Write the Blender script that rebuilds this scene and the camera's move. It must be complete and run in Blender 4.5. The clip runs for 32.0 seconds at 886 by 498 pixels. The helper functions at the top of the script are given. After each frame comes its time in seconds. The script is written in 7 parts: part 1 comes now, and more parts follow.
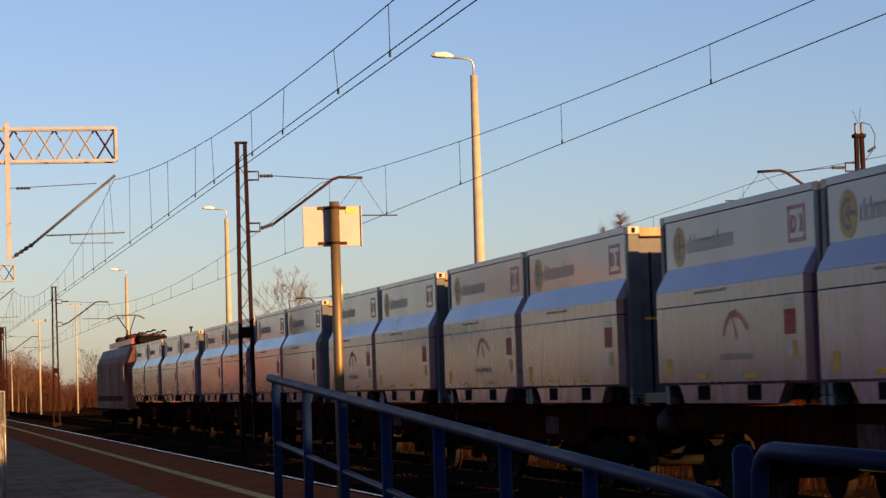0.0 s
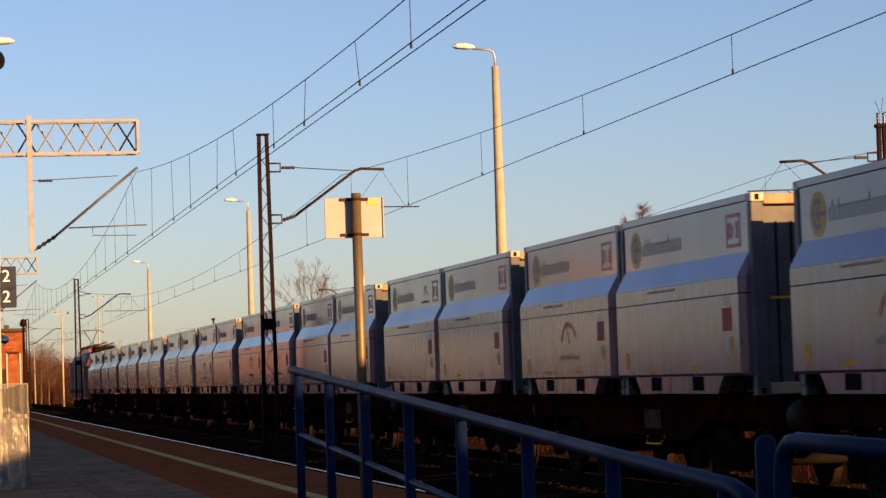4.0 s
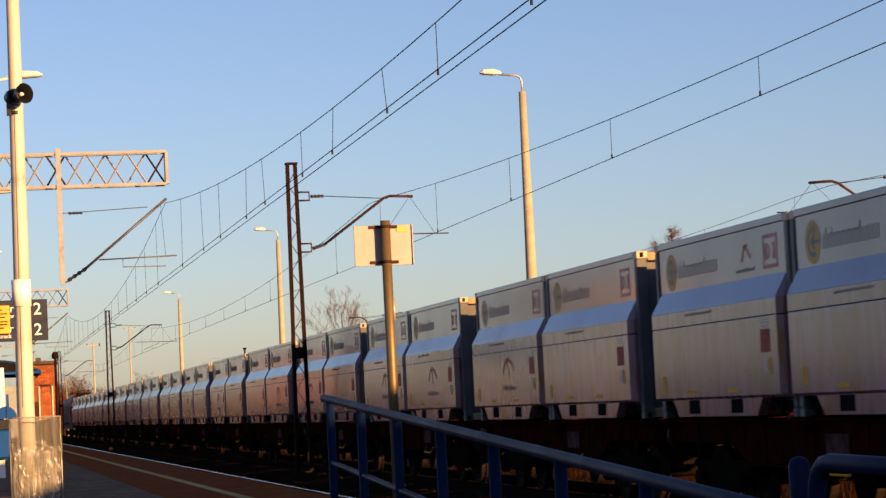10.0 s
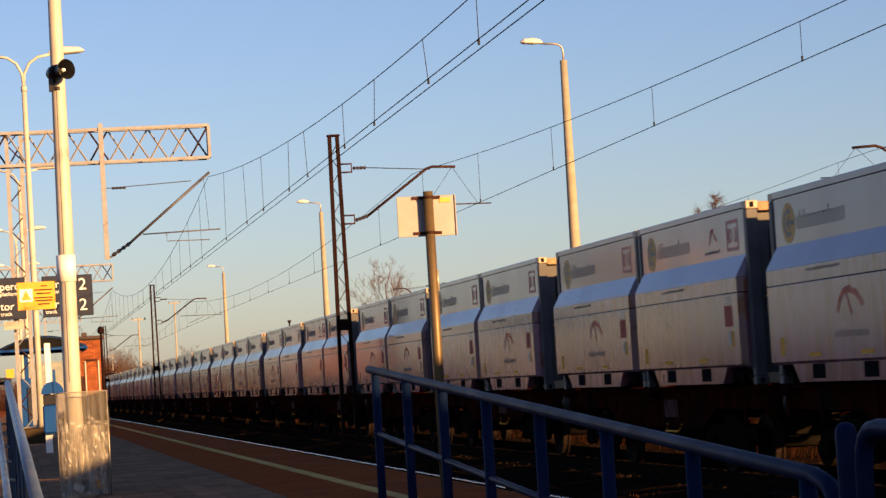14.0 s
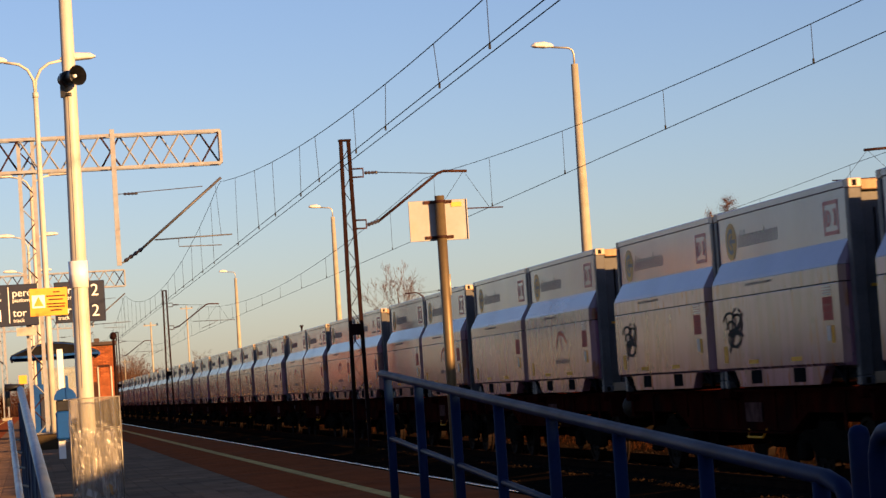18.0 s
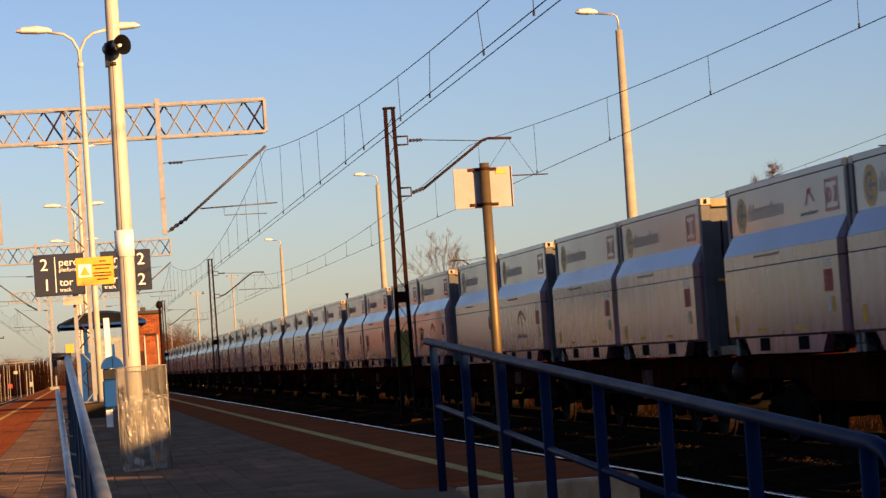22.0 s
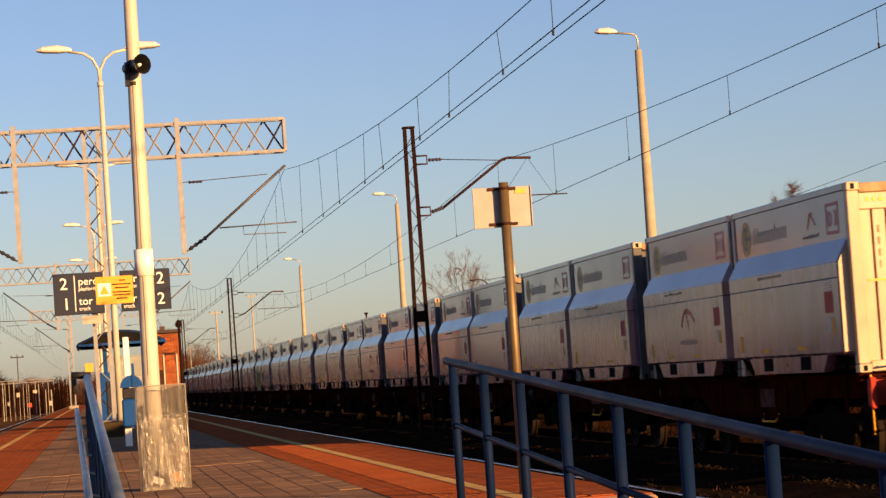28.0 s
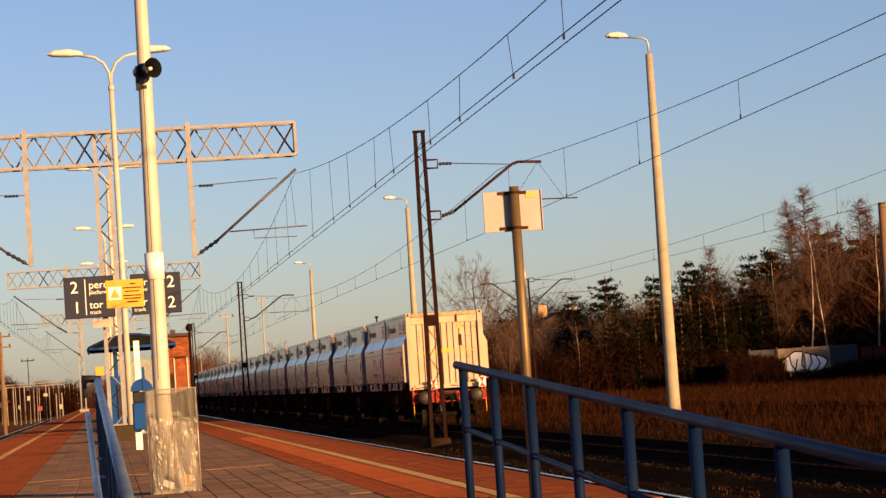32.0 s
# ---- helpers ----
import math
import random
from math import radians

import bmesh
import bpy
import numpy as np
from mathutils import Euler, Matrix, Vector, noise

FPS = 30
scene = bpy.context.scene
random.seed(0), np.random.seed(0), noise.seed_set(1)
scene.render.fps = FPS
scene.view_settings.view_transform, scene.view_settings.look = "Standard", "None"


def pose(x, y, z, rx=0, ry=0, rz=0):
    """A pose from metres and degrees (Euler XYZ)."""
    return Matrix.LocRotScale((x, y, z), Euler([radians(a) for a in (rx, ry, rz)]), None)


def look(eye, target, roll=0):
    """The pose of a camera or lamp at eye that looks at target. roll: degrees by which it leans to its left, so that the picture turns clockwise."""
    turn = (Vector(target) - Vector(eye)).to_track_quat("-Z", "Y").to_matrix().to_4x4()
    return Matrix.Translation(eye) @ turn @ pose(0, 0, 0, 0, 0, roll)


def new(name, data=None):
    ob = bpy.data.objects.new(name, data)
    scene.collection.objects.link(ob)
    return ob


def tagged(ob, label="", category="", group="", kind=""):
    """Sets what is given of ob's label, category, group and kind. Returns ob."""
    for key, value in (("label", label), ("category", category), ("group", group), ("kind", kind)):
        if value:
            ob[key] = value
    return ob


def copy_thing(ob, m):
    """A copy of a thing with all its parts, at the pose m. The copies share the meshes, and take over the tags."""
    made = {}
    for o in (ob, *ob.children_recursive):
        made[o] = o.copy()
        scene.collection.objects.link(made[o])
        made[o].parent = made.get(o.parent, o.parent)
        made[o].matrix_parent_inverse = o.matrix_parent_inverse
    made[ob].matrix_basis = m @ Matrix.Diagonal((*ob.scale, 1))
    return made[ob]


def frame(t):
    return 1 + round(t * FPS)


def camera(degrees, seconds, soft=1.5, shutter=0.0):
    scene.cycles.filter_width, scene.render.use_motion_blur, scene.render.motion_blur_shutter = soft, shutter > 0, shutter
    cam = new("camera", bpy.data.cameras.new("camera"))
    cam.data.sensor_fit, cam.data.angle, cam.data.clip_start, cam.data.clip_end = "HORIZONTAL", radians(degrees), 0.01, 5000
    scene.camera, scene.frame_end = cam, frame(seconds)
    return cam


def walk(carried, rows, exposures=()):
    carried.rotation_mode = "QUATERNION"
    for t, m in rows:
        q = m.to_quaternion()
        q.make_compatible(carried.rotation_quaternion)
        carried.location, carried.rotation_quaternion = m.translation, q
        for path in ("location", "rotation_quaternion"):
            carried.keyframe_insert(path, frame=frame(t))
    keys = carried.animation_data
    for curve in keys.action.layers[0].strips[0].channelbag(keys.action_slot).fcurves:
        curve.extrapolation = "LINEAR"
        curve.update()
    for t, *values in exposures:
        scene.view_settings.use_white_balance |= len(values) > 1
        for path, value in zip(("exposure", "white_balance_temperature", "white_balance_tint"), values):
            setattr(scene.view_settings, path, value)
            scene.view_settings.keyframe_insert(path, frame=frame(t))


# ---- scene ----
# ------------------------------------------------------------------ camera
EYE_Z = 1.72
cam = camera(20.455, 32.0, soft=1.45, shutter=0.2)
TURNS = [
    (0.0, 93.138, 1.820, -12.155),
    (0.5, 92.807, 1.928, -11.953),
    (1.0, 92.666, 1.772, -11.858),
    (1.5, 92.679, 1.784, -11.788),
    (2.0, 92.695, 1.980, -11.784),
    (2.5, 92.793, 2.151, -11.808),
    (3.0, 92.853, 2.111, -11.843),
    (3.5, 92.921, 1.990, -11.787),
    (5.5, 92.956, 2.113, -11.185),
    (6.0, 92.937, 2.059, -11.166),
    (6.5, 92.926, 2.090, -11.144),
    (7.0, 92.965, 2.092, -11.130),
    (7.5, 93.083, 2.229, -11.108),
    (8.0, 93.270, 2.427, -11.104),
    (8.5, 93.290, 2.567, -11.114),
    (9.0, 93.411, 2.584, -11.022),
    (9.5, 93.538, 2.747, -10.924),
    (10.0, 93.596, 2.801, -10.892),
    (10.5, 93.690, 2.838, -10.785),
    (11.0, 93.660, 3.163, -10.594),
    (11.5, 93.439, 3.312, -10.458),
    (12.0, 93.325, 3.338, -10.186),
    (12.5, 93.261, 3.424, -10.081),
    (13.0, 93.248, 3.381, -9.960),
    (13.5, 93.101, 3.507, -9.863),
    (14.0, 92.960, 3.488, -9.840),
    (14.5, 92.860, 3.266, -9.791),
    (16.5, 93.019, 3.593, -9.738),
    (17.0, 93.074, 3.729, -9.767),
    (17.5, 93.144, 3.703, -9.703),
    (18.0, 93.078, 3.731, -9.549),
    (18.5, 92.960, 3.924, -9.492),
    (19.0, 92.880, 3.973, -9.463),
    (19.5, 92.772, 4.037, -9.388),
    (20.0, 92.714, 4.199, -9.114),
    (20.5, 92.559, 3.899, -8.944),
    (21.0, 92.444, 3.847, -8.769),
    (21.5, 92.408, 3.882, -8.625),
    (22.0, 92.389, 3.959, -8.484),
    (22.5, 92.424, 3.887, -8.397),
    (23.0, 92.469, 3.837, -8.450),
    (23.5, 92.516, 3.960, -8.574),
    (24.0, 92.556, 4.088, -8.560),
    (24.5, 92.540, 4.107, -8.531),
    (25.0, 92.554, 4.158, -8.527),
    (25.5, 93.001, 4.072, -8.493),
    (27.5, 92.993, 3.828, -8.227),
    (28.0, 92.873, 3.880, -8.039),
    (28.5, 92.828, 3.867, -7.878),
    (29.0, 92.823, 3.895, -7.829),
    (29.5, 92.776, 4.131, -7.778),
    (30.0, 92.739, 3.909, -7.757),
    (30.5, 92.734, 3.965, -7.706),
    (31.0, 92.816, 3.858, -7.778),
    (31.5, 92.919, 3.724, -7.878),
    (32.0, 92.981, 3.804, -7.799),
]

walk(cam, [(t, pose(0, 0, EYE_Z, rx, ry, rz)) for t, rx, ry, rz in TURNS], exposures=[(0.0, 1.72, 6750, 33), (20.0, 1.65, 6750, 33), (32.0, 1.53, 6750, 33)])

# ------------------------------------------------------------------ daylight
SUN_SIDE = 35.0      # degrees from straight behind the camera, towards the right
SUN_HIGH = 10.0
to_sun = Vector((math.sin(radians(SUN_SIDE)) * math.cos(radians(SUN_HIGH)),
                 -math.cos(radians(SUN_SIDE)) * math.cos(radians(SUN_HIGH)), math.sin(radians(SUN_HIGH))))
world = bpy.data.worlds.new("evening_sky")
scene.world = world
world.use_nodes = True
wn, wl = world.node_tree.nodes, world.node_tree.links
sky = wn.new("ShaderNodeTexSky")
sky.sky_type = "NISHITA"
sky.sun_disc = False
sky.sun_elevation = radians(SUN_HIGH)
sky.sun_rotation = math.atan2(to_sun.x, to_sun.y)
sky.altitude, sky.air_density, sky.dust_density, sky.ozone_density = 100, 1.0, 0.6, 3.4
wl.new(sky.outputs["Color"], wn["Background"].inputs["Color"])
wn["Background"].inputs["Strength"].default_value = 0.050
sun_data = bpy.data.lights.new("sun", "SUN")
sun_data.energy, sun_data.angle, sun_data.color = 4.4, radians(0.55), (1.0, 0.62, 0.215)
sun = new("sun", sun_data)
sun.matrix_world = look(to_sun * 50, (0, 0, 0))


# ------------------------------------------------------------------ materials
def shader(name):
    m = bpy.data.materials.new(name)
    m.use_nodes = True
    return m, m.node_tree.nodes, m.node_tree.links, m.node_tree.nodes["Principled BSDF"]


def mat(name, a, b=None, scale=3.0, fine=60.0, rough=0.6, metal=0.0, bump=0.15, dirt=None, dirt_scale=0.8, dirt_amount=0.5,
        stretch=(1, 1, 1), island=0.0, coords="Object", vary=0.0, spec=0.5, edge=(0.48, 0.72)):
    """Two tones mixed by a coarse and a fine grain, a layer of dirt with its own shape, relief and uneven gloss."""
    m, n, l, p = shader(name)
    tc = n.new("ShaderNodeTexCoord")
    mp = n.new("ShaderNodeMapping")
    mp.inputs["Scale"].default_value = stretch
    if coords == "World":
        geo = n.new("ShaderNodeNewGeometry")
        l.new(geo.outputs["Position"], mp.inputs["Vector"])
    else:
        l.new(tc.outputs["Object"], mp.inputs["Vector"])
    coarse, grain = n.new("ShaderNodeTexNoise"), n.new("ShaderNodeTexNoise")
    coarse.inputs["Scale"].default_value, coarse.inputs["Detail"].default_value = scale, 5
    grain.inputs["Scale"].default_value, grain.inputs["Detail"].default_value = fine, 3
    l.new(mp.outputs[0], coarse.inputs["Vector"])
    l.new(mp.outputs[0], grain.inputs["Vector"])
    mix = n.new("ShaderNodeMix")
    mix.data_type = "RGBA"
    b = b or tuple(v * 0.75 for v in a)
    mix.inputs["A"].default_value, mix.inputs["B"].default_value = (*a, 1), (*b, 1)
    ramp = n.new("ShaderNodeMapRange")
    ramp.inputs["From Min"].default_value, ramp.inputs["From Max"].default_value = 0.35, 0.68
    add = n.new("ShaderNodeMath")
    add.operation = "MULTIPLY_ADD"
    add.inputs[1].default_value, add.inputs[2].default_value = 0.35, -0.17
    l.new(grain.outputs["Fac"], add.inputs[0])
    tot = n.new("ShaderNodeMath")
    l.new(coarse.outputs["Fac"], tot.inputs[0])
    l.new(add.outputs[0], tot.inputs[1])
    l.new(tot.outputs[0], ramp.inputs["Value"])
    l.new(ramp.outputs[0], mix.inputs["Factor"])
    col = mix.outputs["Result"]
    if dirt:
        dn = n.new("ShaderNodeTexNoise")
        dn.inputs["Scale"].default_value, dn.inputs["Detail"].default_value = dirt_scale, 7
        l.new(mp.outputs[0], dn.inputs["Vector"])
        dr = n.new("ShaderNodeMapRange")
        dr.inputs["From Min"].default_value, dr.inputs["From Max"].default_value = edge
        dr.inputs["To Max"].default_value = dirt_amount
        l.new(dn.outputs["Fac"], dr.inputs["Value"])
        dm = n.new("ShaderNodeMix")
        dm.data_type = "RGBA"
        dm.inputs["B"].default_value = (*dirt, 1)
        l.new(dr.outputs[0], dm.inputs["Factor"])
        l.new(col, dm.inputs["A"])
        col = dm.outputs["Result"]
    if vary or island:
        hv = n.new("ShaderNodeHueSaturation")
        r = n.new("ShaderNodeObjectInfo") if vary else n.new("ShaderNodeNewGeometry")
        rv = n.new("ShaderNodeMapRange")
        k = vary or island
        rv.inputs["To Min"].default_value, rv.inputs["To Max"].default_value = 1 - k, 1 + k
        l.new(r.outputs["Random" if vary else "Random Per Island"], rv.inputs["Value"])
        l.new(rv.outputs[0], hv.inputs["Value"])
        l.new(col, hv.inputs["Color"])
        col = hv.outputs["Color"]
    l.new(col, p.inputs["Base Color"])
    rr = n.new("ShaderNodeMapRange")
    rr.inputs["To Min"].default_value, rr.inputs["To Max"].default_value = max(0.03, rough - 0.12), min(1, rough + 0.12)
    l.new(coarse.outputs["Fac"], rr.inputs["Value"])
    l.new(rr.outputs[0], p.inputs["Roughness"])
    p.inputs["Metallic"].default_value = metal
    p.inputs["Specular IOR Level"].default_value = spec
    if bump:
        bn = n.new("ShaderNodeBump")
        bn.inputs["Strength"].default_value, bn.inputs["Distance"].default_value = bump, 0.02
        l.new(tot.outputs[0], bn.inputs["Height"])
        l.new(bn.outputs[0], p.inputs["Normal"])
    return m


def stained_paint():
    """Off-white paint in a shaded tone with grey film, brown runs that hang down, upright streaks for corrugation
    shading, and a few rust-orange drips; each container has its own stains.
    """
    m, n, l, p = shader("dirty_shaded_white")
    tc, info, mp = n.new("ShaderNodeTexCoord"), n.new("ShaderNodeObjectInfo"), n.new("ShaderNodeMapping")
    shift = n.new("ShaderNodeMath")
    shift.operation = "MULTIPLY"
    shift.inputs[1].default_value = 60.0
    l.new(info.outputs["Random"], shift.inputs[0])
    l.new(shift.outputs[0], mp.inputs["Location"])
    l.new(tc.outputs["Object"], mp.inputs["Vector"])
    col = None
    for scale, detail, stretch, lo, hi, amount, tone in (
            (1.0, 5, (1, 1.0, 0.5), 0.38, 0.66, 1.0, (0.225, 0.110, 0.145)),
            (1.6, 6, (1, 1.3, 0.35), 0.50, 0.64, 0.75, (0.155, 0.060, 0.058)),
            # these streaks paint in the shading of soft upright corrugation
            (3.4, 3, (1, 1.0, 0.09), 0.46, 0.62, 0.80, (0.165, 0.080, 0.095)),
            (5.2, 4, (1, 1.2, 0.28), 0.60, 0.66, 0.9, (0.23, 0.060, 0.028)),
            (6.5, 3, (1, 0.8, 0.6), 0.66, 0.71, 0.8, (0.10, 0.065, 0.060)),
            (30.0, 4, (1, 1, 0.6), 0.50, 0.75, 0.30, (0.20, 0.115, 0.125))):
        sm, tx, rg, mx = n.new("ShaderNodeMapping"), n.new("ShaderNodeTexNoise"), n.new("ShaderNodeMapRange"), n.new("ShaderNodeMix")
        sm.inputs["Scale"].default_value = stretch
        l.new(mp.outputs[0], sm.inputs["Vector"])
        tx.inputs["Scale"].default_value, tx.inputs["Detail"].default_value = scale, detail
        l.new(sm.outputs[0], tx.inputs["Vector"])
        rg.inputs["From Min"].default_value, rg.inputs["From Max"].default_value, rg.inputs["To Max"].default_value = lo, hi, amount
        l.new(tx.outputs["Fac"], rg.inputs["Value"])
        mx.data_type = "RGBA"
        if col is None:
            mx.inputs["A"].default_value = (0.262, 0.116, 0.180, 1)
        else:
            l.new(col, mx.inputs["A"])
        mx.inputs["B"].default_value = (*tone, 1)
        l.new(rg.outputs[0], mx.inputs["Factor"])
        col = mx.outputs["Result"]
    hv, rv = n.new("ShaderNodeHueSaturation"), n.new("ShaderNodeMapRange")
    rv.inputs["To Min"].default_value, rv.inputs["To Max"].default_value = 0.78, 1.14
    l.new(info.outputs["Random"], rv.inputs["Value"])
    l.new(rv.outputs[0], hv.inputs["Value"])
    l.new(col, hv.inputs["Color"])
    l.new(hv.outputs["Color"], p.inputs["Base Color"])
    rr = n.new("ShaderNodeMapRange")
    p.inputs["Specular IOR Level"].default_value = 0.34
    rr.inputs["To Min"].default_value, rr.inputs["To Max"].default_value = 0.08, 0.24
    l.new(tx.outputs["Fac"], rr.inputs["Value"])
    l.new(rr.outputs[0], p.inputs["Roughness"])
    bn = n.new("ShaderNodeBump")
    bn.inputs["Strength"].default_value, bn.inputs["Distance"].default_value = 0.03, 0.01
    l.new(tx.outputs["Fac"], bn.inputs["Height"])
    l.new(bn.outputs[0], p.inputs["Normal"])
    return m


# Side walls hold the white paint's shaded colour, the end paint its sunlit one
M_WHITE = stained_paint()
M_UPPER = mat("shaded_upper_white", (0.228, 0.158, 0.212), (0.190, 0.132, 0.178), 0.9, 24, 0.17, 0, 0.006, (0.22, 0.16, 0.155), 1.4, 0.4, (1, 0.8, 0.35), vary=0.08, spec=0.40)
M_WHITE_END = mat("sunlit_end_white", (0.42, 0.315, 0.225), (0.365, 0.265, 0.185), 1.5, 30, 0.45, 0, 0.05, (0.34, 0.24, 0.13), 1.5, 0.35, (1.5, 1, 0.4))
M_GREYSTEEL = mat("shade_grey_steel", (0.09, 0.09, 0.095), (0.06, 0.06, 0.065), 2, 30, 0.5, 0.0, 0.1, spec=0.2)
M_DARKGAP = mat("shade_black_steel", (0.012, 0.012, 0.014), (0.008, 0.008, 0.008), 4, 30, 0.8, spec=0.0)
# Wagon, bogie and wheel colours are lowered for the shade under the train
M_RUSTRED = mat("darkened_oxide_red", (0.036, 0.0055, 0.0035), (0.018, 0.0035, 0.0025), 2, 30, 0.6, 0.0, 0.15, (0.008, 0.007, 0.006), 1.5, 0.7, spec=0.0)
M_BOGIE = mat("grimy_darkened_steel", (0.006, 0.005, 0.0045), (0.010, 0.008, 0.006), 3, 40, 0.8, 0.0, 0.2, spec=0.0)
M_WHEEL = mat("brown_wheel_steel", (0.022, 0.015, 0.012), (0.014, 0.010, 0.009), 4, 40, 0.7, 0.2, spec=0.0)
M_RED = mat("red_paint", (0.50, 0.035, 0.03), (0.38, 0.03, 0.025), 2, 40, 0.35, 0, 0.05, (0.12, 0.05, 0.04), 1.2, 0.5)
M_YELLOW = mat("yellow_sticker", (0.78, 0.34, 0.012), (0.66, 0.27, 0.012), 4, 60, 0.55, 0, 0.03, spec=0.15)
M_DISC = mat("faded_yellow_print", (0.60, 0.28, 0.018), (0.52, 0.25, 0.03), 4, 60, 0.4, 0, 0.01, spec=0.2)
M_BLACK = mat("black_print", (0.012, 0.010, 0.010), (0.02, 0.018, 0.018), 4, 60, 0.7, 0, 0.02, spec=0.1)
M_GREYPRINT = mat("grey_print", (0.085, 0.070, 0.080), (0.12, 0.10, 0.11), 6, 60, 0.4, 0, 0.01, spec=0.25)
M_ORANGE = mat("orange_print", (0.68, 0.10, 0.035), (0.58, 0.09, 0.035), 4, 60, 0.5, 0, 0.02)
M_SIGNRED = mat("red_print", (0.46, 0.065, 0.045), (0.38, 0.055, 0.04), 4, 60, 0.6, 0, 0.02, spec=0.1)
M_EMBLEM = mat("faded_red_print", (0.50, 0.075, 0.085), (0.44, 0.09, 0.10), 4, 60, 0.4, 0, 0.01, spec=0.25)
M_GREENTAG = mat("olive_green_spray", (0.26, 0.185, 0.008), (0.17, 0.125, 0.007), 5, 60, 0.7, 0, 0.02, spec=0.08)
# Railing blue is lowered for the train's shade on it
M_BLUE = mat("blue_rail_paint", (0.0035, 0.012, 0.044), (0.0028, 0.009, 0.034), 3, 50, 0.5, 0.0, 0.03, (0.02, 0.019, 0.02), 6, 0.2, spec=0.03)
# Paler copy for the left handrails, standing for sunlight on them
M_LITBLUE = mat("sunlit_blue_paint", (0.055, 0.085, 0.150), (0.035, 0.060, 0.115), 4, 50, 0.35, 0.0, 0.05, (0.12, 0.12, 0.13), 3, 0.5, spec=0.4)
M_BLUEBODY = mat("blue_enamel", (0.005, 0.052, 0.215), (0.004, 0.042, 0.175), 3, 50, 0.4, 0, 0.04, spec=0.12)
M_CONC = mat("pale_concrete", (0.30, 0.27, 0.205), (0.235, 0.21, 0.155), 2, 30, 0.8, 0, 0.2, (0.2, 0.17, 0.13), 1.5, 0.35)
M_CREAM = mat("cream_pole_paint", (0.43, 0.405, 0.345), (0.375, 0.35, 0.30), 2, 40, 0.5, 0, 0.06, (0.25, 0.2, 0.14), 2.5, 0.3)
M_WHITELABEL = mat("white_label_plate", (0.74, 0.74, 0.72), (0.68, 0.68, 0.66), 3, 50, 0.4, 0, 0.02)
M_BUFFER = mat("olive_grey_buffer", (0.030, 0.025, 0.019), (0.015, 0.012, 0.009), 4, 20, 0.5, 0.2, 0.1, (0.02, 0.016, 0.012), 5, 0.8, spec=0.3)
M_PATCH = mat("clean_white_panel", (0.42, 0.37, 0.35), (0.37, 0.33, 0.31), 2, 40, 0.4, 0, 0.02, spec=0.3)
M_DULLPANEL = mat("dull_red_panel", (0.10, 0.050, 0.045), (0.05, 0.022, 0.02), 6, 40, 0.6, spec=0.0)
M_GALV = mat("galvanised_steel", (0.42, 0.38, 0.31), (0.32, 0.29, 0.24), 5, 60, 0.45, 0.5, 0.05)
M_MAST = mat("dark_mast_steel", (0.012, 0.0062, 0.0058), (0.020, 0.009, 0.0075), 4, 40, 0.6, 0.2, 0.1, spec=0.0)
M_RUSTARM = mat("rusty_bracket_tube", (0.055, 0.024, 0.019), (0.032, 0.017, 0.014), 4, 40, 0.6, 0.3, 0.1, spec=0.0)
M_WIRE = mat("weathered_wire", (0.02, 0.02, 0.023), (0.03, 0.03, 0.03), 4, 40, 0.6, 0.0, 0, spec=0.0)
M_INSUL = mat("brown_insulator", (0.030, 0.022, 0.022), (0.022, 0.017, 0.018), 4, 40, 0.2, 0, 0)
M_BRACKET = mat("weathered_bracket_tube", (0.075, 0.068, 0.070), (0.05, 0.045, 0.046), 5, 60, 0.5, 0.3, 0.05)
M_GANTRY = mat("cream_lattice_paint", (0.225, 0.240, 0.275), (0.178, 0.190, 0.215), 4, 40, 0.6, 0.1, 0.05, (0.22, 0.13, 0.07), 5, 0.4)
M_RAIL = mat("rail_side_rust", (0.022, 0.012, 0.008), (0.014, 0.008, 0.006), 5, 40, 0.8, 0.0, spec=0.0)
M_RAILTOP = mat("polished_rail_head", (0.62, 0.58, 0.55), (0.36, 0.33, 0.31), 8, 60, 0.22, 1.0, 0.01, stretch=(1, 0.2, 1))
# Ballast and sleeper colours are lowered towards black for the shade on them
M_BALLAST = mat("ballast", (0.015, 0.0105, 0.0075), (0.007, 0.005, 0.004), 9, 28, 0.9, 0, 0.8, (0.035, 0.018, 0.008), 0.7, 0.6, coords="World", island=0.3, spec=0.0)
M_SLEEPER = mat("darkened_concrete_sleeper", (0.022, 0.017, 0.013), (0.013, 0.010, 0.008), 4, 30, 0.9, 0, 0.2, vary=0.15, spec=0.0)
# Soil and weed colours are lowered too, for the shade over the field
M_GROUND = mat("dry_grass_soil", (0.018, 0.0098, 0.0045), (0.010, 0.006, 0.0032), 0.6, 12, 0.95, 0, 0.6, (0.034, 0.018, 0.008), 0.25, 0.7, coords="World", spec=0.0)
M_REDPAVE = mat("red_pavers", (0.285, 0.076, 0.028), (0.225, 0.060, 0.023), 1.5, 18, 0.8, 0, 0.12, (0.17, 0.08, 0.045), 0.6, 0.45, coords="World", island=0.07, spec=0.0)
M_GREYPAVE = mat("grey_pavers", (0.255, 0.155, 0.095), (0.185, 0.112, 0.070), 1.5, 22, 0.85, 0, 0.25, (0.10, 0.08, 0.06), 0.6, 0.5, coords="World", island=0.15, spec=0.0)
M_GREYPIECE = mat("grey_paver_block", (0.255, 0.155, 0.095), (0.185, 0.112, 0.070), 1.5, 22, 0.85, 0, 0.25, (0.10, 0.08, 0.06), 0.6, 0.5, coords="World", vary=0.16, spec=0.0)
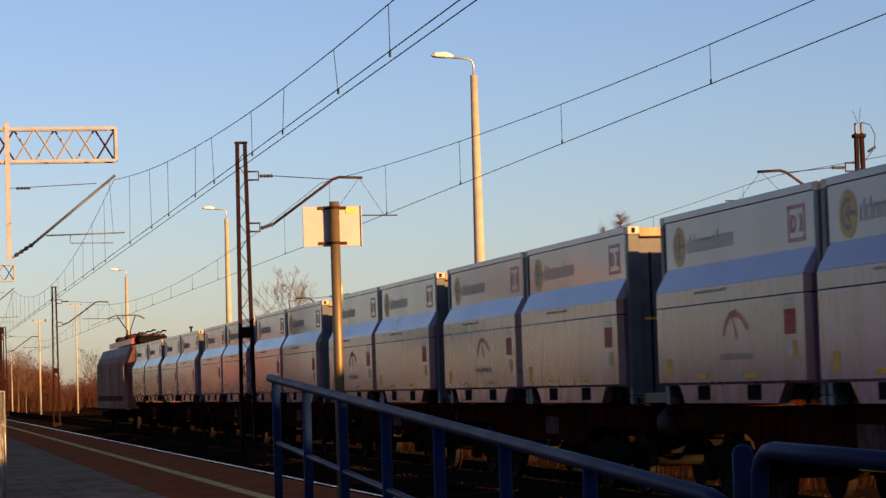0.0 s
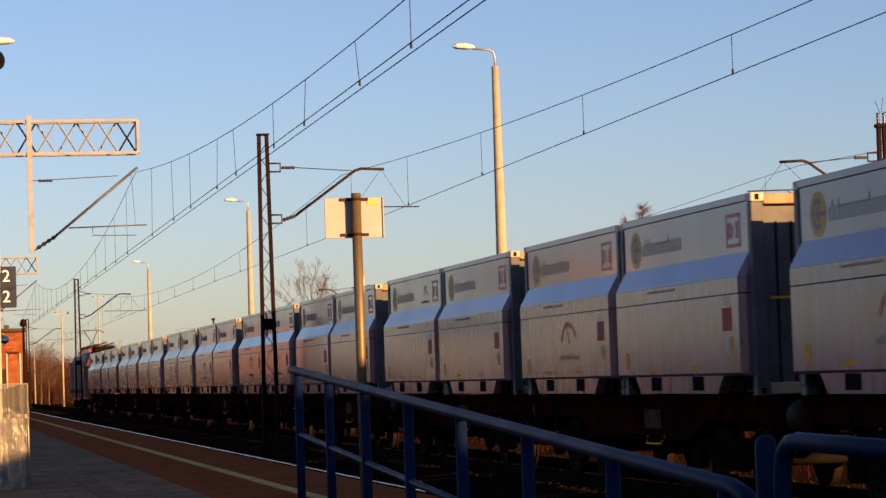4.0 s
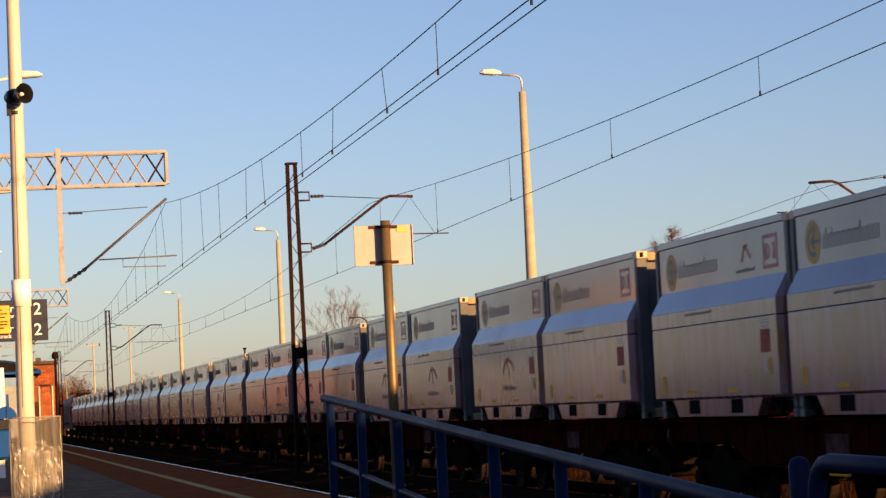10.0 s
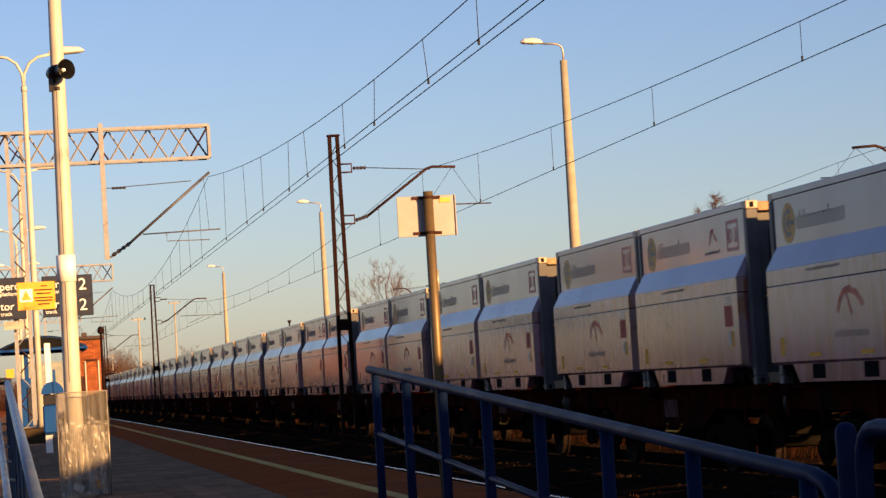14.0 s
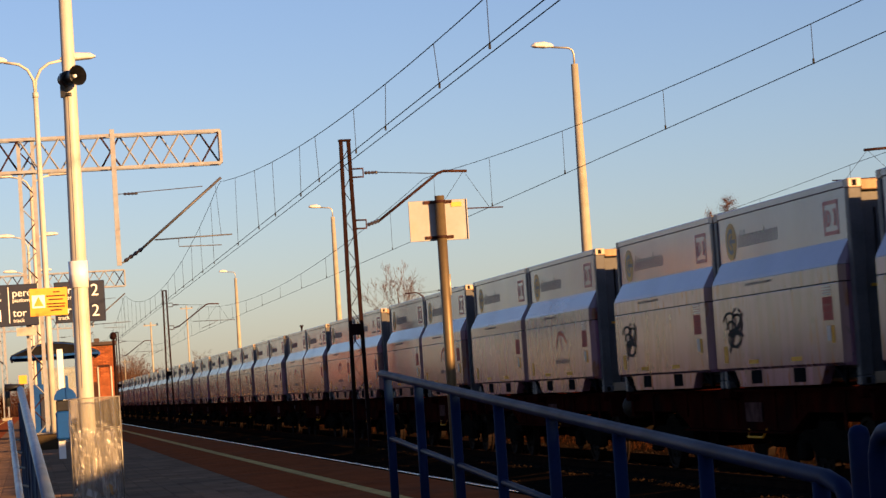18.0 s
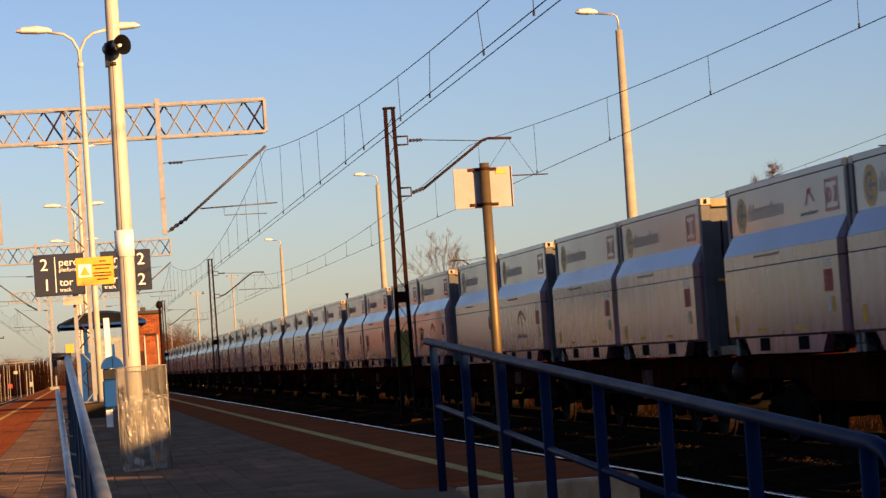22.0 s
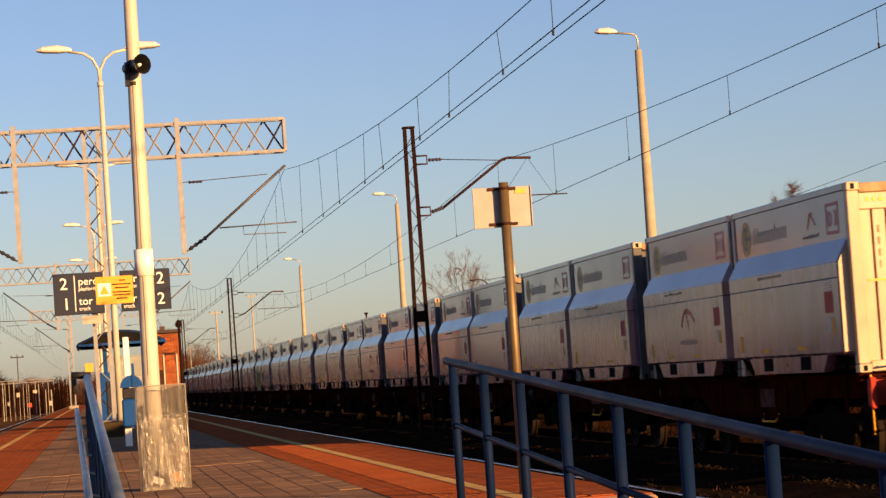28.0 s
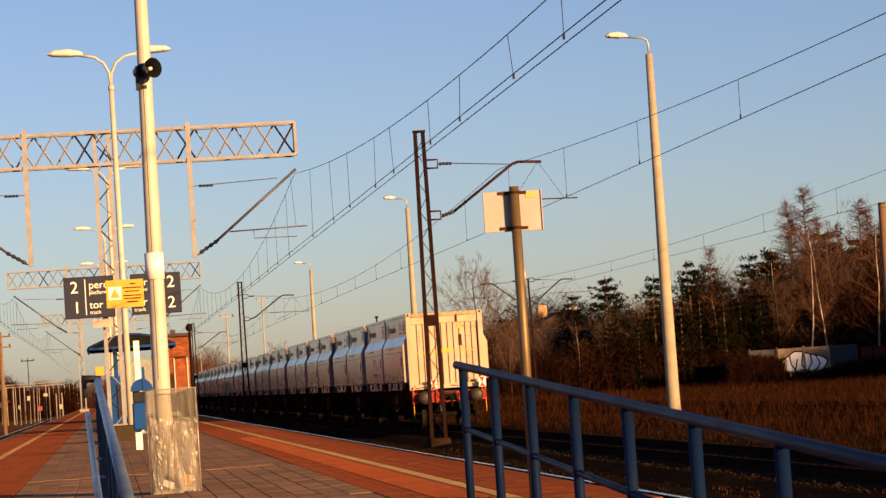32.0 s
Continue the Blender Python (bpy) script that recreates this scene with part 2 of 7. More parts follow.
M_YLINE = mat("worn_yellow_line", (0.60, 0.39, 0.14), (0.48, 0.305, 0.11), 2.5, 30, 0.7, 0, 0.1, (0.30, 0.14, 0.08), 1.2, 0.6, coords="World", spec=0.0)
M_JOINT = mat("joint_sand", (0.09, 0.055, 0.034), (0.06, 0.04, 0.025), 3, 30, 0.95, spec=0.0)
M_BRICK = mat("orange_brick", (0.32, 0.094, 0.034), (0.20, 0.058, 0.022), 1.5, 20, 0.9, 0, 0.3, (0.09, 0.04, 0.025), 0.6, 0.7, island=0.28, spec=0.1)
M_ROOFDARK = mat("dark_roof", (0.05, 0.04, 0.04), (0.07, 0.05, 0.045), 2, 20, 0.7, spec=0.0)
M_PLASTER = mat("grey_plaster", (0.48, 0.42, 0.34), (0.38, 0.33, 0.27), 0.8, 15, 0.9, 0, 0.2, (0.2, 0.16, 0.12), 0.5, 0.4)
M_BARK = mat("brown_bark", (0.12, 0.075, 0.05), (0.075, 0.05, 0.035), 3, 25, 0.9, 0, 0.4, stretch=(1, 1, 0.3), spec=0.0)
M_BIRCH = mat("birch_bark", (0.40, 0.33, 0.26), (0.26, 0.20, 0.15), 2, 20, 0.8, 0, 0.2, (0.07, 0.05, 0.04), 3, 0.8, stretch=(1, 1, 0.4))
# Brush twigs are darkened in colour for the shade low in the wood
M_TWIG = mat("shaded_twigs", (0.021, 0.0076, 0.0038), (0.011, 0.0044, 0.0025), 3, 25, 0.9, 0, 0, island=0.3, spec=0.0)
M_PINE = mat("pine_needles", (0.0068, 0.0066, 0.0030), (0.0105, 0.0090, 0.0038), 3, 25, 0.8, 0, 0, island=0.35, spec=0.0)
M_PLANTER = mat("olive_brown_concrete", (0.062, 0.045, 0.028), (0.042, 0.032, 0.020), 3, 30, 0.9, 0, 0.2, (0.03, 0.026, 0.014), 2, 0.6, spec=0.0)
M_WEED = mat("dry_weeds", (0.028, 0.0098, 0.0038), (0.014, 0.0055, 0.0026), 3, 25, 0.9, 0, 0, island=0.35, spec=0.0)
M_TANRAIL = mat("tan_dirty_rail", (0.42, 0.28, 0.16), (0.30, 0.185, 0.10), 3, 30, 0.6, 0, 0.08, (0.14, 0.07, 0.035), 2.5, 0.6, (2, 1, 1), spec=0.2)
# Brighter copy of the wagon red, for the sunlit tail
M_TAILRED = mat("grimy_bright_red", (0.34, 0.030, 0.016), (0.24, 0.022, 0.012), 3, 40, 0.6, 0, 0.08, (0.05, 0.02, 0.015), 3.0, 0.6, spec=0.1)
M_SHEETRED = mat("rusty_red_sheet", (0.10, 0.020, 0.012), (0.06, 0.014, 0.009), 1.5, 30, 0.9, 0, 0.1, (0.03, 0.015, 0.01), 0.8, 0.7, spec=0.0)
M_LARCH = mat("reddish_larch_twigs", (0.078, 0.038, 0.023), (0.048, 0.024, 0.015), 3, 25, 0.9, 0, 0, island=0.3, spec=0.0)
M_BARETWIG = mat("grey_brown_twigs", (0.100, 0.060, 0.042), (0.064, 0.039, 0.028), 3, 25, 0.9, 0, 0, island=0.3, spec=0.0)
M_STRAW = mat("golden_straw", (0.085, 0.036, 0.012), (0.045, 0.019, 0.007), 3, 25, 0.9, 0, 0, island=0.4, spec=0.0)
# Lighter ballast copy that stands for sunlit ground left of the platform
M_LITBALLAST = mat("sunlit_brown_ballast", (0.16, 0.075, 0.030), (0.09, 0.045, 0.020), 6, 28, 0.95, 0, 0.7, (0.05, 0.03, 0.018), 0.7, 0.6, coords="World", spec=0.0)
M_TIMBER = mat("weathered_timber", (0.19, 0.115, 0.062), (0.12, 0.07, 0.04), 3, 40, 0.85, 0, 0.2, (0.05, 0.03, 0.02), 1.2, 0.5, (1, 1, 0.15), spec=0.1)
# Lighter twig copy for the far wood, which stands in the sun
M_FARWOOD = mat("sunlit_twigs", (0.072, 0.030, 0.018), (0.036, 0.015, 0.010), 3, 25, 0.9, 0, 0, island=0.3, spec=0.0)
M_CABGLASS = mat("dark_cab_glass", (0.02, 0.022, 0.025), (0.015, 0.016, 0.02), 2, 20, 0.15, 0, 0, spec=0.6)
M_NAVY = mat("navy_sign_face", (0.014, 0.018, 0.038), (0.011, 0.015, 0.032), 2, 30, 0.5, 0, 0, spec=0.25)
M_AMBER = mat("amber_sign_face", (0.72, 0.33, 0.02), (0.64, 0.28, 0.02), 2, 30, 0.4, 0, 0)
M_SIGNBACK = mat("sign_back_sheet", (0.255, 0.245, 0.255), (0.215, 0.205, 0.21), 2.5, 30, 0.5, 0.2, 0.05, (0.3, 0.22, 0.14), 4, 0.3)
M_BLACKPLASTIC = mat("black_plastic", (0.010, 0.010, 0.012), (0.015, 0.015, 0.016), 3, 30, 0.4, spec=0.3)
M_LAMPGLASS = mat("lamp_cover", (0.58, 0.56, 0.52), (0.50, 0.48, 0.45), 3, 30, 0.35)


# ------------------------------------------------------------------ mesh helpers
def quad(bm, pts):
    return bm.faces.new([bm.verts.new(p) for p in pts])


def box(bm, c, s, m=None):
    """A box of size s round the centre c, turned by m if given."""
    x, y, z = (v / 2 for v in s)
    vs = []
    for dx, dy, dz in ((-x, -y, -z), (x, -y, -z), (x, y, -z), (-x, y, -z), (-x, -y, z), (x, -y, z), (x, y, z), (-x, y, z)):
        v = Vector((dx, dy, dz))
        vs.append(bm.verts.new((m @ v if m else v) + Vector(c)))
    for f in ((0, 3, 2, 1), (4, 5, 6, 7), (0, 1, 5, 4), (1, 2, 6, 5), (2, 3, 7, 6), (3, 0, 4, 7)):
        bm.faces.new([vs[i] for i in f])


def soft_box(bm, c, s, r=0.01):
    """A box with chamfered upright edges and top."""
    x, y, z = (v / 2 for v in s)
    r = min(r, x * 0.45, y * 0.45, z * 0.45)
    rings = []
    for zz, k in ((-z, r), (-z + r, 0), (z - r, 0), (z, r)):
        pts = [(-x + k + r, -y + k), (x - k - r, -y + k), (x - k, -y + k + r), (x - k, y - k - r), (x - k - r, y - k), (-x + k + r, y - k), (-x + k, y - k - r), (-x + k, -y + k + r)]
        rings.append([bm.verts.new((c[0] + a, c[1] + b, c[2] + zz)) for a, b in pts])
    for a, b in zip(rings, rings[1:]):
        for i in range(8):
            bm.faces.new((a[i], a[(i + 1) % 8], b[(i + 1) % 8], b[i]))
    bm.faces.new(rings[0][::-1])
    bm.faces.new(rings[-1])


def tube(bm, pts, r, n=8, cap=True):
    """A round tube along the points; r is one radius or one for each point."""
    pts = [Vector(p) for p in pts]
    rs = r if isinstance(r, (list, tuple)) else [r] * len(pts)
    rings, side = [], None
    for i, p in enumerate(pts):
        d = (pts[min(i + 1, len(pts) - 1)] - pts[max(i - 1, 0)]).normalized()
        if side is None:
            side = d.cross(Vector((0, 0, 1)) if abs(d.z) < 0.9 else Vector((1, 0, 0))).normalized()
        side = (side - d * side.dot(d)).normalized()
        up = d.cross(side)
        rings.append([bm.verts.new(p + rs[i] * (math.cos(2 * math.pi * k / n) * side + math.sin(2 * math.pi * k / n) * up)) for k in range(n)])
    for a, b in zip(rings, rings[1:]):
        for k in range(n):
            f = bm.faces.new((a[k], b[k], b[(k + 1) % n], a[(k + 1) % n]))
            f.smooth = n > 5
    if cap:
        bm.faces.new(rings[0])
        bm.faces.new(rings[-1][::-1])


def loft(bm, rings, close=True, cap=True):
    """Skins a row of equal rings of points."""
    vs = [[bm.verts.new(p) for p in ring] for ring in rings]
    n = len(vs[0])
    for a, b in zip(vs, vs[1:]):
        for k in range(n if close else n - 1):
            bm.faces.new((a[k], a[(k + 1) % n], b[(k + 1) % n], b[k]))
    if cap and close:
        bm.faces.new(vs[0][::-1])
        bm.faces.new(vs[-1])


def mesh_of(name, bm, material):
    bmesh.ops.recalc_face_normals(bm, faces=bm.faces)
    me = bpy.data.meshes.new(name)
    bm.to_mesh(me)
    bm.free()
    me.materials.append(material)
    return me


def part(name, bm, material, parent, label=""):
    ob = new(name, mesh_of(name, bm, material))
    if parent:
        ob.parent = parent
    if label:
        tagged(ob, label)
    return ob


def thing(name, label, category, at=None, group="", kind=""):
    ob = new(name)
    ob.empty_display_size = 0.2
    if at is not None:
        ob.matrix_basis = at
    return tagged(ob, label, category, group, kind)


def solid(name, bm, material, label, category, group="", kind="", at=None):
    ob = new(name, mesh_of(name, bm, material))
    if at is not None:
        ob.matrix_basis = at
    return tagged(ob, label, category, group, kind)


def B():
    return bmesh.new()


# ------------------------------------------------------------------ plan
TRAIN_X = 11.45      # middle of the train's track
NEAR_X = 6.40        # middle of the empty track beside the platform
LEFT_X = -5.30       # middle of the track on the platform's other side
FAR_X = 24.0         # the farthest track
PLAT_Z = 0.65
PLAT_L, PLAT_R = -3.45, 4.35
PLAT_END = 19.3
RAMP_L, RAMP_R = 0.0, 2.76

# ground
bm = B()
rnd = random.Random(3)
xs = [-3000, -900, -300, -120, -60, -30, -12, 0, 8, 14, 18, 22, 30, 40, 60, 90, 140, 300, 900, 3000]
ys = [-2000, -500, -100, -30, 0, 20, 40, 60, 80, 100, 130, 170, 220, 300, 420, 700, 1500, 4000]
grid = [[bm.verts.new((x, y, -0.32 + (rnd.uniform(-0.012, 0.012) if 14 < x < 200 else 0))) for x in xs] for y in ys]
for j in range(len(ys) - 1):
    for i in range(len(xs) - 1):
        bm.faces.new((grid[j][i], grid[j][i + 1], grid[j + 1][i + 1], grid[j + 1][i]))
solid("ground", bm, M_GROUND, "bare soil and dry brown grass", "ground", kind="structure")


def track(cx, name, near, far, lean=0.0):
    def off(y):
        return lean * (y - 30)
    bm = B()
    rings = []
    for y in (near, far):
        rings.append([(cx + off(y) + a, y, b) for a, b in ((-3.1, -0.34), (-1.75, -0.17), (1.75, -0.17), (3.1, -0.34))])
    loft(bm, rings, close=False, cap=False)
    solid(name + "_ballast", bm, M_LITBALLAST if cx == LEFT_X else M_GROUND if cx == FAR_X else M_BALLAST, "dark brown crushed stone ballast under the rails", "ballast", kind="structure")
    t = thing(name, "pair of steel rails on concrete sleepers", "railway track", kind="structure")
    for s in (-1, 1):
        x = cx + s * 0.7525
        bm = B()
        prof = [(-0.075, -0.172), (0.075, -0.172), (0.075, -0.16), (0.01, -0.145), (0.01, -0.04), (0.036, -0.03), (0.036, -0.006), (-0.036, -0.006), (-0.036, -0.03), (-0.01, -0.04), (-0.01, -0.145), (-0.075, -0.16)]
        loft(bm, [[(x + off(y) + a, y, b) for a, b in prof] for y in (near, far)])
        rail = part("rail", bm, M_RAIL, t)
        bm = B()
        loft(bm, [[(x + off(y) + a, y, b) for a, b in ((-0.034, -0.008), (0.034, -0.008), (0.03, 0), (-0.03, 0))] for y in (near, far)])
        # the train track's heads take the dark side colour to leave out their shine
        part("rail_head", bm, M_RAIL if cx in (FAR_X, TRAIN_X) else M_RAILTOP, rail, "dark rail head" if cx in (FAR_X, TRAIN_X) else "polished bright rail head")
    bm = B()
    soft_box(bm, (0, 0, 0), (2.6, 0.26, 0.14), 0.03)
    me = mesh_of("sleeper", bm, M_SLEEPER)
    y, k = 24.0, 0
    while y < 90 and k < (110 if cx in (NEAR_X, TRAIN_X) else 0):
        s = new("sleeper", me)
        s.location = (cx + off(y), y, -0.215)
        s.parent = t
        y += 0.62
        k += 1
    return t


track(TRAIN_X, "track_1", -150, 900, -0.0020)
track(NEAR_X, "track_2", -150, 900)
track(LEFT_X, "track_3", -150, 900)
track(FAR_X, "track_4", -150, 900)

# gravel yard on the far side of the left track
bm = B()
box(bm, (-34, 200, -0.36), (52, 620, 0.12))
solid("yard_ground", bm, M_LITBALLAST, "brown gravel yard with dry grass, in a sunlit colour", "ground", kind="structure")

# platform body
bm = B()
def slab(bm, x0, x1, y0, y1, z0, z1):
    box(bm, ((x0 + x1) / 2, (y0 + y1) / 2, (z0 + z1) / 2), (x1 - x0, y1 - y0, z1 - z0))
slab(bm, PLAT_L + 0.02, PLAT_R - 0.02, PLAT_END, 330, -0.4, PLAT_Z - 0.06)
platform = solid("platform", bm, M_CONC, "long island platform with red and grey paving", "platform", kind="structure")
bm = B()
box(bm, (PLAT_R - 0.14, (PLAT_END + 330) / 2, PLAT_Z - 0.058), (0.28, 330 - PLAT_END, 0.11))
part("edge_slab", bm, M_REDPAVE, platform, "red-brown concrete edge slabs")
bm = B()
box(bm, (PLAT_L + 0.14, (PLAT_END + 330) / 2, PLAT_Z - 0.058), (0.28, 330 - PLAT_END, 0.11))
part("edge_slab", bm, M_GREYPAVE, platform, "grey concrete edge slabs")
STRIPS = [("red", PLAT_L + 0.28, -1.15), ("grey", -1.15, 2.5), ("red", 2.5, PLAT_R - 0.28)]
for kind_, x0, x1 in STRIPS:
    bm = B()
    box(bm, ((x0 + x1) / 2, (PLAT_END + 330) / 2, PLAT_Z - 0.03), (x1 - x0, 330 - PLAT_END, 0.06))
    part("paving", bm, M_REDPAVE if kind_ == "red" else M_GREYPAVE, platform, "red block paving" if kind_ == "red" else "grey block paving")
for x, nm in ((3.39, "yellow_line"), (-2.27, "yellow_line")):
    bm = B()
    box(bm, (x, (PLAT_END + 0.3 + 330) / 2, PLAT_Z + 0.002), (0.14, 330 - PLAT_END - 0.3, 0.008))
    part(nm, bm, M_YLINE, platform, "worn pale yellow safety line")
bm = B()
soft_box(bm, (3.62, PLAT_END - 0.10, 0.14), (1.46, 0.2, 1.0), 0.02)
part("end_kerb", bm, M_TANRAIL, platform, "pale concrete kerb closing the platform's end")
# ramp
bm = B()
loft(bm, [[(RAMP_L - 1.4, y, -0.4), (RAMP_R + 0.1, y, -0.4), (RAMP_R + 0.1, y, z), (RAMP_L - 1.4, y, z)] for y, z in ((5.0, -0.05), (PLAT_END, PLAT_Z))])
solid("ramp", bm, M_GREYPAVE, "grey paved ramp rising to the platform", "ramp", kind="structure")
bm = B()
box(bm, (0, -6, -0.2), (9, 22, 0.3))
solid("pavement", bm, M_GREYPAVE, "grey paved path at the foot of the ramp", "pavement", kind="structure")


# ------------------------------------------------------------------ railings
def ramp_z(y):
    return PLAT_Z - 0.0472 * max(0, PLAT_END - y)


def railing_right():
    t = thing("ramp_railing", "blue painted tubular steel railing along the ramp", "railing")
    top = 1.157
    x = RAMP_R
    bm = B()
    pts = [(x, 19.32, ramp_z(19.3) + top), (x, 8.38, ramp_z(8.38) + top), (x, 8.22, ramp_z(8.2) + top - 0.02), (x, 8.12, ramp_z(8.1) + top - 0.09), (x, 8.09, ramp_z(8.1) + top - 0.25)]
    tube(bm, pts, 0.032, 12)
    part("handrail", bm, M_BLUE, t)
    bm = B()
    tube(bm, [(x, 19.0, ramp_z(19) + 0.665), (x, 8.1, ramp_z(8.1) + 0.685)], 0.021, 10)
    part("middle_rail", bm, M_BLUE, t)
    y = 19.0
    while y > 7.8:
        bm = B()
        tube(bm, [(x, y, ramp_z(y) - 0.3), (x, y, ramp_z(y) + top - 0.02)], 0.033, 12)
        part("post", bm, M_BLUE, t)
        y -= 1.508
    # the next section, which starts with a round-headed post
    t = thing("path_railing", "blue painted steel railing with a rounded corner beside the path", "railing")
    bm = B()
    zt = 1.465
    tube(bm, [(x, 8.0, -0.2), (x, 8.0, zt - 0.015), (x, 8.0, zt + 0.005), (x, 8.0, zt + 0.015)], [0.037, 0.037, 0.03, 0.012], 14)
    part("post", bm, M_BLUE, t)
    bm = B()
    tube(bm, [(x, 7.84, 0.0), (x, 7.84, zt - 0.14), (x, 7.83, zt - 0.08), (x, 7.80, zt - 0.035), (x, 7.75, zt - 0.008), (x, 7.68, zt), (x, 4.2, zt - 0.04)], 0.031, 12)
    part("handrail", bm, M_BLUE, t)
    bm = B()
    tube(bm, [(x, 7.86, 0.8), (x, 4.2, 0.78)], 0.02, 8)
    part("middle_rail", bm, M_BLUE, t)
    for y in (6.2, 4.3):
        bm = B()
        tube(bm, [(x, y, -0.2), (x, y, zt - 0.02)], 0.027, 8)
        part("post", bm, M_BLUE, t)


def railing_left():
    t = thing("ramp_railing", "blue painted double handrail along the ramp", "railing")
    def xx(y):
        return 0.10 - 0.0125 * (y - 6)
    for dx, top, r, nm in ((0.0, 1.15, 0.027, "handrail"), (-0.09, 0.90, 0.020, "lower_handrail")):
        bm = B()
        tube(bm, [(xx(19.3) + dx, 19.3, ramp_z(19.3) + top + 0.07), (xx(7) + dx, 7.0, ramp_z(7) + top - 0.015)], r, 12)
        part(nm, bm, M_LITBLUE, t)
    bm = B()
    x, z = xx(19.3), ramp_z(19.3)
    tube(bm, [(x + 0.03, 19.34, z + 1.23), (x - 0.12, 19.34, z + 1.24)], 0.028, 8)
    tube(bm, [(x - 0.10, 19.34, z + 1.24), (x - 0.10, 19.34, z + 1.09)], 0.020, 8)
    part("end_bracket", bm, M_BLACKPLASTIC, t, "black bracket at the end of the handrail")
    y = 19.0
    while y > 6.8:
        bm = B()
        tube(bm, [(xx(y), y, ramp_z(y) - 0.3), (xx(y), y, ramp_z(y) + 1.13)], 0.027, 10)
        tube(bm, [(xx(y), y, ramp_z(y) + 0.84), (xx(y) - 0.09, y, ramp_z(y) + 0.86), (xx(y) - 0.09, y, ramp_z(y) + 0.9)], 0.010, 6)
        part("post", bm, M_BLUE, t)
        y -= 1.51


railing_right()
railing_left()


# ------------------------------------------------------------------ train
C_LEN, C_W, C_H = 6.06, 2.60, 2.58
TRAIN_LEAN = -0.0020 # sideways drift of the train's track per metre, from 30 m on, set to fit the camera's view
C_Z = 1.33           # underside of the containers above the rail
UNIT = 13.465
UNITS = 32
TAIL = [(0.0, -316.0), (3.0, -278.9), (6.0, -242.1), (9.0, -204.9), (11.0, -179.5), (14.0, -141.8), (17.0, -104.3), (20.0, -66.8), (23.0, -29.8), (25.0, -5.0), (28.0, 31.9), (32.0, 81.7)]
TURNING = []         # wagons whose wheels are seen to roll
MOVERS = []          # thing, its start ahead of the tail, its height
HW = C_W / 2
BELLY = -HW - 0.15   # outer face of the belly on the platform side


def unit_start(n):
    return (n // 2) * 2 * UNIT + (n % 2) * 13.19


def side_plate(bm, x, y0, y1, z0, z1, d=0.004):
    box(bm, (x - d / 2, (y0 + y1) / 2, (z0 + z1) / 2), (d, abs(y1 - y0), abs(z1 - z0)))


def disc_plate(bm, x, y, z, r, d=0.004, n=20, inner=0.0, a0=0.0, a1=360.0):
    """A disc or a ring on the side wall."""
    steps = n
    outer = [(y + r * math.cos(radians(a0 + (a1 - a0) * k / steps)), z + r * math.sin(radians(a0 + (a1 - a0) * k / steps))) for k in range(steps + 1)]
    if inner:
        inn = [(y + inner * math.cos(radians(a0 + (a1 - a0) * k / steps)), z + inner * math.sin(radians(a0 + (a1 - a0) * k / steps))) for k in range(steps + 1)]
        for k in range(steps):
            quad(bm, [(x - d, *outer[k]), (x - d, *outer[k + 1]), (x - d, *inn[k + 1]), (x - d, *inn[k])])
    else:
        bm.faces.new([bm.verts.new((x - d, a, b)) for a, b in outer[:-1]])


def stroke(bm, x, pts, w, d=0.005):
    """A painted stroke on a side wall through points of (y, z)."""
    for (ya, za), (yb, zb) in zip(pts, pts[1:]):
        v = Vector((yb - ya, zb - za))
        if v.length < 1e-4:
            continue
        q = Vector((-v.y, v.x)).normalized() * w / 2
        e = v.normalized() * w * 0.3
        quad(bm, [(x - d, ya - e.x + q.x, za - e.y + q.y), (x - d, yb + e.x + q.x, zb + e.y + q.y), (x - d, yb + e.x - q.x, zb + e.y - q.y), (x - d, ya - e.x - q.x, za - e.y - q.y)])


def bars(bm, x, y0, y1, z0, z1, n, seed, gap=0.25, d=0.004):
    """Plain bars in place of lettering, running from y1 (the front) to y0."""
    r = random.Random(seed)
    w = (y1 - y0) / n
    hh = z1 - z0
    for k in range(n):
        a, b = y0 + k * w + w * gap / 2, y0 + (k + 1) * w - w * gap / 2
        top = z1 if r.random() < 0.35 else z1 - 0.3 * hh
        side_plate(bm, x, a, a + (b - a) * 0.2, z0, top, d)
        side_plate(bm, x, b - (b - a) * 0.2, b, z0, z1 - 0.3 * hh, d)
        if r.random() < 0.7:
            side_plate(bm, x, a, b, z1 - 0.42 * hh, z1 - 0.3 * hh, d + 0.001)


